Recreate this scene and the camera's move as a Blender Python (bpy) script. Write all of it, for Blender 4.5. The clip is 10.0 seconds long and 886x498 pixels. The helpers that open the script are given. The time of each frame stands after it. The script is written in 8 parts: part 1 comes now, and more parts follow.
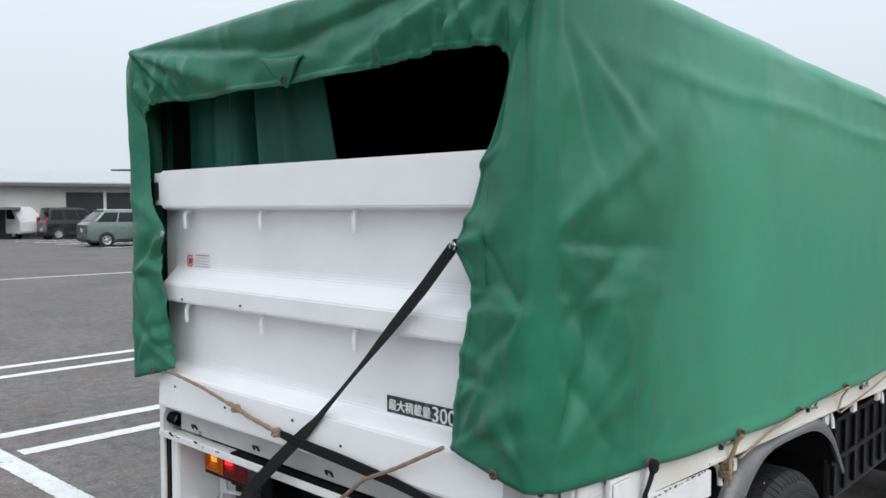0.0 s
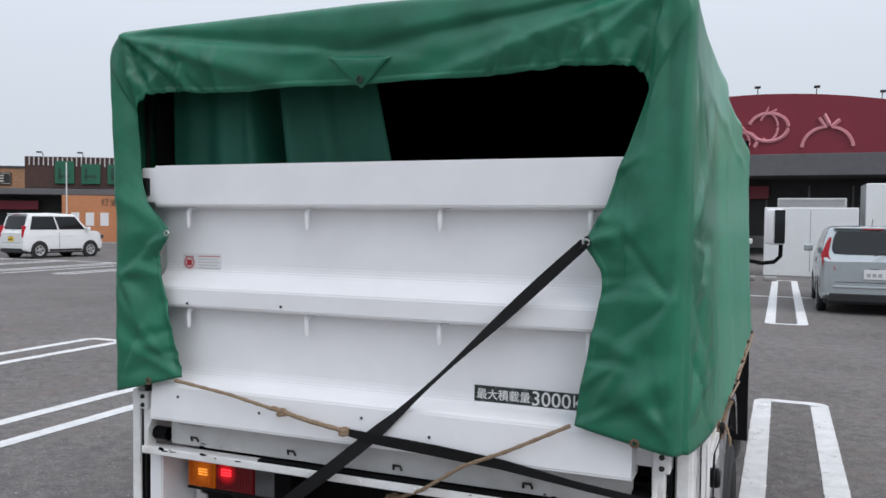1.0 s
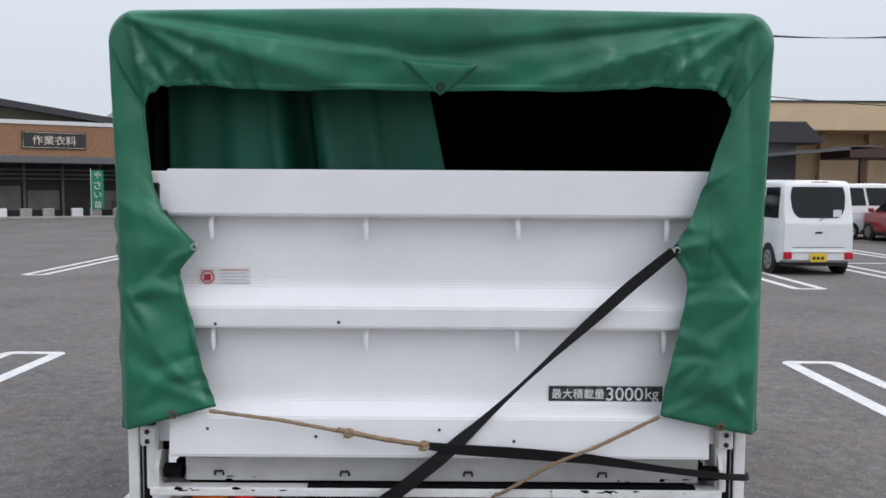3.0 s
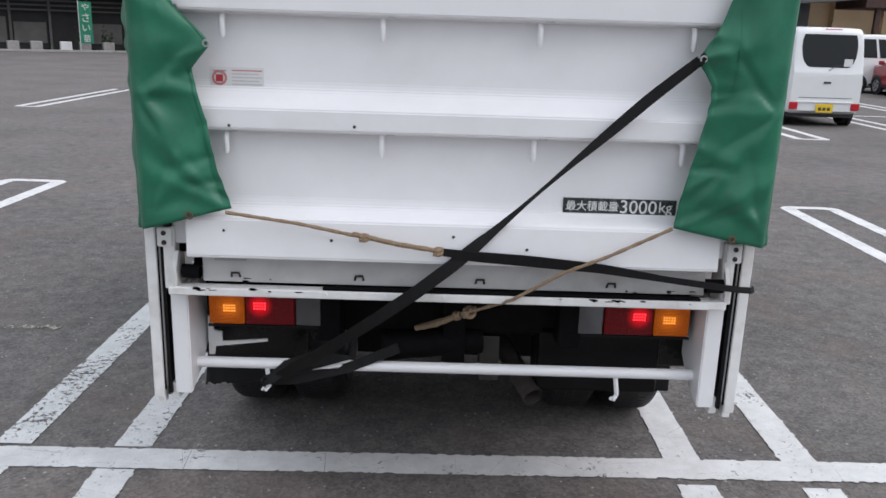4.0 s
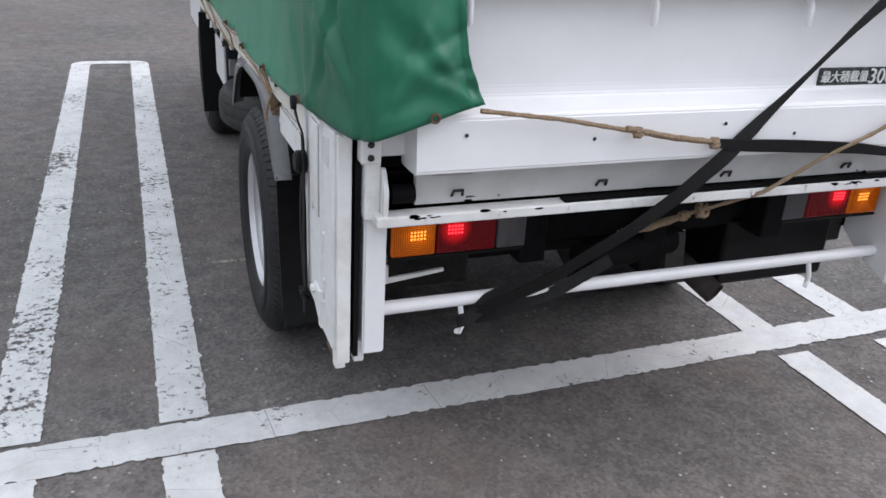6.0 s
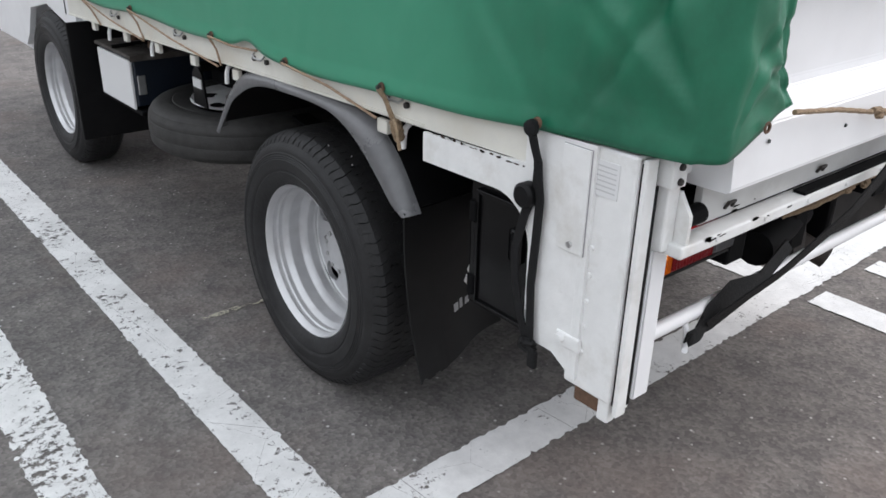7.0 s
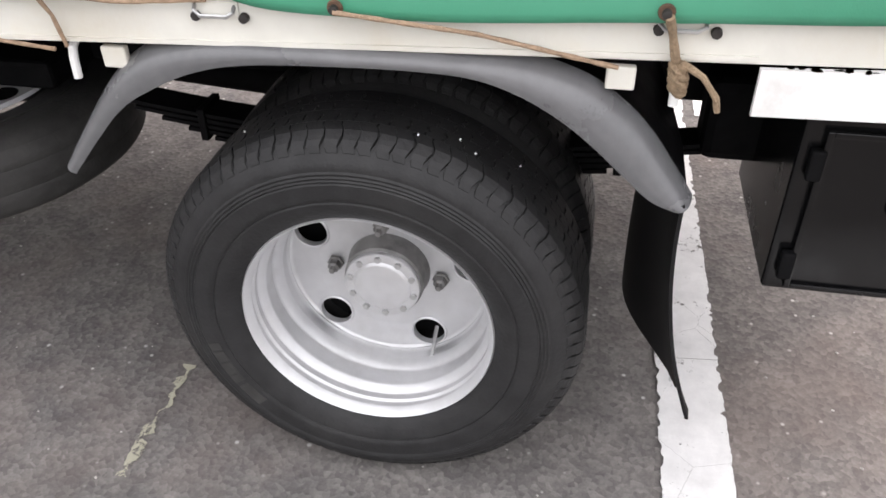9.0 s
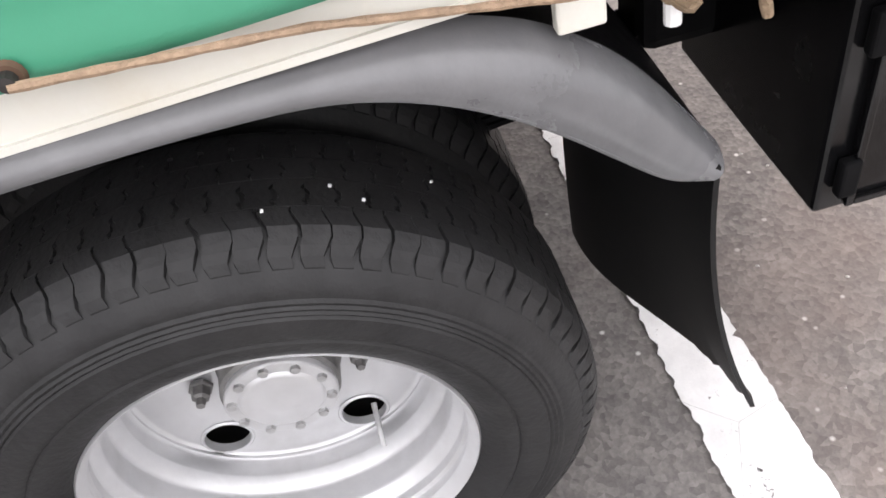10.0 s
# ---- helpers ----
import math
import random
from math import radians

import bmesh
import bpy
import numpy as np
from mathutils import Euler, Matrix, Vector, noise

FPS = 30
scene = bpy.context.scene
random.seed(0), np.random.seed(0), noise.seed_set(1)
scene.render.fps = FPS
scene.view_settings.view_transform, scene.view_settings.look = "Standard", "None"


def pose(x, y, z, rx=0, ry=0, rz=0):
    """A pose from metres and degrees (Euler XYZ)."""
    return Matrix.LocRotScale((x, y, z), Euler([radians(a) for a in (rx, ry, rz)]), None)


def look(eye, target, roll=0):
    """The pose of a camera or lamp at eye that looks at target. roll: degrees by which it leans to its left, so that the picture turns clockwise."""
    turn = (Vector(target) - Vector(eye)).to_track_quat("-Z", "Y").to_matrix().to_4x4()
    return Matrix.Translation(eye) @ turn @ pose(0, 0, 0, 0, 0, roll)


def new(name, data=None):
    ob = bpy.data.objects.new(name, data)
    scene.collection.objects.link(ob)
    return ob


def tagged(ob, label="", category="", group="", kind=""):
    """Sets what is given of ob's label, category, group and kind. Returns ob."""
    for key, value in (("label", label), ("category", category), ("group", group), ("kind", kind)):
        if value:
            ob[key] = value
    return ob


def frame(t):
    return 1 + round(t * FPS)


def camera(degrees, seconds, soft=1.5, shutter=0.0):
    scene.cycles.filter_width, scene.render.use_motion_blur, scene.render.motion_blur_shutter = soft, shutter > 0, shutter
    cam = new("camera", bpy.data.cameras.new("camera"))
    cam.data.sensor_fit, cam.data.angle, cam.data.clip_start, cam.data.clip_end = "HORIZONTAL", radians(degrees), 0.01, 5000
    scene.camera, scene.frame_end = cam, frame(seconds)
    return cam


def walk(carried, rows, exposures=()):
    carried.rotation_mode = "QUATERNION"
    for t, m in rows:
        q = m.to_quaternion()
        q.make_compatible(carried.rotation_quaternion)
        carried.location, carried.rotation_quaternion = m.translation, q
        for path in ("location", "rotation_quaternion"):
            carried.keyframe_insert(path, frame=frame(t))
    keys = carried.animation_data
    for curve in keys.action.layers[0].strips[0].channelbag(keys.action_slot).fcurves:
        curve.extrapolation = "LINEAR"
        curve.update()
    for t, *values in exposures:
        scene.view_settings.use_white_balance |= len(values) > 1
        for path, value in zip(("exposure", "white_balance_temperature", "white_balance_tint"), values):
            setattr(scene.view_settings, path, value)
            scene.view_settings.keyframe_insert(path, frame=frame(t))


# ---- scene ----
cam = camera(57.0, 10.0, soft=1.6)
PATH = [
    (0, (1.773, -1.312, 1.584), (0.412, 0.15, 1.489), 0.0),
    (0.2, (1.664, -1.473, 1.588), (0.391, 0.066, 1.478), 0.7),
    (0.5, (1.452, -1.716, 1.581), (0.38, -0.03, 1.502), 1.3),
    (0.7, (1.331, -1.799, 1.58), (0.367, -0.052, 1.516), 1.1),
    (1, (1.037, -1.937, 1.558), (0.271, -0.091, 1.486), 0.6),
    (1.2, (0.878, -1.99, 1.572), (0.203, -0.089, 1.493), 0.3),
    (1.5, (0.626, -2.091, 1.597), (0.146, -0.154, 1.469), 0.2),
    (1.7, (0.492, -2.113, 1.61), (0.096, -0.157, 1.481), 0.7),
    (2, (0.29, -2.145, 1.651), (0.047, -0.165, 1.509), 0.6),
    (2.2, (0.205, -2.128, 1.672), (0.009, -0.13, 1.512), 0.4),
    (3.3, (-0.012, -2.146, 1.656), (0.019, -0.152, 1.512), 0.5),
    (3.5, (-0.015, -2.148, 1.648), (0.013, -0.16, 1.432), 0.7),
    (3.7, (-0.031, -2.149, 1.622), (-0.004, -0.178, 1.292), 1.0),
    (4, (-0.043, -2.139, 1.552), (-0.029, -0.205, 1.04), 1.8),
    (4.2, (-0.067, -2.145, 1.52), (-0.046, -0.247, 0.9), 2.0),
    (4.5, (-0.113, -2.162, 1.473), (-0.064, -0.303, 0.736), 2.4),
    (5, (-0.316, -2.052, 1.409), (-0.127, -0.246, 0.571), 2.1),
    (5.2, (-0.476, -1.925, 1.411), (-0.206, -0.134, 0.565), 2.3),
    (5.5, (-0.735, -1.769, 1.438), (-0.342, 0.012, 0.618), 3.1),
    (5.7, (-0.925, -1.647, 1.435), (-0.432, 0.113, 0.607), 3.5),
    (6, (-1.222, -1.441, 1.455), (-0.551, 0.265, 0.655), 3.5),
    (6.2, (-1.377, -1.308, 1.439), (-0.607, 0.35, 0.627), 2.0),
    (7.3, (-2.146, -0.438, 1.436), (-0.838, 0.81, 0.579), 0.3),
    (7.5, (-2.236, -0.254, 1.427), (-0.857, 0.894, 0.544), -1.3),
    (7.8, (-2.252, 0.055, 1.421), (-0.796, 1.096, 0.506), -2.9),
    (8, (-2.239, 0.23, 1.417), (-0.76, 1.167, 0.45), -3.4),
    (8.2, (-2.222, 0.387, 1.402), (-0.711, 1.218, 0.383), -2.6),
    (8.5, (-2.179, 0.614, 1.406), (-0.635, 1.273, 0.32), -2.1),
    (8.7, (-2.09, 0.735, 1.388), (-0.534, 1.264, 0.262), -1.5),
    (9, (-1.919, 0.87, 1.364), (-0.338, 1.183, 0.18), -0.8),
    (9.2, (-1.841, 0.915, 1.347), (-0.256, 1.081, 0.139), -0.5),
    (9.5, (-1.744, 1.004, 1.318), (-0.191, 1.009, 0.058), -1.7),
    (9.7, (-1.636, 1.05, 1.3), (-0.149, 0.997, -0.022), -5.4),
    (10, (-1.389, 0.99, 1.228), (0.003, 0.954, -0.204), -14.8),
]
EXPOSURES = [(0, 0.08, 6350, 13), (1, -0.08, 6300, 16), (2, -0.04, 6350, 17), (3.5, -0.05, 6350, 17), (4.5, -0.03, 6400, 18), (6.0, 0.12, 6350, 18), (7.5, 0.65, 6700, 16), (8.0, 0.97, 6750, 16), (8.5, 1.06, 6900, 20), (9, 1.24, 7000, 21), (9.5, 1.33, 7000, 22), (10, 1.48, 7050, 22)]
walk(cam, [(t, look(e, g, r)) for t, e, g, r in PATH], EXPOSURES)

# ---- sky and sun: overcast ----
world = bpy.data.worlds.new("overcast_sky")
scene.world = world
world.use_nodes = True
wn, wl = world.node_tree.nodes, world.node_tree.links
sky = wn.new("ShaderNodeTexSky")
sky.sky_type, sky.sun_disc = "NISHITA", False
sky.sun_elevation, sky.sun_rotation = radians(44), radians(110)
sky.dust_density = 4.0
coord = wn.new("ShaderNodeTexCoord")
split = wn.new("ShaderNodeSeparateXYZ")
ramp = wn.new("ShaderNodeMapRange")
ramp.interpolation_type = "SMOOTHSTEP"
ramp.inputs["From Min"].default_value, ramp.inputs["From Max"].default_value = 0.05, 0.7
ramp.inputs["To Min"].default_value, ramp.inputs["To Max"].default_value = 7.2, 11.8
haze = wn.new("ShaderNodeMix")
haze.data_type, haze.blend_type = "RGBA", "MIX"
haze.inputs["Factor"].default_value = 0.93
cloud = wn.new("ShaderNodeMix")
cloud.data_type, cloud.blend_type = "RGBA", "MULTIPLY"
cloud.inputs["Factor"].default_value = 1.0
cloud.inputs["A"].default_value = (0.905, 1.0, 1.045, 1)
wl.new(coord.outputs["Generated"], split.inputs[0])
wl.new(split.outputs["Z"], ramp.inputs["Value"])
wl.new(ramp.outputs[0], cloud.inputs["B"])
wl.new(sky.outputs[0], haze.inputs["A"])
wl.new(cloud.outputs["Result"], haze.inputs["B"])
wl.new(haze.outputs["Result"], wn["Background"].inputs[0])
wn["Background"].inputs[1].default_value = 0.108
sun_data = bpy.data.lights.new("sun", "SUN")
sun_data.energy, sun_data.angle, sun_data.color = 1.4, radians(50), (1.0, 0.97, 0.93)
sun = new("sun", sun_data)
sun.matrix_world = look((9.4, -3.4, 9.6), (0, 0, 0))


# ---- materials ----
def mat(name, color, rough=0.5, metal=0.0, grain=0.0, grain_size=40.0, stain=0.0, stain_size=3.0, stain_color=None, bump=0.0,
        bump_size=60.0, spec=0.5, coat=0.0, emit=None, emit_power=0.0, rough_var=0.0):
    m = bpy.data.materials.new(name)
    m.use_nodes = True
    n, l = m.node_tree.nodes, m.node_tree.links
    b = n["Principled BSDF"]
    b.inputs["Base Color"].default_value = (*color, 1)
    b.inputs["Roughness"].default_value = rough
    b.inputs["Metallic"].default_value = metal
    b.inputs["Specular IOR Level"].default_value = spec
    b.inputs["Coat Weight"].default_value = coat
    tc = n.new("ShaderNodeTexCoord")
    col = None
    if grain:
        t = n.new("ShaderNodeTexNoise")
        t.inputs["Scale"].default_value, t.inputs["Detail"].default_value = grain_size, 6
        l.new(tc.outputs["Object"], t.inputs["Vector"])
        r = n.new("ShaderNodeMapRange")
        r.inputs["From Min"].default_value, r.inputs["From Max"].default_value = 0.3, 0.7
        r.inputs["To Min"].default_value, r.inputs["To Max"].default_value = 1 - grain, 1 + grain
        l.new(t.outputs[0], r.inputs["Value"])
        x = n.new("ShaderNodeMix")
        x.data_type, x.blend_type = "RGBA", "MULTIPLY"
        x.inputs["Factor"].default_value = 1
        x.inputs["A"].default_value = (*color, 1)
        l.new(r.outputs[0], x.inputs["B"])
        col = x.outputs["Result"]
    if stain:
        t = n.new("ShaderNodeTexNoise")
        t.inputs["Scale"].default_value, t.inputs["Detail"].default_value, t.inputs["Roughness"].default_value = stain_size, 8, 0.65
        l.new(tc.outputs["Object"], t.inputs["Vector"])
        r = n.new("ShaderNodeMapRange")
        r.inputs["From Min"].default_value, r.inputs["From Max"].default_value = 0.5, 0.78
        r.inputs["To Min"].default_value, r.inputs["To Max"].default_value = 0, stain
        l.new(t.outputs[0], r.inputs["Value"])
        x = n.new("ShaderNodeMix")
        x.data_type = "RGBA"
        x.inputs["A"].default_value = (*color, 1)
        x.inputs["B"].default_value = (*(stain_color or tuple(c * 0.5 for c in color)), 1)
        l.new(r.outputs[0], x.inputs["Factor"])
        if col:
            l.new(col, x.inputs["A"])
        col = x.outputs["Result"]
        if rough_var:
            v = n.new("ShaderNodeMapRange")
            v.inputs["From Min"].default_value, v.inputs["From Max"].default_value = 0.3, 0.7
            v.inputs["To Min"].default_value, v.inputs["To Max"].default_value = rough - rough_var, min(1, rough + rough_var)
            l.new(t.outputs[0], v.inputs["Value"])
            l.new(v.outputs[0], b.inputs["Roughness"])
    if col:
        l.new(col, b.inputs["Base Color"])
    if bump:
        t = n.new("ShaderNodeTexNoise")
        t.inputs["Scale"].default_value, t.inputs["Detail"].default_value = bump_size, 4
        l.new(tc.outputs["Object"], t.inputs["Vector"])
        k = n.new("ShaderNodeBump")
        k.inputs["Strength"].default_value, k.inputs["Distance"].default_value = bump, 0.01
        l.new(t.outputs[0], k.inputs["Height"])
        l.new(k.outputs[0], b.inputs["Normal"])
    if emit:
        b.inputs["Emission Color"].default_value, b.inputs["Emission Strength"].default_value = (*emit, 1), emit_power
    return m


def asphalt_material():
    m = bpy.data.materials.new("asphalt")
    m.use_nodes = True
    n, l = m.node_tree.nodes, m.node_tree.links
    b = n["Principled BSDF"]
    tc = n.new("ShaderNodeTexCoord")

    def noise_tex(scale, detail=4, rough=0.6):
        t = n.new("ShaderNodeTexNoise")
        t.inputs["Scale"].default_value, t.inputs["Detail"].default_value, t.inputs["Roughness"].default_value = scale, detail, rough
        l.new(tc.outputs["Object"], t.inputs["Vector"])
        return t

    def ramp_of(socket, stops):
        r = n.new("ShaderNodeValToRGB")
        while len(r.color_ramp.elements) < len(stops):
            r.color_ramp.elements.new(0.5)
        for e, (p, c) in zip(r.color_ramp.elements, stops):
            e.position, e.color = p, (*c, 1)
        l.new(socket, r.inputs[0])
        return r

    def mixed(a, c, blend="MIX", fac=None, value=1.0):
        x = n.new("ShaderNodeMix")
        x.data_type, x.blend_type = "RGBA", blend
        x.inputs["Factor"].default_value = value
        if fac:
            l.new(fac, x.inputs["Factor"])
        l.new(a, x.inputs["A"])
        l.new(c, x.inputs["B"])
        return x.outputs["Result"]

    big = ramp_of(noise_tex(0.6, 5).outputs[0], [(0.3, (0.128, 0.121, 0.118)), (0.7, (0.184, 0.172, 0.166))])
    fine = ramp_of(noise_tex(95, 3, 0.7).outputs[0], [(0.3, (0.82, 0.82, 0.82)), (0.72, (1.18, 1.17, 1.16))])
    col = mixed(big.outputs[0], fine.outputs[0], "MULTIPLY")
    mid = ramp_of(noise_tex(9, 5).outputs[0], [(0.32, (0.76, 0.76, 0.77)), (0.7, (1.2, 1.19, 1.17))])
    col = mixed(col, mid.outputs[0], "MULTIPLY")
    # pale and dark stones in the surface, each its own tone
    vor = n.new("ShaderNodeTexVoronoi")
    vor.inputs["Scale"].default_value = 78
    l.new(tc.outputs["Object"], vor.inputs["Vector"])
    tone = ramp_of(vor.outputs["Color"], [(0.2, (0.75, 0.75, 0.75)), (0.8, (1.25, 1.25, 1.25))])
    col = mixed(col, tone.outputs[0], "MULTIPLY", value=0.75)
    vor2 = n.new("ShaderNodeTexVoronoi")
    vor2.inputs["Scale"].default_value = 26
    l.new(tc.outputs["Object"], vor2.inputs["Vector"])
    dots = ramp_of(vor2.outputs["Distance"], [(0.07, (1, 1, 1)), (0.16, (0, 0, 0))])
    pick = ramp_of(vor2.outputs["Color"], [(0.58, (0, 0, 0)), (0.72, (1, 1, 1))])
    stones = mixed(dots.outputs[0], pick.outputs[0], "MULTIPLY")
    white = n.new("ShaderNodeRGB")
    white.outputs[0].default_value = (0.46, 0.45, 0.43, 1)
    col = mixed(col, white.outputs[0], fac=stones)
    # faint reddish and pale rubbed patches
    rust = ramp_of(noise_tex(1.7, 6).outputs[0], [(0.5, (0, 0, 0)), (0.72, (0.55, 0.55, 0.55))])
    red = n.new("ShaderNodeRGB")
    red.outputs[0].default_value = (0.172, 0.134, 0.120, 1)
    col = mixed(col, red.outputs[0], fac=rust.outputs[0])
    # the row of bays on the near side of the cross line is paler and browner
    xyz = n.new("ShaderNodeSeparateXYZ")
    l.new(tc.outputs["Object"], xyz.inputs[0])
    row = n.new("ShaderNodeMapRange")
    row.inputs["From Min"].default_value, row.inputs["From Max"].default_value = 0.45, 0.7
    row.inputs["To Min"].default_value, row.inputs["To Max"].default_value = 1.0, 0.0
    l.new(xyz.outputs["Y"], row.inputs["Value"])
    # multiplier that makes the near row slightly paler and browner
    worn = n.new("ShaderNodeRGB")
    worn.outputs[0].default_value = (1.10, 1.07, 1.05, 1)
    col = mixed(col, worn.outputs[0], "MULTIPLY", fac=row.outputs[0])
    l.new(col, b.inputs["Base Color"])
    b.inputs["Roughness"].default_value = 0.88
    b.inputs["Specular IOR Level"].default_value = 0.18
    k = n.new("ShaderNodeBump")
    k.inputs["Strength"].default_value, k.inputs["Distance"].default_value = 0.4, 0.005
    l.new(vor.outputs["Distance"], k.inputs["Height"])
    l.new(k.outputs[0], b.inputs["Normal"])
    return m


def line_material(name, wear, tint=(0.74, 0.735, 0.73)):
    """Thermoplastic road paint, chipped through to the asphalt."""
    m = bpy.data.materials.new(name)
    m.use_nodes = True
    n, l = m.node_tree.nodes, m.node_tree.links
    b = n["Principled BSDF"]
    b.inputs["Roughness"].default_value = 0.75
    tc = n.new("ShaderNodeTexCoord")

    def noise_tex(scale, detail):
        t = n.new("ShaderNodeTexNoise")
        t.inputs["Scale"].default_value, t.inputs["Detail"].default_value, t.inputs["Roughness"].default_value = scale, detail, 0.75
        l.new(tc.outputs["Object"], t.inputs["Vector"])
        return t.outputs[0]

    fine, patch, dirt = noise_tex(40, 9), noise_tex(2.6, 4), noise_tex(6, 6)
    add = n.new("ShaderNodeMath")
    add.operation = "MULTIPLY_ADD"
    l.new(patch, add.inputs[0])
    add.inputs[1].default_value = 0.6
    l.new(fine, add.inputs[2])
    hole = n.new("ShaderNodeMapRange")
    hole.inputs["From Min"].default_value, hole.inputs["From Max"].default_value = wear, wear + 0.025
    l.new(add.outputs[0], hole.inputs["Value"])
    vor = n.new("ShaderNodeTexVoronoi")
    vor.feature = "DISTANCE_TO_EDGE"
    vor.inputs["Scale"].default_value = 3.2
    vor.inputs["Randomness"].default_value = 0.9
    l.new(tc.outputs["Object"], vor.inputs["Vector"])
    crack = n.new("ShaderNodeMapRange")
    crack.inputs["From Min"].default_value, crack.inputs["From Max"].default_value = 0.0008, 0.0003
    l.new(vor.outputs["Distance"], crack.inputs["Value"])
    mx = n.new("ShaderNodeMath")
    mx.operation = "MAXIMUM"
    l.new(hole.outputs[0], mx.inputs[0])
    l.new(crack.outputs[0], mx.inputs[1])
    col = n.new("ShaderNodeValToRGB")
    col.color_ramp.elements[0].position, col.color_ramp.elements[0].color = 0.3, (*(c * 1.05 for c in tint), 1)
    col.color_ramp.elements[1].position, col.color_ramp.elements[1].color = 0.75, (*(c * 0.72 for c in tint), 1)
    l.new(dirt, col.inputs[0])
    l.new(col.outputs[0], b.inputs["Base Color"])
    clear = n.new("ShaderNodeBsdfTransparent")
    mix = n.new("ShaderNodeMixShader")
    l.new(mx.outputs[0], mix.inputs[0])
    l.new(b.outputs[0], mix.inputs[1])
    l.new(clear.outputs[0], mix.inputs[2])
    l.new(mix.outputs[0], n["Material Output"].inputs["Surface"])
    k = n.new("ShaderNodeBump")
    k.inputs["Strength"].default_value, k.inputs["Distance"].default_value = 0.5, 0.004
    l.new(fine, k.inputs["Height"])
    l.new(k.outputs[0], b.inputs["Normal"])
    return m


def tarp_material():
    m = mat("green_vinyl_tarp", (0.0125, 0.148, 0.081), 0.36, grain=0.12, grain_size=3.0, stain=0.5, stain_size=1.3,
            stain_color=(0.023, 0.162, 0.096), spec=0.44, rough_var=0.08)
    n, l = m.node_tree.nodes, m.node_tree.links
    tc = n.new("ShaderNodeTexCoord")
    weave = n.new("ShaderNodeTexNoise")
    weave.inputs["Scale"].default_value, weave.inputs["Detail"].default_value = 420, 2
    crease = n.new("ShaderNodeTexNoise")
    crease.inputs["Scale"].default_value, crease.inputs["Detail"].default_value, crease.inputs["Distortion"].default_value = 2.6, 3, 0.3
    for t in (weave, crease):
        l.new(tc.outputs["Object"], t.inputs["Vector"])
    crumple = n.new("ShaderNodeTexNoise")
    crumple.noise_type = "RIDGED_MULTIFRACTAL"
    crumple.inputs["Scale"].default_value, crumple.inputs["Detail"].default_value = 5.0, 3
    l.new(tc.outputs["Object"], crumple.inputs["Vector"])
    # grime and rubbed patches, finer than the stains
    b = n["Principled BSDF"]
    under = b.inputs["Base Color"].links[0].from_socket
    grime = n.new("ShaderNodeTexNoise")
    grime.inputs["Scale"].default_value, grime.inputs["Detail"].default_value, grime.inputs["Roughness"].default_value = 6.5, 8, 0.68
    l.new(tc.outputs["Object"], grime.inputs["Vector"])
    shade = n.new("ShaderNodeValToRGB")
    shade.color_ramp.elements[0].position, shade.color_ramp.elements[0].color = 0.34, (0.72, 0.74, 0.74, 1)
    shade.color_ramp.elements[1].position, shade.color_ramp.elements[1].color = 0.64, (1.12, 1.09, 1.09, 1)
    l.new(grime.outputs[0], shade.inputs[0])
    dirty = n.new("ShaderNodeMix")
    dirty.data_type, dirty.blend_type = "RGBA", "MULTIPLY"
    dirty.inputs["Factor"].default_value = 0.85
    l.new(under, dirty.inputs["A"])
    l.new(shade.outputs[0], dirty.inputs["B"])
    # the cloth turns paler along the flanks, forward of the rear corners
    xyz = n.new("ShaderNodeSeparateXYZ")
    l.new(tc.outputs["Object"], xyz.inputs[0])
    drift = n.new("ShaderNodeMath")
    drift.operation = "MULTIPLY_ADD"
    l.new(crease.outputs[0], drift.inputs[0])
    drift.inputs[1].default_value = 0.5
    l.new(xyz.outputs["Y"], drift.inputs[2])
    flank_mix = n.new("ShaderNodeMapRange")
    flank_mix.interpolation_type = "SMOOTHSTEP"
    flank_mix.inputs["From Min"].default_value, flank_mix.inputs["From Max"].default_value = 0.36, 1.15
    flank_mix.inputs["To Min"].default_value, flank_mix.inputs["To Max"].default_value = 0.0, 0.8
    l.new(drift.outputs[0], flank_mix.inputs["Value"])
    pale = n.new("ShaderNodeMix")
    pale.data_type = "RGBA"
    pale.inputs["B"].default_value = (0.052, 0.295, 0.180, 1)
    l.new(flank_mix.outputs[0], pale.inputs["Factor"])
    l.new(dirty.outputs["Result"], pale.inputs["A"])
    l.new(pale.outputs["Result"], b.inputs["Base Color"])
    # thin sharp creases
    rub = n.new("ShaderNodeTexNoise")
    rub.noise_type = "RIDGED_MULTIFRACTAL"
    rub.inputs["Scale"].default_value, rub.inputs["Detail"].default_value = 3.4, 5
    l.new(tc.outputs["Object"], rub.inputs["Vector"])
    k0 = n.new("ShaderNodeBump")
    k0.inputs["Strength"].default_value, k0.inputs["Distance"].default_value = 0.2, 0.012
    fine = n.new("ShaderNodeBump")
    fine.inputs["Strength"].default_value, fine.inputs["Distance"].default_value = 0.14, 0.008
    l.new(rub.outputs[0], fine.inputs["Height"])
    l.new(fine.outputs[0], k0.inputs["Normal"])
    l.new(crumple.outputs[0], k0.inputs["Height"])
    k1, k2 = n.new("ShaderNodeBump"), n.new("ShaderNodeBump")
    l.new(k0.outputs[0], k1.inputs["Normal"])
    k1.inputs["Strength"].default_value, k1.inputs["Distance"].default_value = 0.16, 0.04
    k2.inputs["Strength"].default_value, k2.inputs["Distance"].default_value = 0.12, 0.002
    l.new(crease.outputs[0], k1.inputs["Height"])
    l.new(weave.outputs[0], k2.inputs["Height"])
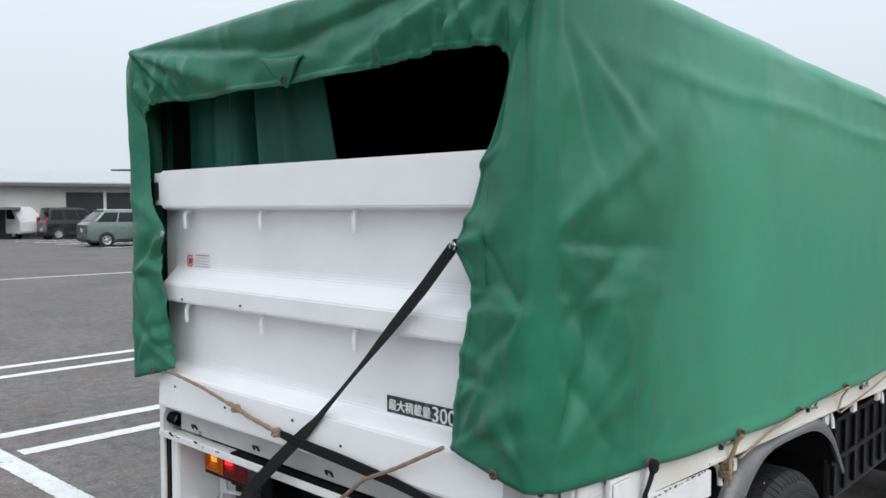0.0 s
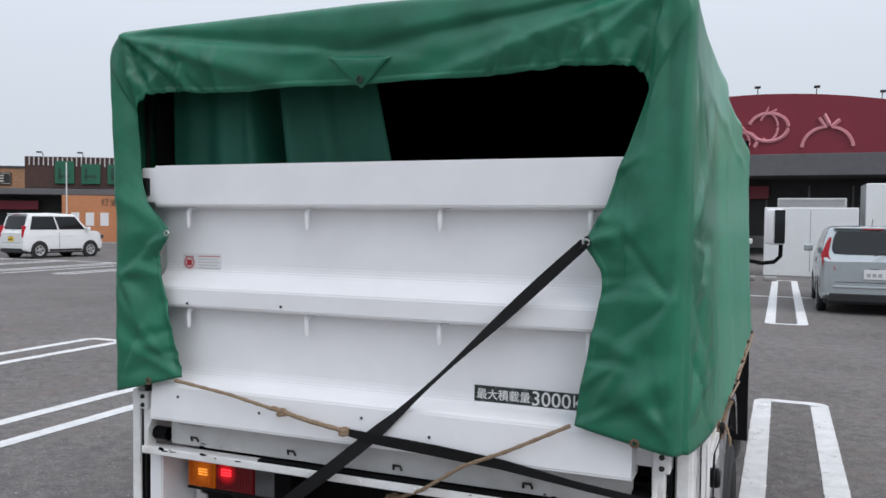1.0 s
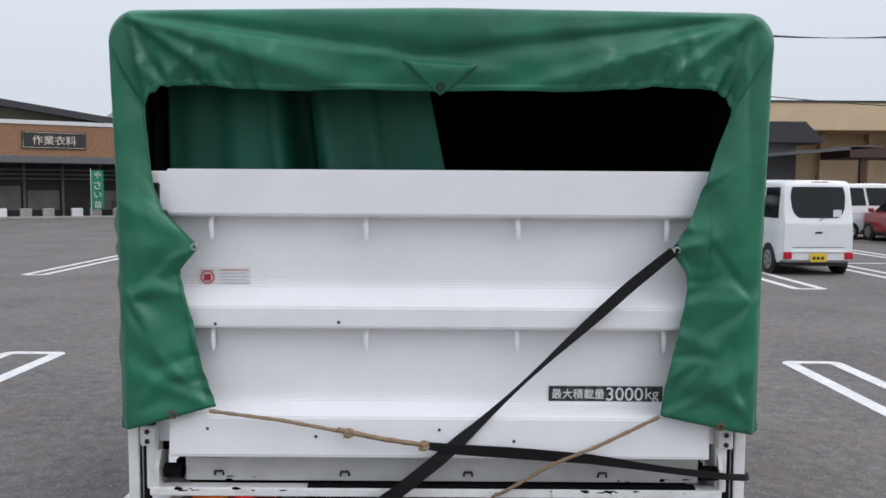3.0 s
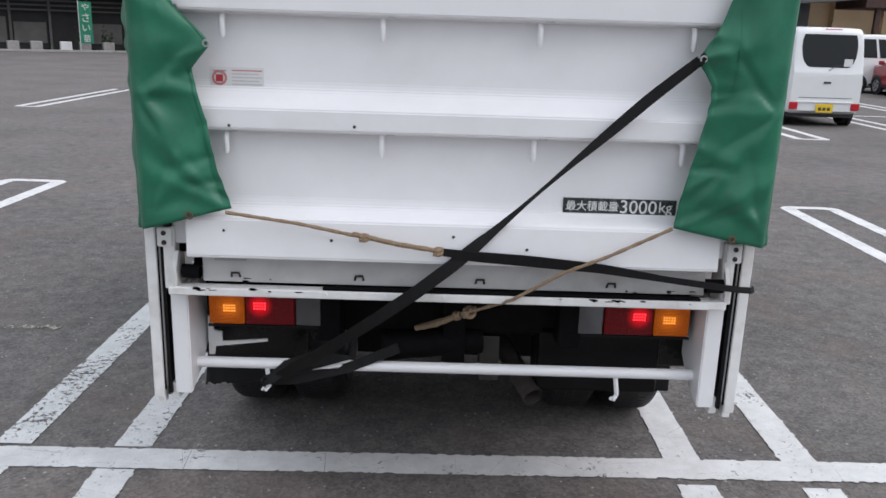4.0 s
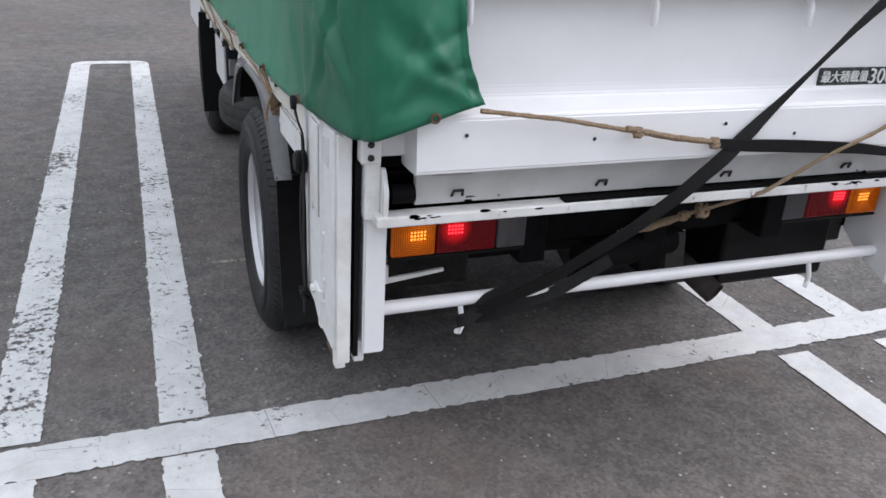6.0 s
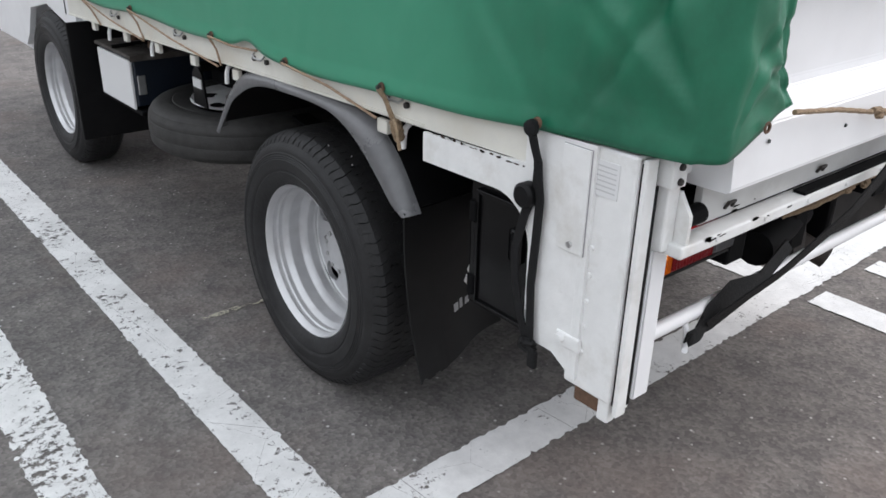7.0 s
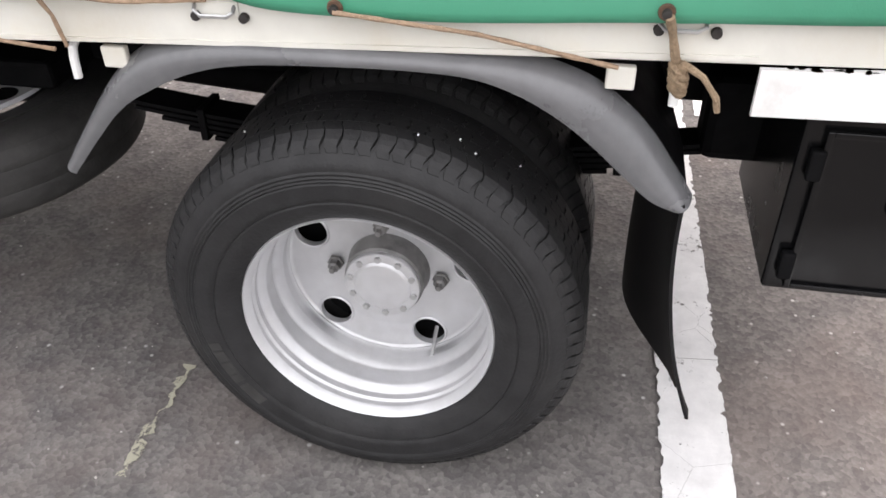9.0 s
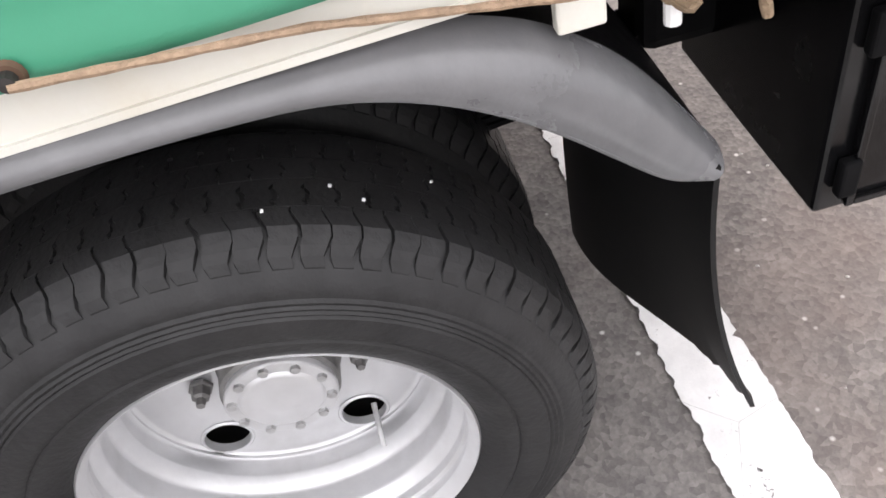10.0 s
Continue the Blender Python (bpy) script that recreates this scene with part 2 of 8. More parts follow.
    l.new(k1.outputs[0], k2.inputs["Normal"])
    l.new(k2.outputs[0], n["Principled BSDF"].inputs["Normal"])
    return m


def glass_dark(name, color=(0.012, 0.014, 0.015)):
    return mat(name, color, 0.06, spec=0.32)


ASPHALT = asphalt_material()
LINE = line_material("white_road_paint", 0.935)
LINE_WORN = line_material("worn_white_road_paint", 0.88)
LINE_FAINT = line_material("faint_yellowish_road_paint", 0.815, (0.42, 0.4, 0.31))
TARP = tarp_material()
WHITE = mat("white_truck_paint", (0.8, 0.8, 0.81), 0.38, grain=0.03, grain_size=6, stain=0.3, stain_size=2.5,
            stain_color=(0.62, 0.61, 0.6), coat=0.15, rough_var=0.1, bump=0.1, bump_size=5)
WHITE_WORN = mat("worn_white_paint", (0.76, 0.76, 0.75), 0.45, grain=0.04, grain_size=25, stain=0.6, stain_size=7,
                 stain_color=(0.4, 0.36, 0.3), bump=0.1, bump_size=80)
CREAM = mat("aged_cream_rail_paint", (0.69, 0.675, 0.615), 0.5, grain=0.05, grain_size=20, stain=0.6, stain_size=5,
            stain_color=(0.5, 0.44, 0.34), bump=0.1, bump_size=60)
GREY_WHITE = mat("dirty_grey_white_plate", (0.5, 0.5, 0.49), 0.55, grain=0.06, grain_size=14, stain=0.7, stain_size=6,
                 stain_color=(0.32, 0.3, 0.28))
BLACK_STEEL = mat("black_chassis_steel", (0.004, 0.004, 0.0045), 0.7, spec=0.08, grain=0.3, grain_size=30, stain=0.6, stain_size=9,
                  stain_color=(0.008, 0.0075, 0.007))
BLACK_BOX = mat("black_coated_sheet", (0.005, 0.005, 0.0055), 0.42, spec=0.16, stain=0.5, stain_size=5, stain_color=(0.011, 0.0105, 0.0105), rough_var=0.15)
BOX_GLOSS = mat("black_gloss_sheet", (0.004, 0.004, 0.0045), 0.22, spec=0.3, stain=0.5, stain_size=5, stain_color=(0.012, 0.0115, 0.0115), rough_var=0.12, bump=0.08, bump_size=9)
RUBBER = mat("tyre_rubber", (0.016, 0.0158, 0.0165), 0.54, spec=0.32, grain=0.25, grain_size=30, stain=0.55, stain_size=6,
             stain_color=(0.034, 0.033, 0.032), bump=0.15, bump_size=120)
FLAP = mat("mudflap_rubber", (0.006, 0.006, 0.0065), 0.45, spec=0.18, grain=0.2, grain_size=18, stain=0.5, stain_size=5, stain_color=(0.014, 0.0135, 0.013))
SILVER = mat("silver_wheel_paint", (0.58, 0.58, 0.59), 0.37, 0.5, grain=0.05, grain_size=25, stain=0.45, stain_size=9,
             stain_color=(0.4, 0.39, 0.38), rough_var=0.08, bump=0.05, bump_size=60)
FENDER = mat("grey_plastic_fender", (0.125, 0.125, 0.13), 0.27, grain=0.06, grain_size=45, stain=0.55, stain_size=2.4,
             stain_color=(0.26, 0.26, 0.265), rough_var=0.1, bump=0.05, bump_size=160)
# paler than the other rubber: the spare tyre's sheen is put into the colour
PALE_RUBBER = mat("pale_tyre_rubber", (0.034, 0.033, 0.032), 0.62, spec=0.3, grain=0.25, grain_size=30, stain=0.6, stain_size=7, stain_color=(0.06, 0.057, 0.054), bump=0.15, bump_size=120)
ROPE = mat("tan_rope", (0.27, 0.19, 0.12), 0.85, grain=0.25, grain_size=120, bump=0.6, bump_size=220)
ROPE_ORANGE = mat("orange_cord", (0.33, 0.225, 0.15), 0.8, grain=0.2, grain_size=100, bump=0.5, bump_size=220)
BELT = mat("black_rubber_belt", (0.007, 0.007, 0.0075), 0.65, spec=0.25, grain=0.25, grain_size=80, stain=0.4, stain_size=8, stain_color=(0.022, 0.021, 0.02), bump=0.2, bump_size=200)
STEEL = mat("zinc_steel", (0.5, 0.5, 0.5), 0.4, 0.9, grain=0.1, grain_size=40)
RUST = mat("rusty_steel", (0.11, 0.06, 0.036), 0.8, grain=0.3, grain_size=50)
DARK_METAL = mat("dark_worn_metal", (0.03, 0.026, 0.024), 0.6, 0.3, grain=0.3, grain_size=40)


def lit_lens(name, color, glow, base, peak, cx, cz, reach):
    """A lens lit from behind by a bulb cluster: it glows most over the bulbs."""
    m = mat(name, color, 0.2, spec=0.25, grain=0.25, grain_size=160, bump=0.3, bump_size=180)
    n, l = m.node_tree.nodes, m.node_tree.links
    tc, xyz = n.new("ShaderNodeTexCoord"), n.new("ShaderNodeSeparateXYZ")
    l.new(tc.outputs["Object"], xyz.inputs[0])

    def calc(op, a, b=None, value=None):
        k = n.new("ShaderNodeMath")
        k.operation = op
        l.new(a, k.inputs[0])
        if b is not None:
            l.new(b, k.inputs[1])
        elif value is not None:
            k.inputs[1].default_value = value
        return k.outputs[0]
    dx = calc("SUBTRACT", calc("ABSOLUTE", xyz.outputs["X"]), value=cx)
    dz = calc("SUBTRACT", xyz.outputs["Z"], value=cz)
    far = calc("SQRT", calc("ADD", calc("MULTIPLY", dx, dx), calc("MULTIPLY", dz, dz)))
    r = n.new("ShaderNodeMapRange")
    r.interpolation_type = "SMOOTHSTEP"
    r.inputs["From Min"].default_value, r.inputs["From Max"].default_value = 0.006, reach
    r.inputs["To Min"].default_value, r.inputs["To Max"].default_value = peak, base
    l.new(far, r.inputs["Value"])
    b = n["Principled BSDF"]
    b.inputs["Emission Color"].default_value = (*glow, 1)
    l.new(r.outputs[0], b.inputs["Emission Strength"])
    return m


AMBER = lit_lens("amber_lens", (0.42, 0.085, 0.003), (1.0, 0.24, 0.005), 0.11, 0.5, 0.655, 0.744, 0.05)
AMBER_EDGE = mat("amber_lens_ridge", (0.26, 0.045, 0.002), 0.2, spec=0.3, emit=(1.0, 0.2, 0.004), emit_power=0.06)
AMBER_HOT = mat("lit_amber_bulb", (0.9, 0.45, 0.05), 0.2, emit=(1.0, 0.42, 0.06), emit_power=1.1)
RED = lit_lens("red_lens", (0.085, 0.002, 0.004), (1.0, 0.008, 0.015), 0.022, 0.55, 0.565, 0.752, 0.045)
RED_HOT = mat("lit_red_bulb", (0.8, 0.02, 0.02), 0.2, emit=(1.0, 0.03, 0.04), emit_power=2.6)
CLEAR = mat("smoky_clear_lens", (0.09, 0.09, 0.095), 0.1, spec=0.6, stain=0.5, stain_size=20)
GLASS = glass_dark("dark_glass")
PLATE_WHITE = mat("white_plate", (0.7, 0.7, 0.7), 0.4)
PLATE_YELLOW = mat("yellow_plate", (0.75, 0.5, 0.02), 0.4)
BLACK_PRINT = mat("black_print", (0.015, 0.02, 0.018), 0.6, stain=0.7, stain_size=60, stain_color=(0.25, 0.25, 0.25))
# darker than the tarpaulin green: the curtain's shade is put into its colour
CURTAIN = mat("shaded_green_curtain_cloth", (0.012, 0.088, 0.057), 0.6, grain=0.15, grain_size=5, spec=0.25, bump=0.2, bump_size=14)
FADED_PRINT = mat("faded_print", (0.52, 0.52, 0.52), 0.6)
SPARE_RIM = mat("grey_spare_rim_paint", (0.62, 0.62, 0.62), 0.45, grain=0.06, grain_size=20, stain=0.5, stain_size=6, stain_color=(0.4, 0.39, 0.37))
WHITE_PRINT = mat("white_print", (0.72, 0.73, 0.72), 0.6)
GREY_PRINT = mat("grey_print", (0.36, 0.35, 0.36), 0.6)
RED_PRINT = mat("red_print", (0.42, 0.03, 0.04), 0.6)
FADED_RED = mat("faded_red_print", (0.5, 0.2, 0.2), 0.6)
BLUE_BOX = mat("dark_blue_plastic", (0.006, 0.011, 0.02), 0.4, stain=0.5, stain_size=10)
HUB_SIDE = mat("grimy_hub_side", (0.22, 0.215, 0.21), 0.5, 0.4, grain=0.3, grain_size=20, stain=0.8, stain_size=14, stain_color=(0.03, 0.027, 0.025))
# near-black: the shade of the cargo space is put into the colour
INNER = mat("cargo_shade_black", (0.003, 0.003, 0.003), 0.9, spec=0.1)


# ---- mesh helpers ----
def part(name, bm, material, parent=None, label="", smooth=False, kind=""):
    me = bpy.data.meshes.new(name)
    bmesh.ops.recalc_face_normals(bm, faces=bm.faces)
    bm.to_mesh(me)
    bm.free()
    for one in material if isinstance(material, (list, tuple)) else (material,):
        me.materials.append(one)
    if smooth:
        me.shade_smooth()
        if smooth != "all":
            me.set_sharp_from_angle(angle=radians(35))
    ob = new(name, me)
    if parent is not None:
        ob.parent = parent
    return tagged(ob, label=label, kind=kind)


def thing(name, label, category, group="", at=None):
    ob = new(name)
    ob.empty_display_size = 0.2
    if at is not None:
        ob.matrix_world = at
    return tagged(ob, label, category, group)


def add_box(bm, x0, x1, y0, y1, z0, z1, bevel=0.0, m=None):
    made = bmesh.ops.create_cube(bm, size=1)["verts"]
    t = Matrix.Translation(((x0 + x1) / 2, (y0 + y1) / 2, (z0 + z1) / 2)) @ Matrix.Diagonal((abs(x1 - x0), abs(y1 - y0), abs(z1 - z0), 1))
    bmesh.ops.transform(bm, verts=made, matrix=m @ t if m else t)
    if bevel:
        edges = list({e for v in made for e in v.link_edges})
        bmesh.ops.bevel(bm, geom=edges, offset=bevel, segments=2, affect="EDGES", profile=0.5)
    return bm


def box(x0, x1, y0, y1, z0, z1, bevel=0.0):
    return add_box(bmesh.new(), x0, x1, y0, y1, z0, z1, bevel)


def add_tube(bm, pts, r, sides=8, caps=True, flat=1.0, up=(0, 0, 1)):
    """A round or flattened tube along points."""
    pts = [Vector(p) for p in pts]
    rings = []
    for i, p in enumerate(pts):
        d = (pts[min(i + 1, len(pts) - 1)] - pts[max(i - 1, 0)]).normalized()
        a = d.cross(Vector(up))
        if a.length < 1e-3:
            a = d.cross(Vector((1, 0, 0)))
        a.normalize()
        b = a.cross(d).normalized()
        rad = r[i] if isinstance(r, (list, tuple)) else r
        rings.append([bm.verts.new(p + a * math.cos(k * math.tau / sides) * rad * flat + b * math.sin(k * math.tau / sides) * rad) for k in range(sides)])
    for u, v in zip(rings, rings[1:]):
        for k in range(sides):
            bm.faces.new((u[k], u[(k + 1) % sides], v[(k + 1) % sides], v[k]))
    if caps:
        bm.faces.new(rings[0])
        bm.faces.new(rings[-1][::-1])
    return bm


def tube(pts, r, sides=8, **more):
    return add_tube(bmesh.new(), pts, r, sides, **more)


def add_lathe(bm, profile, center, axis="x", sides=48, close=False):
    """Turns (along, radius) pairs round an axis through center."""
    rings = []
    for a, r in profile:
        ring = []
        for k in range(sides):
            c, s = math.cos(k * math.tau / sides) * r, math.sin(k * math.tau / sides) * r
            v = {"x": (a, c, s), "y": (c, a, s), "z": (c, s, a)}[axis]
            ring.append(bm.verts.new(Vector(center) + Vector(v)))
        rings.append(ring)
    pairs = list(zip(rings, rings[1:])) + ([(rings[-1], rings[0])] if close else [])
    for u, v in pairs:
        for k in range(sides):
            bm.faces.new((u[k], u[(k + 1) % sides], v[(k + 1) % sides], v[k]))
    return bm


def lathe(profile, center, axis="x", sides=48, close=False):
    return add_lathe(bmesh.new(), profile, center, axis, sides, close)


def add_prism(bm, outline, x0, x1, axis="x"):
    """An outline of pairs, pushed from x0 to x1 along an axis: pairs are (y, z), (x, z) or (x, y)."""
    def at(p, w):
        return {"x": (w, p[0], p[1]), "y": (p[0], w, p[1]), "z": (p[0], p[1], w)}[axis]
    a = [bm.verts.new(at(p, x0)) for p in outline]
    b = [bm.verts.new(at(p, x1)) for p in outline]
    for k in range(len(a)):
        bm.faces.new((a[k], a[(k + 1) % len(a)], b[(k + 1) % len(a)], b[k]))
    bm.faces.new(a[::-1])
    bm.faces.new(b)
    return bm


def prism(outline, x0, x1, axis="x", bevel=0.0):
    bm = add_prism(bmesh.new(), outline, x0, x1, axis)
    if bevel:
        bmesh.ops.bevel(bm, geom=list(bm.edges), offset=bevel, segments=2, affect="EDGES")
    return bm


def sheet(fn, nu, nv, thick=0.0):
    """A sheet of cloth or steel from fn(u, v), u and v from 0 to 1, with a thickness."""
    bm = bmesh.new()
    grid = [[bm.verts.new(fn(i / nu, j / nv)) for j in range(nv + 1)] for i in range(nu + 1)]
    for i in range(nu):
        for j in range(nv):
            bm.faces.new((grid[i][j], grid[i + 1][j], grid[i + 1][j + 1], grid[i][j + 1]))
    if thick:
        bmesh.ops.recalc_face_normals(bm, faces=bm.faces)
        bmesh.ops.solidify(bm, geom=list(bm.faces), thickness=thick)
    return bm


def curve_at(pairs, x):
    """Smooth value through rising (x, value) pairs."""
    xs, vs = [p[0] for p in pairs], [p[1] for p in pairs]
    return float(np.interp(x, xs, vs))


def lettering(body, size, material, m, parent, name="lettering", depth=0.0015, width=None):
    """Words in the built-in font as a mesh. m puts the text's plane (x to the right, y up) into place."""
    cu = bpy.data.curves.new(name, "FONT")
    cu.body, cu.size, cu.extrude = body, size, depth
    cu.align_x, cu.align_y, cu.resolution_u = "CENTER", "CENTER", 3
    holder = bpy.data.objects.new(name, cu)
    scene.collection.objects.link(holder)
    bpy.context.view_layer.update()
    me = bpy.data.meshes.new_from_object(holder.evaluated_get(bpy.context.evaluated_depsgraph_get()))
    bpy.data.objects.remove(holder)
    xs = [v.co.x for v in me.vertices] or [0, 1]
    if width:
        k = width / max(1e-6, max(xs) - min(xs))
        me.transform(Matrix.Diagonal((k, k if k < 1.6 else 1.6, 1, 1)))
    xs, ys = [v.co.x for v in me.vertices] or [0], [v.co.y for v in me.vertices] or [0]
    me.transform(Matrix.Translation((-(max(xs) + min(xs)) / 2, -(max(ys) + min(ys)) / 2, 0)))
    me.transform(m)
    me.materials.clear()
    me.materials.append(material)
    ob = new(name, me)
    if parent is not None:
        ob.parent = parent
    return ob


# ---- ground ----
ground_bm = bmesh.new()
bmesh.ops.create_grid(ground_bm, x_segments=8, y_segments=8, size=1500)
ground = part("ground", ground_bm, ASPHALT, label="grey weathered asphalt of a large car park", kind="structure")


def painted(name, bm, material, label):
    return part(name, bm, material, label=label, kind="structure")


def ragged(rnd, count, rag):
    """Offsets outward along a chipped paint edge: a slow wander with small bites taken out."""
    out, drift, bite, left = [], 0.0, 0.0, 0
    for k in range(count):
        drift = 0.8 * drift + rnd.uniform(-0.32, 0.32) * rag
        if left == 0:
            bite, left = (rnd.uniform(0.3, 3.2) * rag, rnd.randint(1, 3)) if rnd.random() < 0.2 else (0.0, 1)
        left -= 1
        out.append(drift + rnd.uniform(-0.6, 0.6) * rag - bite)
    return out


def strip(x0, x1, y0, y1, z=0.004, seed=1, rag=0.004):
    """A painted line with slightly ragged edges."""
    rnd = random.Random(seed)
    bm = bmesh.new()
    along = (y1 - y0) >= (x1 - x0)
    n = max(2, int(max(x1 - x0, y1 - y0) / 0.009)) if max(x1 - x0, y1 - y0) < 20 else 60
    rows = []
    ea, eb = ragged(rnd, n + 1, rag), ragged(rnd, n + 1, rag)
    for k in range(n + 1):
        f = k / n
        a, b = -ea[k], eb[k]
        if along:
            y = y0 + (y1 - y0) * f
            rows.append((bm.verts.new((x0 + a, y, z)), bm.verts.new((x1 + b, y, z))))
        else:
            x = x0 + (x1 - x0) * f
            rows.append((bm.verts.new((x, y0 + a, z)), bm.verts.new((x, y1 + b, z))))
    for (a, b), (c, d) in zip(rows, rows[1:]):
        bm.faces.new((a, b, d, c))
    return bm


def pair_loop(xc, y_open, y_round, z=0.004, half=0.31, w=0.15, seed=1):
    """A pair of bay lines joined by a rounded end."""
    rnd = random.Random(seed)
    s = 1 if y_round > y_open else -1
    r = 0.13
    inner = half - w
    out, ins = [], []
    n = 300 if abs(y_round) > 7 else 560
    for k in range(n):
        y = y_open + (y_round - s * r - y_open) * k / n
        out.append((-half, y)), ins.append((-inner, y))
    for k in range(9):
        a = math.pi - k * math.pi / 16
        out.append((-half + r + r * math.cos(a), y_round - s * r + s * r * math.sin(a)))
        ins.append((-inner + 0.05 + 0.05 * math.cos(a), y_round - s * (w * 0.85 + 0.05) + s * 0.05 * math.sin(a)))
    out += [(-x, y) for x, y in out[::-1]]
    ins += [(-x, y) for x, y in ins[::-1]]
    bm = bmesh.new()
    eo, ei = ragged(rnd, len(out), 0.0025), ragged(rnd, len(ins), 0.0025)
    va = [bm.verts.new((xc + x + math.copysign(e, x), y, z)) for (x, y), e in zip(out, eo)]
    vb = [bm.verts.new((xc + x - math.copysign(e, x), y, z)) for (x, y), e in zip(ins, ei)]
    for k in range(len(va) - 1):
        bm.faces.new((va[k], va[k + 1], vb[k + 1], vb[k]))
    return bm


PITCH = 2.555
label = "white painted pair of bay lines joined by a rounded end"
for k, (xc, far) in enumerate(((-6.76, 5.95), (-4.08, 5.98), (-1.40, 5.98), (1.142, 5.8), (3.58, 5.75), (6.08, 5.75))):
    painted("bay_line", pair_loop(xc, 0.655, far, half=0.325 if k < 2 else 0.294, w=0.136, seed=k + 18), LINE_WORN if k == 2 else LINE, label)
    painted("bay_line", pair_loop(xc, 0.49, -4.8, half=0.325 if k < 2 else 0.294, w=0.136, seed=k + 38), LINE, label)
cross = painted("cross_line", strip(-7.1, 7.0, -0.073, 0.073, 0.0045, 5, 0.0026), LINE, "chipped white painted line between two rows of bays")
cross.matrix_world = pose(0, 0.587, 0, 0, 0, 0.9)
for k in range(0, 9):
    xc = 1.135 + PITCH * (k - 1)
    painted("bay_line", pair_loop(xc, 16.6, 11.6, seed=k + 60), LINE, "white painted pair of bay lines joined by a rounded end")
    painted("bay_line", pair_loop(xc, 16.75, 22.0, seed=k + 80), LINE, "white painted pair of bay lines joined by a rounded end")
painted("cross_line", strip(-2.2, 24.0, 16.6, 16.75, 0.0045, 6), LINE, "white painted line between two rows of bays")
painted("edge_line", strip(-18.3, -18.15, -12.0, 30.0, 0.004, 7), LINE, "long white painted lane line across the car park")
for k in range(-18, -6):
    xc = 1.135 + PITCH * k
    painted("bay_line", pair_loop(xc, 18.9, 14.2, seed=k + 160), LINE, "white painted pair of bay lines of the far row")
painted("cross_line", strip(-46.0, -17.0, 18.9, 19.05, 0.0045, 8), LINE, "white painted line between two far rows of bays")
painted("old_mark", strip(-0.99, -0.66, 1.72, 1.75, 0.004, 9, 0.006), LINE_FAINT, "faint worn yellowish paint mark on the asphalt")
painted("bay_line", pair_loop(-7.73, 17.9, 13.1, half=0.24, w=0.13, seed=301), LINE, "white painted pair of short bay lines")
painted("old_mark", strip(-2.28, -2.0, 1.85, 1.885, 0.004, 10, 0.02), LINE_FAINT, "faint worn yellowish paint mark on the asphalt")


# loose grit on the asphalt
grit_bm = bmesh.new()
grit_rnd = random.Random(77)
for k in range(620):
    gx, gy = grit_rnd.uniform(-2.9, 1.9), grit_rnd.uniform(-1.6, 3.4)
    r = grit_rnd.choice((0.0016, 0.002, 0.0026, 0.0038))
    a = grit_rnd.uniform(0, math.tau)
    ring = [grit_bm.verts.new((gx + r * q * math.cos(a + i * math.tau / 5), gy + r * q * math.sin(a + i * math.tau / 5), 0.001 + r * 0.3)) for i, q in enumerate((1.2, 0.8, 1.1, 0.9, 1.3))]
    top = grit_bm.verts.new((gx, gy, 0.001 + r * 1.1))
    low = grit_bm.verts.new((gx, gy, 0.0))
    for i in range(5):
        grit_bm.faces.new((ring[i], ring[(i + 1) % 5], top))
        grit_bm.faces.new((ring[(i + 1) % 5], ring[i], low))
GRIT = mat("pale_grit", (0.42, 0.4, 0.37), 0.85, grain=0.45, grain_size=3.0)
part("gravel", grit_bm, GRIT, label="loose pale grit scattered on the asphalt", kind="stuff")


# ---- the truck ----
SLOPE = -0.028
truck = thing("flatbed_truck", "white flatbed truck with raised tail lift in a bay", "truck")


def bed_z(z, y):
    """Heights on the bed, which sinks a little towards the cab."""
    return z + SLOPE * y


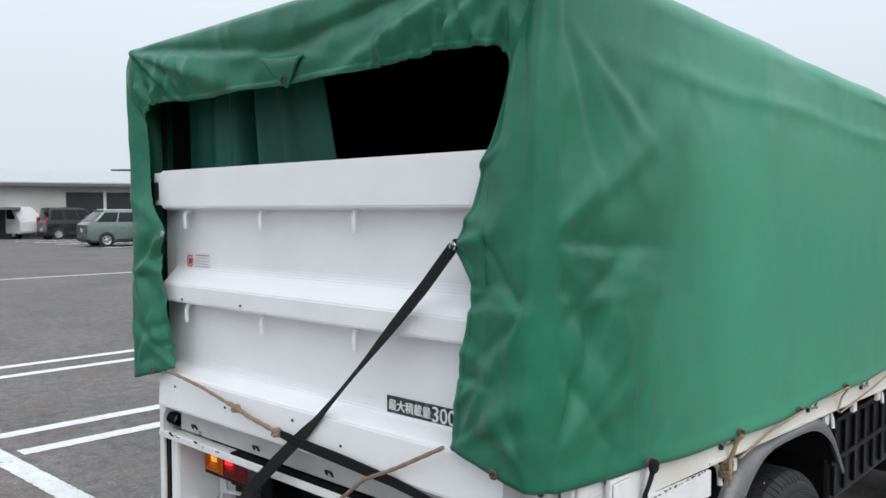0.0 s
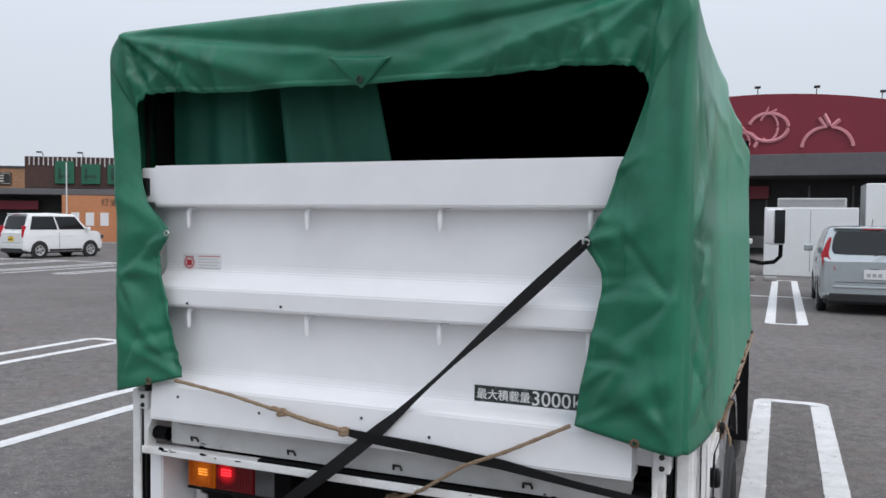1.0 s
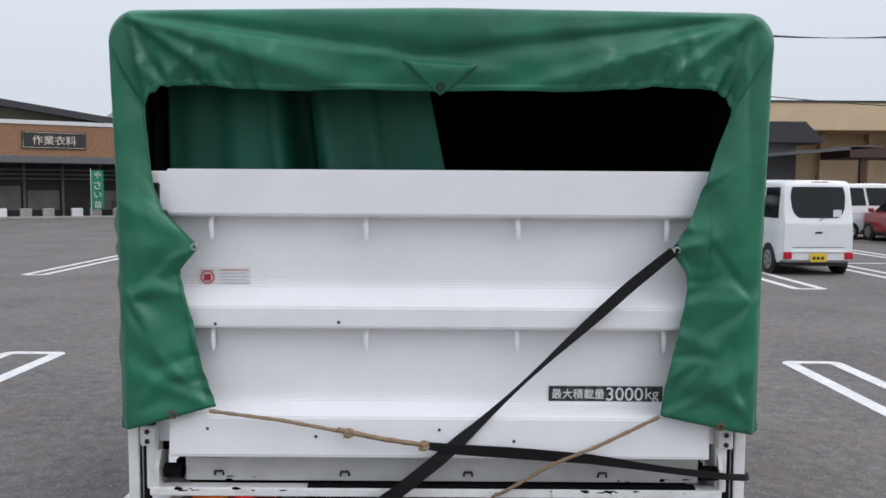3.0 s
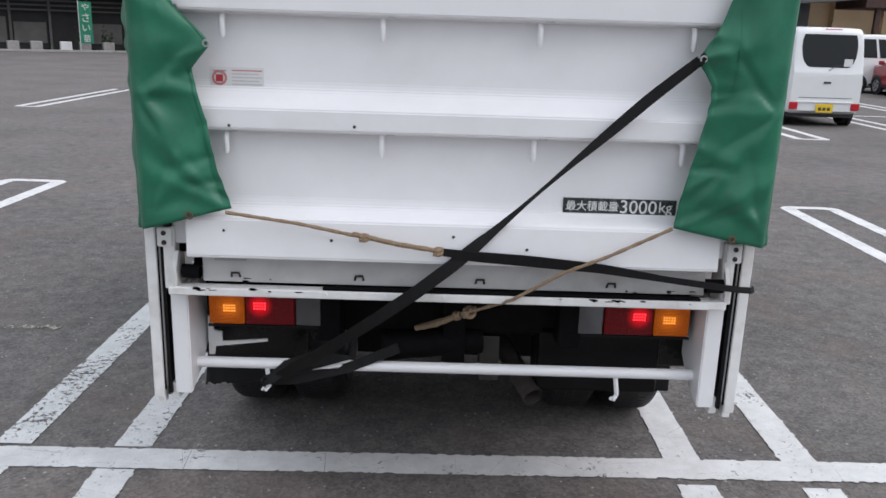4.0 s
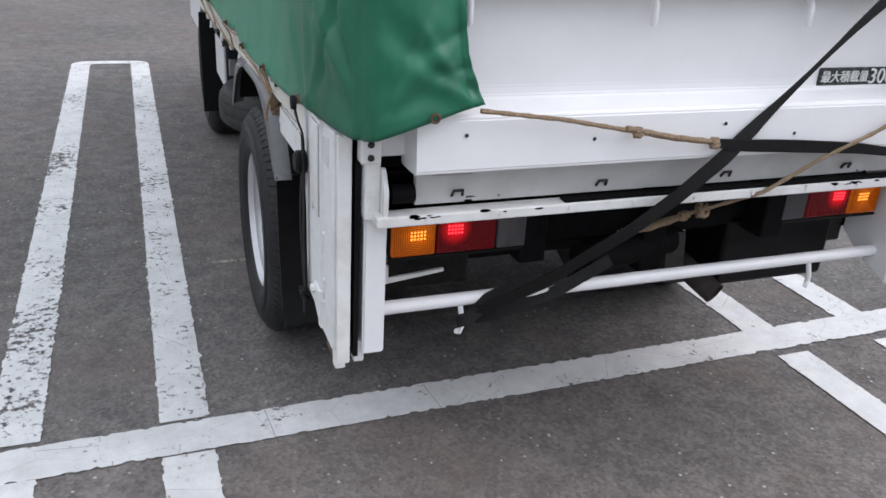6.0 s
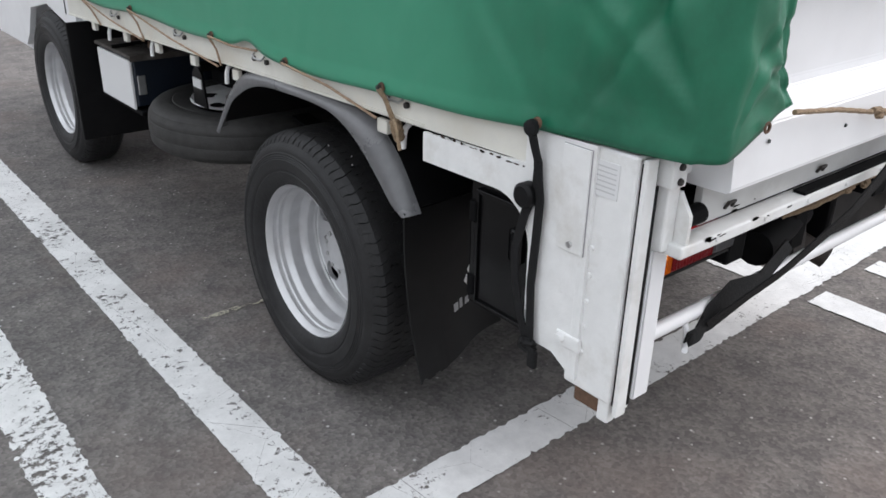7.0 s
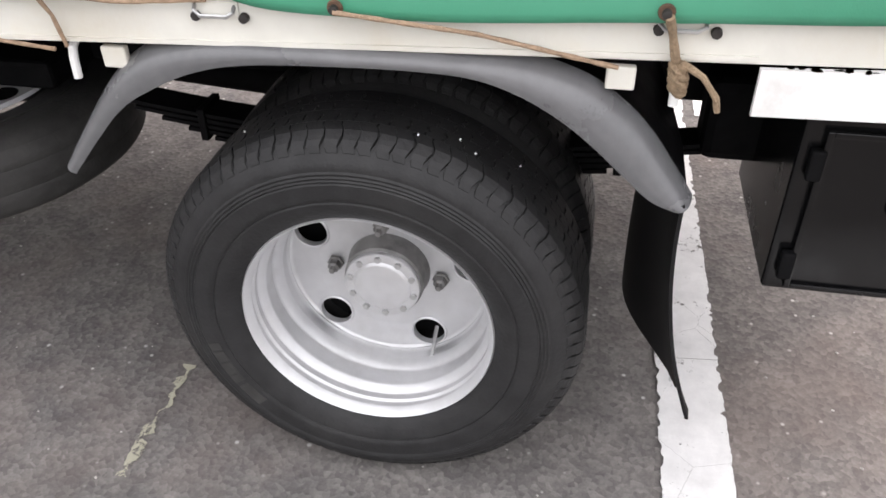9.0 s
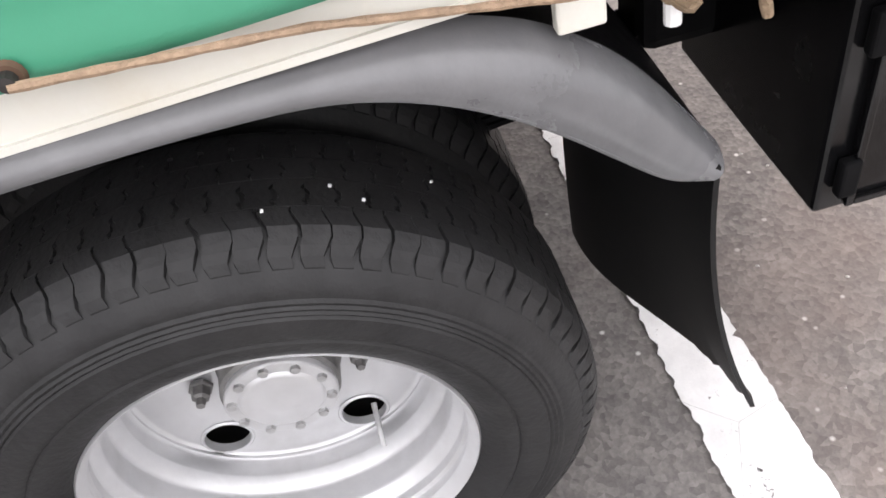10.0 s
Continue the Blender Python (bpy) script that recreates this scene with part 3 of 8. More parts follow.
def tyre_parts(parent, cx, cy, cz, facing, outer=True, radius=0.388, width=0.2):
    """A truck wheel whose open side faces along x by facing (-1 or 1); cx is the plane of the rim's lip."""
    inw = -facing
    wheel = part("wheel", lathe([(inw * 0.06, 0.2225), (inw * 0.17, 0.2225)], (cx, cy, cz), sides=48), SILVER, parent, "steel truck wheel", True)
    # tyre, with rounded shoulders and sidewall ridges
    s0, s1 = -0.028, width - 0.005
    mid = (s0 + s1) / 2
    prof = [(0.006, 0.226), (-0.012, 0.24), (-0.0225, 0.255), (-0.0235, 0.258), (-0.026, 0.262), (-0.0285, 0.275), (-0.0265, 0.278), (-0.0305, 0.283), (-0.0315, 0.290), (-0.0318, 0.312),
            (-0.0292, 0.3145), (-0.0308, 0.3175), (-0.0284, 0.320), (-0.0298, 0.3235), (-0.0272, 0.326), (-0.0282, 0.330), (-0.0255, 0.3335), (-0.0255, 0.337), (-0.023, 0.346),
            (-0.0145, 0.357), (-0.006, 0.366), (0.004, 0.374), (0.016, radius - 0.005), (0.030, radius - 0.002), (mid - 0.002, radius - 0.001)]
    prof = [(inw * a, r) for a, r in prof] + [(inw * (2 * mid - a), r) for a, r in prof[::-1]]
    part("tyre", lathe(prof, (cx, cy, cz), sides=80), RUBBER, wheel, "black worn tyre", True)
    # shoulder blocks parted by narrow slots, and wavy ribs between
    bm = bmesh.new()
    rnd = random.Random(int(cy * 100) + int(cx * 1000))
    count = 84
    for flip in (False, True):
        for k in range(count):
            t = k * math.tau / count + rnd.uniform(-0.004, 0.004)
            turn = Matrix.Translation((cx, cy, cz)) @ Matrix.Rotation(t, 4, "X")
            rows = []
            for n_row, (a, r, fill) in enumerate(((-0.0130, 0.3600, 0.66), (-0.0075, 0.3690, 0.74), (-0.001, 0.3765, 0.86), (0.006, 0.3815, 0.90), (0.014, 0.3868, 0.91), (0.023, 0.3885, 0.90), (0.031, 0.3895, 0.93), (0.038, 0.3898, 0.96))):
                half = math.pi * r / count * fill
                lean = 0.0032 * math.sin(n_row * 1.25 + 0.4) + 0.0007 * n_row
                aa = 2 * mid - a if flip else a
                rows.append([bm.verts.new(turn @ Vector((inw * aa, w + lean, r + dr))) for w, dr in ((-half, -0.009), (-half, 0.0), (half, 0.0), (half, -0.009))])
            for p, q in zip(rows, rows[1:]):
                for i in range(3):
                    bm.faces.new((p[i], p[i + 1], q[i + 1], q[i]))
            bm.faces.new(rows[0])
            bm.faces.new(rows[-1])
    # three ribs, each cut by short slots that stop before its edges
    for rib, (a0, a1) in enumerate(((0.036, 0.0745), (0.0758, 0.1062), (0.1075, 0.146))):
        gap = (0.84, 0.90, 0.84)[rib]
        cuts = ((0.0, gap + 0.06), (0.2, gap), (0.28, gap), (0.5, gap - 0.02), (0.68, gap + 0.03), (0.82, 1.0), (1.0, 1.0))
        for k in range(count):
            t = (k + (0.35, 0.7, 0.1)[rib]) * math.tau / count
            turn = Matrix.Translation((cx, cy, cz)) @ Matrix.Rotation(t, 4, "X")
            rows = []
            for n_row, (f, fill) in enumerate(cuts):
                half = math.pi * radius / count * fill
                lean = 0.0022 * math.sin(n_row * 1.9)
                rows.append([bm.verts.new(turn @ Vector((inw * (a0 + (a1 - a0) * f), w + lean, radius + dr))) for w, dr in ((-half, -0.005), (-half, 0.0022), (half, 0.0022), (half, -0.005))])
            for p, q in zip(rows, rows[1:]):
                for i in range(3):
                    bm.faces.new((p[i], p[i + 1], q[i + 1], q[i]))
            bm.faces.new(rows[0])
            bm.faces.new(rows[-1])
    part("tread", bm, RUBBER, wheel, kind="stuff")
    if not outer:
        return wheel
    # raised marks on the sidewall and grit in the tread
    for k in range(6):
        t = radians((-14, -19, -25, -30, -36, -41)[k])
        turn = Matrix.Translation((cx, cy, cz)) @ Matrix.Rotation(t, 4, "X")
        bm = bmesh.new()
        w = 0.009 + 0.003 * (k % 3)
        add_box(bm, -inw * 0.0308, -inw * 0.0328, 0.287, 0.311, -w, w, 0.0006, turn)
        part("raised_mark", bm, PALE_RUBBER, wheel)
    grit = random.Random(5)
    for k in range(5):
        t = radians(grit.uniform(55, 135))
        turn = Matrix.Translation((cx, cy, cz)) @ Matrix.Rotation(t, 4, "X")
        bm = bmesh.new()
        w = grit.uniform(0.0006, 0.0013)
        add_box(bm, inw * (0.03 + 0.017 * k) - w, inw * (0.03 + 0.017 * k) + w, radius - 0.001, radius + 0.0052, -w * 1.6, w * 1.2, 0.0006, turn)
        part("grit", bm, PLATE_WHITE, wheel)
    # rim: rolled lip, stepped well, dished disc
    rim = [(0.012, 0.222), (-0.004, 0.228), (-0.008, 0.2315), (-0.004, 0.2345), (0.004, 0.2348), (0.007, 0.2315), (0.008, 0.2290), (0.0132, 0.2277), (0.0277, 0.2285), (0.0292, 0.2278), (0.0329, 0.2240),
           (0.0345, 0.2237), (0.0450, 0.2246), (0.0470, 0.2240), (0.0500, 0.2215), (0.0615, 0.2140), (0.0640, 0.2130), (0.0680, 0.2127), (0.0990, 0.2148), (0.1030, 0.2142), (0.1060, 0.2120),
           (0.1240, 0.2022), (0.1270, 0.2016), (0.1450, 0.2030), (0.1510, 0.2026), (0.1540, 0.2004), (0.1580, 0.2004), (0.162, 0.2040), (0.175, 0.2040)]
    part("rim", lathe([(inw * a, r) for a, r in rim], (cx, cy, cz), sides=96), SILVER, wheel, "silver painted stepped steel rim", True)
    # disc with five round hand holes
    FIRST = radians(26)
    bm = bmesh.new()
    n, holes, hr, hc = 180, 5, 0.0348, 0.1675
    depth = lambda r: 0.159 + 0.005 * max(0.0, min(1.0, (0.202 - r) / 0.004)) + 0.006 * max(0.0, min(1.0, (0.14 - r) / 0.05))
    radii = [0.2038, 0.2030, 0.2020, 0.2005, 0.1988, 0.1965] + [0.194 - 0.0018 * k for k in range(0, 43)] + [0.116, 0.11, 0.095, 0.08, 0.06]
    skip = lambda r, a: min(math.dist((r * math.cos(a), r * math.sin(a)), (hc * math.cos(FIRST + h * math.tau / holes), hc * math.sin(FIRST + h * math.tau / holes))) for h in range(holes)) < hr
    rings = [[bm.verts.new((cx + inw * depth(r), cy + r * math.cos(k * math.tau / n), cz + r * math.sin(k * math.tau / n))) for k in range(n)] for r in radii]
    for i in range(len(radii) - 1):
        for k in range(n):
            if not skip((radii[i] + radii[i + 1]) / 2, (k + 0.5) * math.tau / n):
                bm.faces.new((rings[i][k], rings[i][(k + 1) % n], rings[i + 1][(k + 1) % n], rings[i + 1][k]))
    bmesh.ops.delete(bm, geom=[v for v in bm.verts if not v.link_faces], context="VERTS")
    part("wheel_disc", bm, SILVER, wheel, "silver disc with round hand holes", True)
    for h in range(holes):
        a = FIRST + h * math.tau / holes
        c = (cx + inw * (depth(hc) - 0.001), cy + hc * math.cos(a), cz + hc * math.sin(a))
        part("hand_hole_rim", lathe([(0, hr + 0.0035), (-inw * 0.002, hr + 0.001), (-inw * 0.001, hr - 0.002), (inw * 0.012, hr - 0.003)], c, sides=28), SILVER, wheel, smooth=True)
    # black plate added behind the hand holes to give them their shade
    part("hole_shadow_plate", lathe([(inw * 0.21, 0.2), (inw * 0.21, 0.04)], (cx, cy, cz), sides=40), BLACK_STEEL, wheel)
    # hub: flanged cap with its bolts
    part("hub_barrel", lathe([(inw * a, r) for a, r in ((0.172, 0.084), (0.164, 0.080), (0.128, 0.078), (0.124, 0.074), (0.123, 0.06))], (cx, cy, cz), sides=48), HUB_SIDE, wheel, "grimy hub barrel", True)
    hub = [(0.126, 0.073), (0.1145, 0.0735), (0.1125, 0.072), (0.1118, 0.069), (0.1122, 0.056), (0.1095, 0.053), (0.1075, 0.048), (0.1080, 0.030), (0.1062, 0.024), (0.1060, 0.012), (0.1055, 0.0)]
    part("hub", lathe([(inw * a, r) for a, r in hub], (cx, cy, cz), sides=48), SILVER, wheel, "silver hub cap with bolts", True)
    for k in range(10):
        a = k * math.tau / 10 + 0.25
        part("hub_bolt", lathe([(inw * 0.114, 0.0070), (inw * 0.1065, 0.0066), (inw * 0.1055, 0.0)], (cx, cy + 0.0635 * math.cos(a), cz + 0.0635 * math.sin(a)), sides=6), STEEL, wheel)
    for ang in (3, 86, 185):
        a = radians(ang)
        c = (cx + inw * 0.004, cy + 0.106 * math.cos(a), cz + 0.106 * math.sin(a))
        part("wheel_nut", lathe([(inw * 0.160, 0.017), (inw * 0.155, 0.017), (inw * 0.154, 0.0135), (inw * 0.141, 0.0125), (inw * 0.138, 0.0075), (inw * 0.128, 0.006), (inw * 0.127, 0)], c, sides=6), HUB_SIDE, wheel, "grimy steel wheel nut")
    part("valve", tube([(cx + inw * 0.155, cy - 0.097, cz - 0.125), (cx + inw * 0.12, cy - 0.097, cz - 0.142), (cx + inw * 0.10, cy - 0.097, cz - 0.155)], 0.004, 8), STEEL, wheel, "valve stem")
    return wheel


WY, WZ = 1.222, 0.384
tyre_parts(truck, -0.86, WY, WZ, -1)
tyre_parts(truck, -0.60, WY, WZ, -1, outer=False)
tyre_parts(truck, 0.86, WY, WZ, 1)
tyre_parts(truck, 0.60, WY, WZ, 1, outer=False)
tyre_parts(truck, -0.79, 3.76, WZ, -1)
tyre_parts(truck, 0.79, 3.76, WZ, 1)

# chassis
for s in (-1, 1):
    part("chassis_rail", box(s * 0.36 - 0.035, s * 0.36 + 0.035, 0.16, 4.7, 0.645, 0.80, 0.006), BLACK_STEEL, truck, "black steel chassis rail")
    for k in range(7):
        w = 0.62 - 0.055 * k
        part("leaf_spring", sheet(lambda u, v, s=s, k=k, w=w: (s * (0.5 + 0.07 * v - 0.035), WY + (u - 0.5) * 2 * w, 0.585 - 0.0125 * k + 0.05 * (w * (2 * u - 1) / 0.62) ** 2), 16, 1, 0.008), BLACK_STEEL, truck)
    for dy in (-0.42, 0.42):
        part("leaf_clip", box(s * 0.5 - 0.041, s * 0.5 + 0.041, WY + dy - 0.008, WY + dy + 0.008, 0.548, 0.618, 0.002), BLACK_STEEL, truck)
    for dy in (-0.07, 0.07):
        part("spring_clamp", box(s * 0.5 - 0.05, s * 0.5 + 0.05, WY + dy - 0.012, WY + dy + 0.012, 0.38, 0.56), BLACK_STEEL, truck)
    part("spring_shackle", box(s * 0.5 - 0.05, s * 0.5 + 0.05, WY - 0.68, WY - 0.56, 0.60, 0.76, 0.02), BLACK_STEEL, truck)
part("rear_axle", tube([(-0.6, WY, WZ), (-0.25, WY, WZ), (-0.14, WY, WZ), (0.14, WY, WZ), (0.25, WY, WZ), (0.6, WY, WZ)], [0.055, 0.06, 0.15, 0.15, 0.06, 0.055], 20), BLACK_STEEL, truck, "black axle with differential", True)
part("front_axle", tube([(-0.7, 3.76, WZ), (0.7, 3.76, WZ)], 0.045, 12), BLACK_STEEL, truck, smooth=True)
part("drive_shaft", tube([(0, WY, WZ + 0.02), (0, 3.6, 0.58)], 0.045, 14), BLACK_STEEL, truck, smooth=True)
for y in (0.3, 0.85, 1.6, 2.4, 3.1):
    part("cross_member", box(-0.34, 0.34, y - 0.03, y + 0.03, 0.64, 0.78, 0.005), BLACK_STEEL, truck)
# added plate hides the lit ground beyond and keeps the underside dark
part("under_shade_plate", box(-0.345, 0.345, 0.862, 0.87, 0.33, 0.79, 0.002), BLACK_STEEL, truck, "black plate added to darken the gap ahead of the lift")
PIPE = mat("dull_brown_exhaust_steel", (0.06, 0.05, 0.045), 0.7, 0.4, grain=0.3, grain_size=25, stain=0.7, stain_size=14, stain_color=(0.05, 0.032, 0.024))
part("exhaust_pipe", tube([(0.05, 1.0, 0.52), (0.13, 0.62, 0.56), (0.165, 0.50, 0.56), (0.205, 0.38, 0.525), (0.272, 0.225, 0.452)], 0.033, 18, caps=False), PIPE, truck, "dull brown exhaust pipe", True)
part("lift_cylinder", tube([(-0.2, 0.2, 0.62), (0.1, 0.26, 0.63)], 0.045, 14), BLACK_STEEL, truck, smooth=True)
part("lift_pump_box", box(0.28, 0.66, 0.24, 0.42, 0.47, 0.69, 0.01), BLACK_BOX, truck, "black lift motor box")
part("spring_hanger", box(-0.02, 0.05, 0.2, 0.3, 0.56, 0.79, 0.006), BLACK_STEEL, truck)
part("tow_bracket", prism([(0.24, 0.5), (0.38, 0.47), (0.36, 0.62), (0.26, 0.64)], 0.1, 0.16, "x"), DARK_METAL, truck)

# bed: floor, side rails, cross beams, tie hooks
part("bed_floor", prism([(0.1, 0.93), (3.12, bed_z(0.93, 3.12)), (3.12, bed_z(1.0, 3.12)), (0.1, 1.0)], -0.84, 0.84), INNER, truck, "timber bed floor coloured black for the shaded cargo space")
for s in (-1, 1):
    bm = bmesh.new()
    add_prism(bm, [(0.29, 0.938), (0.29, 1.03), (3.14, bed_z(1.03, 3.14)), (3.14, bed_z(0.938, 3.14))], s * 0.868, s * 0.842)
    part("side_rail", bm, CREAM, truck, "cream painted steel side rail, stained and chipped")
    part("rail_lip", prism([(0.66, 0.931), (0.66, 0.938), (3.14, bed_z(0.938, 3.14)), (3.14, bed_z(0.931, 3.14))], s * 0.872, s * 0.8), CREAM, truck)
    for y in (0.83, 1.585, 1.89, 2.19, 2.5, 2.86):
        z = bed_z(0.937, y)
        part("cross_beam_end", box(s * 0.862, s * 0.847, y - 0.02, y + 0.02, z - 0.040, z - 0.006, 0.003), [CREAM], truck, "cream cross beam end under the rail")
    for y in (0.755, 1.66, 2.26, 2.7):
        z = bed_z(0.931, y)
        part("rope_hook", tube([(s * 0.83, y, z + 0.004), (s * 0.848, y, z - 0.008), (s * 0.853, y, z - 0.025), (s * 0.855, y, z - 0.056)], 0.0072, 10, up=(0, 1, 0)), WHITE_WORN, truck, "white painted rope hook", True)
    for y in (0.76, 1.40, 1.95, 2.55):
        z = bed_z(1.0, y)
        part("catch", tube([(s * 0.868, y - 0.028, z + 0.004), (s * 0.878, y - 0.028, z - 0.004), (s * 0.879, y - 0.018, z - 0.010), (s * 0.879, y + 0.022, z - 0.010), (s * 0.878, y + 0.03, z - 0.002), (s * 0.868, y + 0.03, z + 0.006)], 0.0032, 7), STEEL, truck, "steel wire catch on the rail", True)
        part("catch_plate", box(s * 0.868, s * 0.871, y - 0.034, y + 0.036, z - 0.014, z + 0.010, 0.001), CREAM, truck)
        for dy in (-0.042, 0.03):
            part("catch_pin", lathe([(0, 0.0), (0, 0.0075), (s * 0.008, 0.007), (s * 0.009, 0.0)], (s * 0.870, y + dy, z - 0.012), sides=10), DARK_METAL, truck, "dark pin")
part("headboard", box(-0.855, 0.855, 3.10, 3.14, 0.85, 1.98, 0.004), INNER, truck, "headboard coloured black for the shaded cargo space")

# wheel arches and mudflaps
ARCH_EDGE = [(1.700, 0.664), (1.641, 0.733), (1.584, 0.793), (1.522, 0.832), (1.451, 0.863), (1.37, 0.880), (1.25, 0.887), (1.12, 0.889),
             (1.03, 0.883), (0.96, 0.861), (0.90, 0.827), (0.853, 0.790), (0.815, 0.755), (0.767, 0.712), (0.728, 0.695)]
ARCH_CROWN = [(1.722, 0.682), (1.672, 0.752), (1.615, 0.826), (1.555, 0.880), (1.49, 0.905), (1.39, 0.916), (1.25, 0.918), (1.12, 0.919),
              (1.03, 0.917), (0.95, 0.912), (0.872, 0.888), (0.815, 0.850), (0.775, 0.810), (0.735, 0.755), (0.702, 0.705)]
ARCH_SECTION = [(0.8785, -0.02), (0.880, 0.0), (0.8835, 0.25), (0.881, 0.5), (0.872, 0.72), (0.856, 0.88), (0.836, 0.97), (0.815, 1.0), (0.78, 1.0), (0.70, 1.0), (0.60, 1.0), (0.50, 1.0)]


def along_curve(pts, f):
    """A smooth curve through the points, f from 0 to 1."""
    n = len(pts) - 1
    k = min(int(f * n), n - 1)
    t = f * n - k
    p, q = pts[k], pts[k + 1]
    o, w = pts[max(k - 1, 0)], pts[min(k + 2, n)]
    return [0.5 * (2 * p[i] + (q[i] - o[i]) * t + (2 * o[i] - 5 * p[i] + 4 * q[i] - w[i]) * t * t + (3 * p[i] - 3 * q[i] + w[i] - o[i]) * t ** 3) for i in range(len(p))]


def fender(s):
    def at(u, v, drop=0.0):
        (y0, z0), (y1, z1) = along_curve(ARCH_EDGE, u), along_curve(ARCH_CROWN, u)
        x, f = along_curve(ARCH_SECTION, v)
        x = max(x, 0.50 + 0.30 * max(0.0, min(1.0, (u - 0.90) / 0.1)))
        return (s * x, y0 + (y1 - y0) * f, z0 + (z1 - z0) * f - drop)
    arch = part("wheel_arch", sheet(lambda u, v: at(u, v * 0.53), 112, 30, 0.004), FENDER, truck, "grey scuffed plastic wheel arch", True)
    # added black sheet: the shade on the arch's inner side as a colour
    part("arch_inner_shade", sheet(lambda u, v: at(0.03 + u * 0.94, 0.46 + 0.54 * v, 0.0055), 80, 12, 0.003), BLACK_BOX, arch, "black sheet standing for shade inside the arch", True)

    edge, curl = (0.880, 1.0) if s < 0 else (0.845, 0.15)

    def flap(u, v):
        y = 0.722 + 0.008 * math.sin(v * 2.5) - 0.08 * curl * v ** 1.8 * (1 - u) ** 1.3 - 0.012 * math.sin(u * 6.0) * v
        torn = 0.018 * abs(math.sin(u * 47) * math.cos(u * 19)) * max(0.0, 1 - u / 0.4) * v ** 8 if s < 0 else 0.0
        return (s * (edge - 0.375 * u), y + 0.03 * u, 0.708 - (0.440 - 0.006 * u) * v + torn)
    flap_ob = part("mudflap", sheet(flap, 40, 16, 0.006), FLAP, truck, "black rubber mudflap with worn white marks", True)

    def on_flap(u, v, d=0.0075):
        p = flap(u, v)
        return (p[0], p[1] - d, p[2])

    def print_patch(tag, u0, u1, v0, v1, material, slant=0.0):
        part(tag, sheet(lambda a, c: on_flap(u0 + (u1 - u0) * a + slant * (0.5 - abs(c - 0.5)), v0 + (v1 - v0) * c), 2, 4, 0.001), material, flap_ob)
    for cu, cv in ((0.62, 0.50), (0.585, 0.56), (0.655, 0.56)):
        part("printed_diamond", sheet(lambda a, c, cu=cu, cv=cv: on_flap(cu + (a - c) * 0.032, cv + (a + c - 1) * 0.034), 1, 1, 0.001), WHITE_PRINT, flap_ob)
    for k, (w, h) in enumerate(((0.05, 0.05), (0.035, 0.06), (0.055, 0.045), (0.03, 0.06), (0.05, 0.05), (0.04, 0.04))):
        print_patch("printed_bar", 0.42 + 0.068 * k, 0.42 + 0.068 * k + w, 0.715 - h, 0.715, GREY_PRINT)


fender(-1)
fender(1)

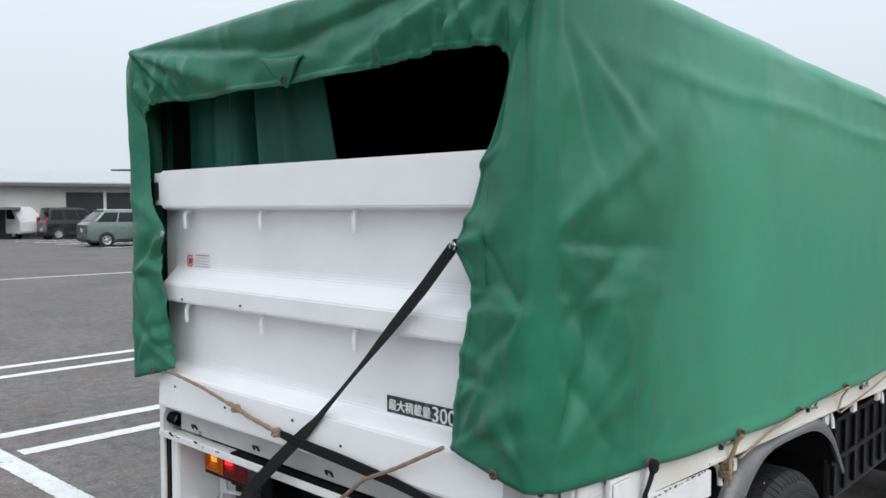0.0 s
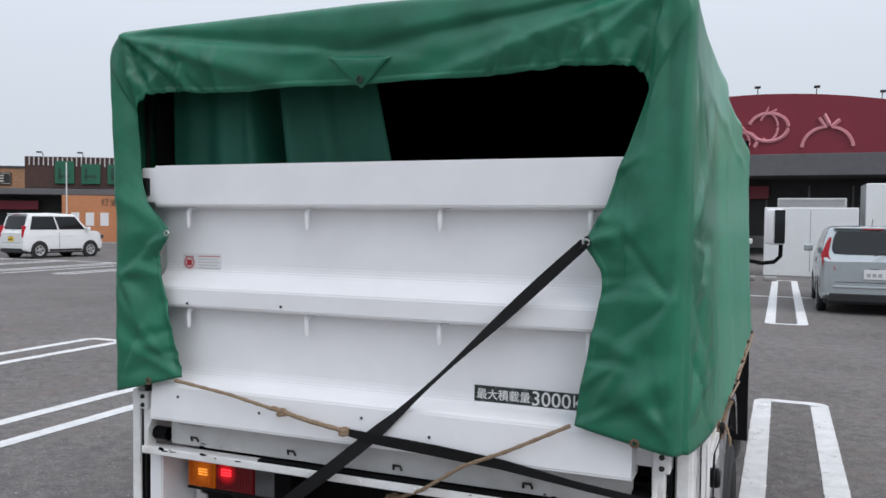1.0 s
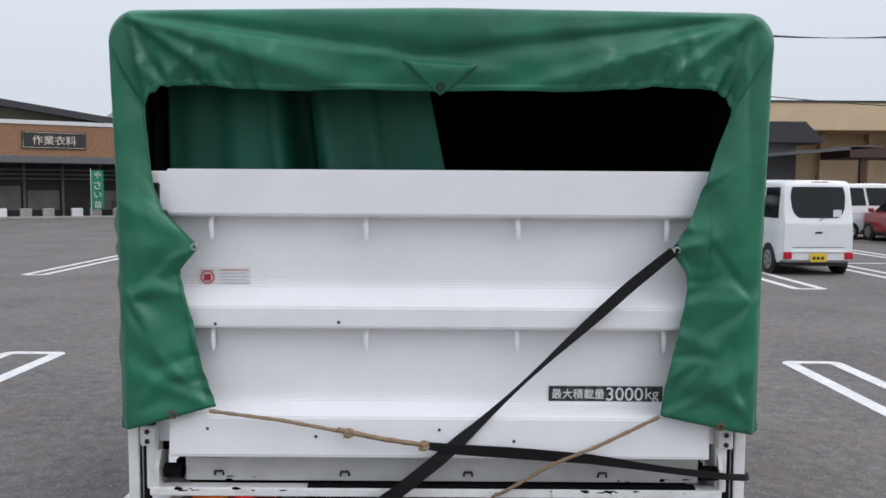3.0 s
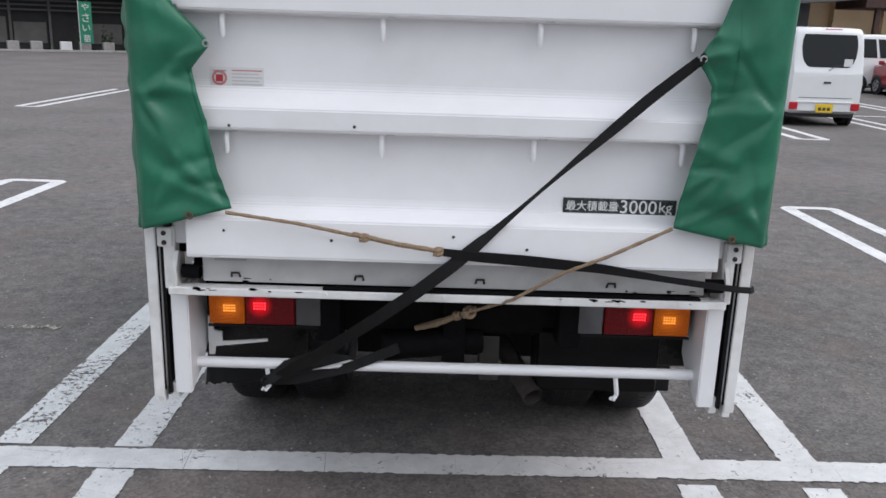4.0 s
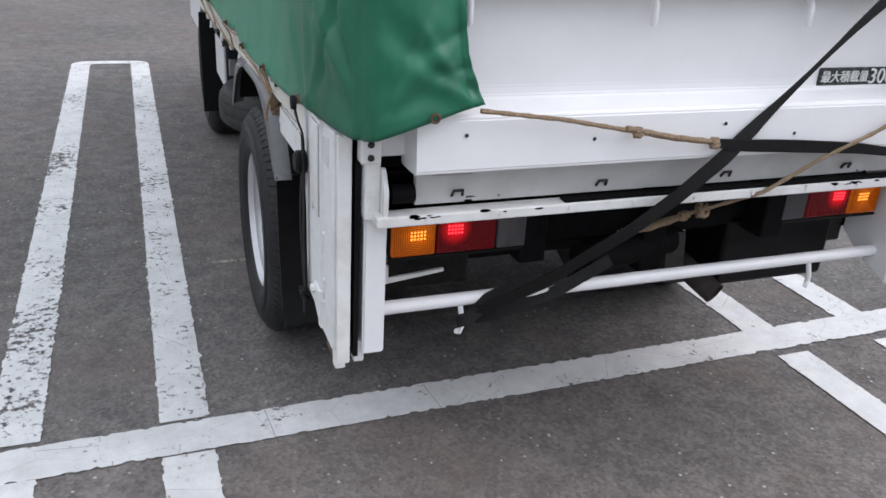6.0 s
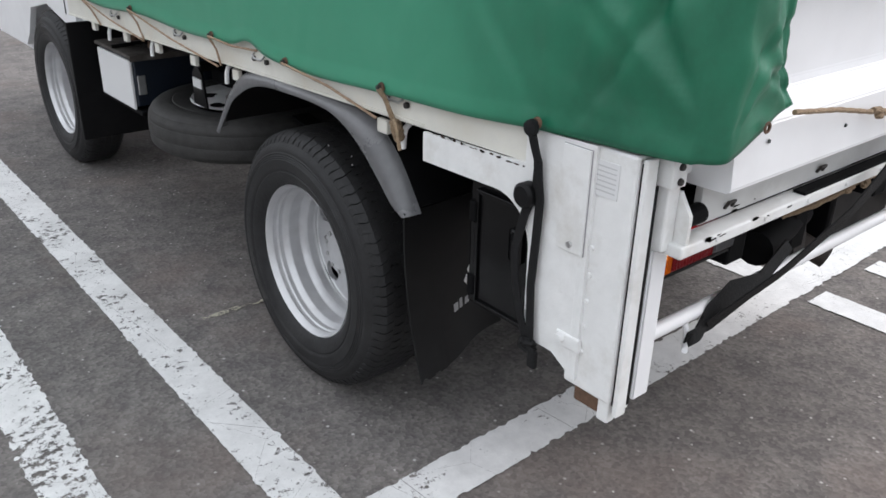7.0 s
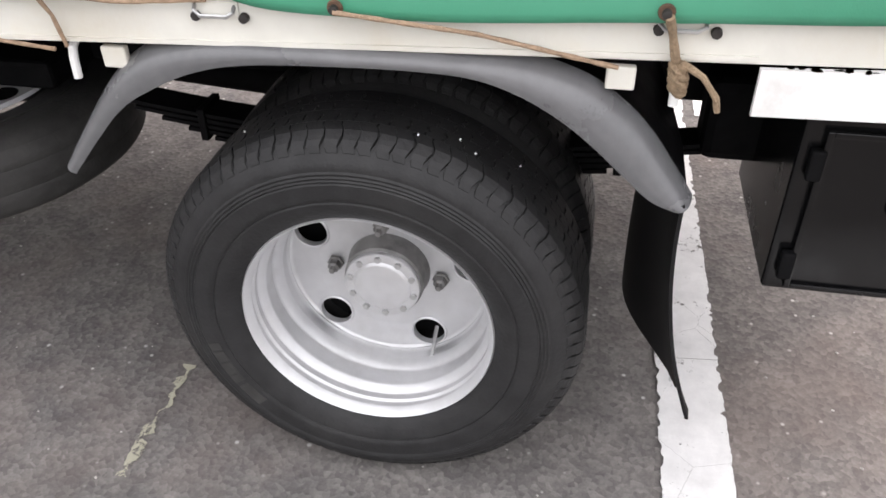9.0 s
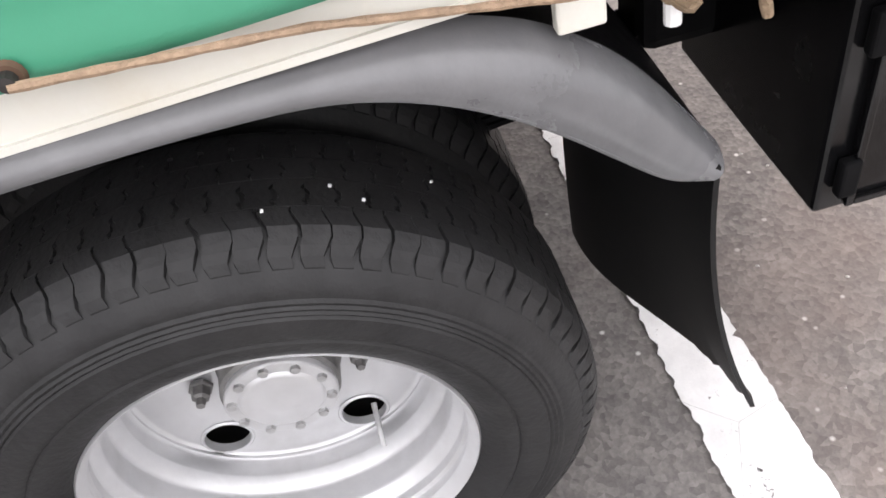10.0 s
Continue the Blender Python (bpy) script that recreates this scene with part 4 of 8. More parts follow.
# tail lift columns at both sides
for s in (-1, 1):
    col = part("lift_column", box(s * 0.868, s * 0.826, 0.058, 0.175, 0.515, 1.014, 0.006), WHITE_WORN, truck, "white painted lift column, chipped")
    part("column_rear_strip", box(s * 0.862, s * 0.832, 0.041, 0.052, 0.49, 1.010, 0.003), WHITE_WORN, col)
    part("column_gap", box(s * 0.856, s * 0.83, 0.052, 0.059, 0.51, 1.0), BLACK_STEEL, col, "dark gap between the column plates")
    part("column_edge", box(s * 0.8765, s * 0.868, 0.150, 0.1605, 0.53, 1.0, 0.002), WHITE_WORN, col, "chipped edge strip")
    part("column_channel", box(s * 0.822, s * 0.812, 0.05, 0.16, 0.50, 1.0), BLACK_BOX, col, "black slide channel")
    part("inner_column", prism([(0.05, 0.50), (0.17, 0.545), (0.24, 0.60), (0.24, 0.83), (0.05, 0.83)], s * 0.802, s * 0.752, bevel=0.004), WHITE, col, "white inner lift column")
    part("inner_column_top", box(s * 0.808, s * 0.775, 0.03, 0.12, 0.83, 1.01, 0.004), WHITE_WORN, col)
    part("slide_block", box(s * 0.82, s * 0.778, 0.018, 0.06, 0.955, 1.01, 0.004), WHITE_WORN, col, "white slide block with bolts")
    for z in (0.968, 0.995):
        part("block_bolt", lathe([(0.0, 0.0075), (-0.005, 0.006), (-0.005, 0.0)], (s * 0.80, 0.018, z), "y", 8), DARK_METAL, col)
    for x, tip in ((0.848, 0.047), (0.806, 0.035)):
        part("column_foot", box(s * x - 0.012, s * x + 0.012, 0.062, 0.09, 0.512 - tip, 0.53, 0.004), WHITE_WORN, col, "rusty white column foot")
    part("foot_bracket", box(s * 0.86, s * 0.83, 0.085, 0.15, 0.478, 0.52, 0.004), RUST, col, "rusty foot bracket")
    if s > 0:
        col.location.x = -0.015
    col.location.y = 0.03
    # outer plate with its rounded cut-out
    outline = [(0.170, 0.53), (0.235, 0.568), (0.312, 0.568)]
    outline += [(0.312 + 0.004, 0.60), (0.318, 0.76)]
    outline += [(0.318 + 0.10 * (1 - math.cos(a)), 0.76 + 0.102 * math.sin(a)) for a in np.linspace(0.15, math.pi / 2, 9)]
    outline += [(0.655, 0.856), (0.655, 0.922), (0.40, 0.932), (0.34, 0.938), (0.34, 1.008), (0.170, 1.014)]
    plate = part("side_plate", prism(outline, s * 0.876, s * 0.866), WHITE_WORN, truck, "white steel side plate with a rounded cut-out")
    chip_rnd = random.Random(31)
    for k in range(16):
        y = 0.35 + 0.018 * k + chip_rnd.uniform(-0.006, 0.006)
        w, h = chip_rnd.uniform(0.003, 0.010), chip_rnd.uniform(0.0012, 0.004)
        zc = 0.9265 + 0.0045 * chip_rnd.random()
        bm = bmesh.new()
        ring = [bm.verts.new((s * 0.8764, y + w * q * math.cos(i * math.tau / 7), zc + h * q * math.sin(i * math.tau / 7))) for i, q in enumerate([chip_rnd.uniform(0.6, 1.3) for _ in range(7)])]
        bm.faces.new(ring)
        bmesh.ops.solidify(bm, geom=list(bm.faces), thickness=0.0008)
        part("rust_chip", bm, RUST if k % 3 else DARK_METAL, plate)
    part("cover_gap", box(s * 0.8758, s * 0.8769, 0.1767, 0.2443, 0.7987, 1.004), GREY_PRINT, plate)
    part("access_cover", box(s * 0.8775, s * 0.881, 0.178, 0.243, 0.80, 1.003, 0.0012), WHITE_WORN, plate, "white access cover with a screw")
    part("cover_screw", lathe([(0, 0.007), (s * 0.003, 0.006), (s * 0.003, 0)], (s * 0.881, 0.21, 0.815), sides=10), STEEL, plate)
    lab = part("warning_label", box(s * 0.8685, s * 0.87, 0.092, 0.155, 0.925, 0.99), PLATE_WHITE, col, "faded white label with grey print")
    for k in range(6):
        part("label_line", box(s * 0.87, s * 0.8705, 0.097, 0.150 - 0.006 * (k % 3), 0.934 + 0.009 * k, 0.9365 + 0.009 * k), FADED_PRINT, lab)
    part("latch", box(s * 0.868, s * 0.88, 0.165, 0.225, 0.595, 0.627, 0.004), WHITE_WORN, plate, "white latch with bolt")
    part("latch_bolt", lathe([(0, 0.011), (s * 0.01, 0.009), (s * 0.011, 0)], (s * 0.88, 0.21, 0.615), sides=10), WHITE_WORN, plate)
    for k in range(5):
        part("plate_bolt", lathe([(0, 0.006), (s * 0.004, 0.005), (s * 0.004, 0)], (s * 0.868, 0.165, 0.60 + 0.055 * k), sides=8), WHITE_WORN, plate)
    part("rubber_stop", lathe([(0, 0.026), (s * 0.028, 0.026), (s * 0.034, 0.02), (s * 0.034, 0)], (s * 0.868, 0.322, 0.88), sides=20), FLAP, plate, "black round rubber stop", True)
    part("tool_box" if s < 0 else "fuel_box", box(s * 0.81, s * 0.45, 0.335, 0.565, 0.523, 0.845, 0.006), BOX_GLOSS, truck, "black steel tool box")
    bx = part("box_door", box(s * 0.816, s * 0.81, 0.352, 0.535, 0.535, 0.815, 0.004), BOX_GLOSS, truck, "black box door with recessed handle")
    for y0, y1, z0, z1 in ((0.352, 0.362, 0.535, 0.815), (0.525, 0.535, 0.535, 0.815), (0.362, 0.525, 0.535, 0.545), (0.362, 0.525, 0.805, 0.815)):
        part("door_rim", box(s * 0.823, s * 0.816, y0, y1, z0, z1, 0.002), BOX_GLOSS, bx)
    part("door_handle", box(s * 0.824, s * 0.816, 0.385, 0.425, 0.685, 0.76, 0.007), BOX_GLOSS, bx, "rounded handle recess")
    part("handle_grip", box(s * 0.828, s * 0.824, 0.395, 0.415, 0.735, 0.75, 0.002), BLACK_STEEL, bx)
    for z in (0.58, 0.76):
        part("door_hinge", box(s * 0.828, s * 0.812, 0.528, 0.55, z - 0.025, z + 0.025, 0.004), BLACK_STEEL, bx)
    part("door_latch", tube([(s * 0.825, 0.345, 0.57), (s * 0.83, 0.345, 0.68)], 0.012, 10), BLACK_STEEL, bx)

# tailgate platform, folded upright
GATE = [(0.018, 1.712), (0.018, 1.593), (0.03, 1.586), (0.068, 1.583), (0.070, 1.412), (0.067, 1.396), (0.061, 1.388), (0.024, 1.353), (0.018, 1.345), (0.018, 1.292), (0.03, 1.285),
        (0.068, 1.282), (0.070, 1.10), (0.067, 1.082), (0.060, 1.075), (0.010, 1.058), (0.004, 1.05), (-0.004, 0.948), (0.0, 0.942), (0.05, 0.940), (0.095, 0.94), (0.095, 1.712)]


def gate_mesh():
    bm = prism(GATE, -0.722, 0.722)
    bmesh.ops.bevel(bm, geom=[e for e in bm.edges if abs(e.verts[0].co.x - e.verts[1].co.x) > 1], offset=0.003, segments=2, affect="EDGES")
    return bm


gate = part("tailgate", gate_mesh(), WHITE, truck, "white folded tail-lift platform with pressed ribs")
part("gate_cap", box(-0.775, 0.775, 0.019, 0.094, 1.600, 1.706, 0.004), WHITE, gate)
for x in (-0.762, 0.762):
    part("gate_side", box(x - 0.045, x + 0.045, 0.078, 0.096, 0.96, 1.61, 0.003), WHITE, gate, "white side member of the platform")
for row, z in enumerate((1.583, 1.282)):
    for k, x in enumerate((-0.614, -0.200, 0.207, 0.606)):
        part("gate_hook", tube([(x, 0.066, z + 0.003), (x, 0.046, z - 0.003), (x, 0.040, z - 0.016), (x, 0.0405, z - 0.052), (x, 0.0410, z - 0.058)], [0.0075, 0.0075, 0.0075, 0.0075, 0.004], 10, up=(1, 0, 0)), WHITE, gate, "white hook rod", True)
        part("hook_wear", box(x + 0.012, x + 0.034, 0.0295, 0.031, z + 0.0035, z + 0.0065), DARK_METAL, gate)
for x, z in ((-0.27, 1.306), (-0.60, 1.30), (-0.62, 1.02), (0.0, 1.02), (-0.33, 1.0), (0.2, 0.99)):
    part("rivet", lathe([(0.0, 0.0045), (-0.003, 0.003), (-0.003, 0)], (x, 0.0165 if z > 1.1 else -0.001, z), "y", 8), BLACK_PRINT, gate)
sign = part("load_sign", box(0.300, 0.612, 0.0655, 0.0685, 1.083, 1.125), BLACK_PRINT, gate, "black plate with worn white lettering")
turn_rear = Matrix.Translation((0.380, 0.0645, 1.104)) @ Matrix.Rotation(radians(90), 4, "X")
lettering("最大積載量", 0.045, WHITE_PRINT, turn_rear, sign, width=0.144)
lettering("3000", 0.046, WHITE_PRINT, Matrix.Translation((0.508, 0.0645, 1.104)) @ Matrix.Rotation(radians(90), 4, "X"), sign, width=0.100)
lettering("kg", 0.04, WHITE_PRINT, Matrix.Translation((0.583, 0.0645, 1.101)) @ Matrix.Rotation(radians(90), 4, "X"), sign, width=0.036)
st = part("warning_sticker", box(-0.658, -0.515, 0.0675, 0.0692, 1.395, 1.448), PLATE_WHITE, gate, "small faded sticker with red and grey print")
for k in range(5):
    part("sticker_line", box(-0.60, -0.52 - 0.008 * (k % 2), 0.0665, 0.0675, 1.402 + 0.009 * k, 1.405 + 0.009 * k), FADED_RED if k == 4 else FADED_PRINT, st)
part("sticker_mark", lathe([(0, 0.02), (0, 0.014), (-0.001, 0.014), (-0.001, 0.02)], (-0.633, 0.0668, 1.42), "y", 20, True), FADED_RED, st)
part("sticker_mark", box(-0.65, -0.615, 0.0664, 0.0674, 1.436, 1.440), GREY_PRINT, st)
part("sticker_mark", box(-0.643, -0.624, 0.0664, 0.0674, 1.410, 1.428), RED_PRINT, st)
part("gate_latch", box(-0.785, -0.742, 0.004, 0.05, 1.62, 1.675, 0.004), BLACK_BOX, gate, "black latch")

# under the platform: base plate, sill, lower bar
plate = part("lift_base_plate", box(-0.70, 0.715, 0.062, 0.078, 0.856, 0.944, 0.002), GREY_WHITE, truck, "dirty grey-white steel plate")
for x in (-0.607, -0.26, 0.08, 0.45):
    part("plate_lug", tube([(x - 0.012, 0.061, 0.872), (x - 0.01, 0.054, 0.885), (x + 0.01, 0.054, 0.885), (x + 0.012, 0.061, 0.872)], 0.0035, 8), DARK_METAL, plate)
part("plate_slot", box(-0.665, -0.575, 0.059, 0.061, 0.918, 0.928), GREY_PRINT, plate)
sill = part("lift_sill", box(-0.79, 0.772, 0.03, 0.075, 0.822, 0.846, 0.004), WHITE_WORN, truck, "white chipped sill bar")
part("sill_gap", box(-0.36, 0.70, 0.034, 0.0615, 0.8462, 0.8525), BLACK_STEEL, truck)
flake = random.Random(12)
for k in range(26):
    x = flake.uniform(-0.72, -0.42) if k < 12 else flake.uniform(0.3, 0.74)
    w, h = flake.uniform(0.003, 0.016), flake.uniform(0.0012, 0.0045)
    z = flake.uniform(0.838, 0.845) if k % 3 else flake.uniform(0.857, 0.868)
    bm = bmesh.new()
    bm.faces.new([bm.verts.new((x + w * q * math.cos(i * math.tau / 8), 0.0292 if k % 3 else 0.0612, z + h * q * math.sin(i * math.tau / 8))) for i, q in enumerate([flake.uniform(0.5, 1.4) for _ in range(8)])])
    bmesh.ops.solidify(bm, geom=list(bm.faces), thickness=0.0006)
    part("paint_chip", bm, DARK_METAL, sill if k % 3 else plate)
for k in range(9):
    x = -0.68 + 0.165 * k
    part("sill_bolt", lathe([(0, 0.006), (-0.004, 0.005), (-0.004, 0)], (x, 0.03, 0.836), "y", 8), WHITE_WORN, sill)
for s in (-1, 1):
    part("sill_bracket", prism([(0.034, 0.846), (0.034, 0.90), (0.06, 0.94), (0.072, 0.94), (0.072, 0.846)], s * 0.775, s * 0.765), WHITE_WORN, truck)
    part("pivot", lathe([(-0.02, 0.02), (0.03, 0.02)], (s * 0.735, 0.06, 0.885), "x", 16), BLACK_STEEL, truck)
bar = part("under_run_bar", tube([(-0.765, 0.15, 0.574), (0.765, 0.15, 0.576)], 0.0165, 16), WHITE, truck, "white round lower bar", True)
for s in (-1, 1):
    x = -0.545 if s < 0 else 0.507
    part("bar_hook", tube([(x, 0.148, 0.562), (x + 0.004, 0.14, 0.526), (x + 0.006, 0.142, 0.506), (x - 0.004, 0.135, 0.494), (x - 0.012, 0.13, 0.50)], 0.007, 8, up=(1, 0, 0)), WHITE, truck, "white rope hook under the bar", True)
part("lamp_carrier", box(-0.74, 0.74, 0.24, 0.262, 0.66, 0.80, 0.004), BLACK_STEEL, truck)
part("lamp_bracket", prism([(-0.742, 0.69), (-0.742, 0.565), (-0.725, 0.565), (-0.722, 0.592), (-0.56, 0.612), (-0.56, 0.62), (-0.70, 0.608), (-0.70, 0.64), (-0.725, 0.645), (-0.728, 0.69)], 0.23, 0.238, "y"), WHITE_WORN, truck, "bent chipped white bracket")
for s in (-1, 1):
    lamp = part("tail_lamp", box(s * 0.72, s * 0.378, 0.172, 0.235, 0.687, 0.79, 0.008), BLACK_BOX, truck, "tail lamp with amber, red and clear lenses")
    part("amber_lens", box(s * 0.716, s * 0.612, 0.158, 0.174, 0.693, 0.786, 0.005), AMBER, lamp, "lit amber lens")
    part("red_lens", box(s * 0.608, s * 0.462, 0.158, 0.174, 0.693, 0.786, 0.005), RED, lamp, "red lens")
    part("clear_lens", box(s * 0.458, s * 0.384, 0.158, 0.174, 0.693, 0.786, 0.005), CLEAR, lamp, "smoky clear lens")
    # fine square ridges moulded into the amber lens, round the bulb cluster
    xm, zm = s * 0.664, 0.7395
    for k in range(9):
        wx, wz, e = 0.047 - 0.005 * k, 0.042 - 0.0045 * k, 0.0007
        bm = bmesh.new()
        for d in (-1, 1):
            add_box(bm, xm - wx, xm + wx, 0.1565, 0.159, zm + d * wz - e, zm + d * wz + e)
            add_box(bm, xm + d * wx - e, xm + d * wx + e, 0.1565, 0.159, zm - wz, zm + wz)
        part("lens_rib", bm, AMBER_EDGE, lamp)
    for k in range(11):
        part("lens_rib", box(s * (0.388 + 0.0066 * k) - 0.0008, s * (0.388 + 0.0066 * k) + 0.0008, 0.1565, 0.159, 0.697, 0.782), CLEAR, lamp)
    for k in range(13):
        part("lens_rib", box(s * (0.468 + 0.0109 * k) - 0.0006, s * (0.468 + 0.0109 * k) + 0.0006, 0.1568, 0.159, 0.697, 0.782), RED, lamp)
    for tag, hot, x0, z0 in (("red_bulb", RED_HOT, s * 0.565, 0.752), ("amber_bulb", AMBER_HOT, s * 0.655, 0.744)):
        for i in range(5):
            for j in range(3):
                part(tag, lathe([(0, 0.0), (-0.001, 0.0022), (0.001, 0.003)], (x0 + (i - 2) * 0.0078, 0.1560, z0 + (j - 1) * 0.0085), "y", 7), hot, lamp)
    part("lamp_housing_rim", box(s * 0.722, s * 0.376, 0.162, 0.170, 0.682, 0.690, 0.002), BLACK_BOX, lamp)

# spare wheel slung under the bed
SY = 2.255
spare = part("spare_wheel", lathe([(0.012, 0.225), (0.020, 0.221), (0.014, 0.210), (0.004, 0.196), (0.010, 0.15), (0.014, 0.09), (-0.02, 0.085), (-0.02, 0.0)], (-0.49, SY, 0.600), "z", 64), SPARE_RIM, truck, "spare wheel hung flat under the bed", True)
part("tyre", lathe([(0.0, 0.216), (0.012, 0.25), (0.018, 0.29), (0.016, 0.294), (0.018, 0.298), (0.014, 0.345), (0.008, 0.360), (-0.004, 0.374), (-0.010, 0.375), (-0.020, 0.384), (-0.036, 0.388), (-0.040, 0.3865), (-0.044, 0.389),
                    (-0.085, 0.391), (-0.089, 0.3885), (-0.093, 0.390), (-0.124, 0.388), (-0.136, 0.380), (-0.150, 0.360), (-0.158, 0.33), (-0.160, 0.26), (-0.14, 0.216)], (-0.49, SY, 0.600), "z", 72), PALE_RUBBER, spare, "black spare tyre", True)
for k in range(6):
    a = k * math.tau / 6 + 0.3
    # flat black discs stand for the shaded holes in the dish
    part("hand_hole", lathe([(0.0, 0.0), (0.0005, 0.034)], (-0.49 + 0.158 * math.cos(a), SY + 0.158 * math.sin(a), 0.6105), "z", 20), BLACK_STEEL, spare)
part("carrier_bracket", prism([(2.105, 0.632), (2.125, 0.75), (2.15, 0.775), (2.18, 0.775), (2.205, 0.75), (2.215, 0.632)], -0.735, -0.727), BLACK_BOX, spare, "black carrier bracket")
part("carrier_tag", box(-0.741, -0.7365, 2.125, 2.195, 0.70, 0.735), PLATE_WHITE, spare, "white tag on the carrier")
part("carrier_plate", box(-0.55, -0.30, 1.95, 2.46, 0.64, 0.70, 0.01), BLACK_STEEL, spare, "black carrier plate over the spare wheel")
part("carrier_arm", box(-0.73, -0.34, 2.14, 2.18, 0.76, 0.79, 0.004), BLACK_STEEL, spare)
LID_GRIME = mat("grimy_battery_lid", (0.05, 0.042, 0.036), 0.75, grain=0.3, grain_size=30, stain=0.8, stain_size=10, stain_color=(0.16, 0.15, 0.14))
battery = part("battery_box", box(-0.80, -0.46, 2.64, 3.02, 0.53, 0.73, 0.008), BLUE_BOX, truck, "dark blue battery box with a white face")
part("battery_side", box(-0.812, -0.80, 2.646, 3.02, 0.52, 0.72, 0.004), PLATE_WHITE, battery, "white battery face")
part("battery_lid", box(-0.815, -0.45, 2.62, 3.04, 0.73, 0.745, 0.006), LID_GRIME, battery, "grimy brown lid")
part("lid_edge", box(-0.818, -0.45, 2.612, 2.622, 0.722, 0.747, 0.003), LID_GRIME, battery)
part("lid_strap", tube([(-0.82, 2.80, 0.755), (-0.6, 2.80, 0.762), (-0.46, 2.80, 0.755)], 0.008, 6), BLACK_STEEL, battery)
for y in (2.72, 2.92):
    part("terminal", lathe([(0, 0.018), (0.025, 0.016), (0.026, 0)], (-0.68, y, 0.75), "z", 12), RUST, battery, "rusty terminal cap")
part("box_latch", box(-0.79, -0.755, 2.632, 2.64, 0.58, 0.66, 0.004), STEEL, battery, "small steel latch")
part("support_angle", box(-0.80, -0.40, 2.60, 3.06, 0.500, 0.518, 0.004), BLACK_STEEL, battery)

# ribbed box on the other side
tank = part("ribbed_box", box(0.45, 0.80, 1.80, 2.62, 0.50, 0.81, 0.015), BLACK_BOX, truck, "black ribbed plastic box")
for k in range(7):
    part("rib", box(0.80, 0.812, 1.83 + 0.12 * k, 1.86 + 0.12 * k, 0.53, 0.79, 0.003), BLACK_BOX, tank)
part("rib", box(0.80, 0.815, 1.80, 2.62, 0.655, 0.675, 0.003), BLACK_BOX, tank)

# cab
cab_side = [(3.28, 0.62), (3.28, 1.75), (3.34, 1.98), (3.5, 2.05), (4.55, 2.03), (4.78, 1.9), (5.0, 1.25), (5.03, 0.75), (5.0, 0.5), (4.25, 0.5), (4.2, 0.62), (4.08, 0.78),
            (3.76, 0.84), (3.45, 0.78), (3.33, 0.62)]
cab = part("cab", prism(cab_side, -0.795, 0.795, bevel=0.03), WHITE, truck, "white forward-control truck cab")
part("windscreen", prism([(4.81, 1.83), (4.985, 1.32), (5.005, 1.32), (4.83, 1.85)], -0.75, 0.75), GLASS, cab)
for s in (-1, 1):
    part("side_window", prism([(3.55, 1.35), (4.75, 1.3), (4.62, 1.85), (3.55, 1.85)], s * 0.797, s * 0.803), GLASS, cab, "dark side window")
    part("door_handle", box(s * 0.79, s * 0.815, 3.5, 3.64, 1.18, 1.215, 0.006), BLACK_BOX, cab)
    part("wheel_guard", box(s * 0.45, s * 0.875, 3.2, 3.215, 0.26, 0.8, 0.005), FLAP, cab, "black guard behind the front wheel")
    part("door_seam", box(s * 0.7955, s * 0.7975, 3.44, 3.452, 0.8, 1.9), BLACK_STEEL, cab)
part("cab_rear_window", box(-0.5, 0.5, 3.262, 3.278, 1.4, 1.8, 0.004), GLASS, cab)
arm = part("mirror_arm", tube([(0.79, 4.78, 1.27), (0.90, 4.88, 1.245), (0.985, 4.92, 1.255), (1.03, 4.92, 1.30), (1.035, 4.92, 1.5)], 0.016, 8), BLACK_STEEL, cab, smooth=True)
part("mirror", box(0.915, 1.065, 4.88, 4.96, 1.39, 1.67, 0.03), WHITE, arm, "white wing mirror housing", True)
part("mirror_glass", box(0.985, 1.06, 4.872, 4.882, 1.40, 1.66, 0.002), GLASS, arm, "mirror glass")
arm = part("mirror_arm", tube([(-0.79, 4.78, 1.2), (-0.99, 4.9, 1.16), (-1.07, 4.92, 1.5)], 0.012, 8), BLACK_STEEL, cab, smooth=True)
part("mirror", box(-1.155, -1.02, 4.86, 4.93, 1.31, 1.68, 0.03), BLACK_BOX, arm, "black wing mirror housing", True)

# ---- the tarpaulin over the bed ----
tarp = thing("tarpaulin", "green vinyl tarpaulin over hoops, tied on the truck bed", "tarpaulin")
tarp_rnd = random.Random(11)
CREASES = []


def crease_star(origin, count, spread, length, amp, width, face):
    """Tension folds that fan out from a tied point. face is 1 or -1 for a side, 2 for the rear."""
    for k in range(count):
        a = spread[0] + (spread[1] - spread[0]) * (k + tarp_rnd.uniform(0.15, 0.85)) / count
        ln = length * tarp_rnd.uniform(0.5, 1.15)
        CREASES.append((face, origin, math.cos(a), math.sin(a), ln, amp * tarp_rnd.uniform(0.5, 1.2) * (-1 if k % 3 == 0 else 1), width * tarp_rnd.uniform(0.6, 1.5)))


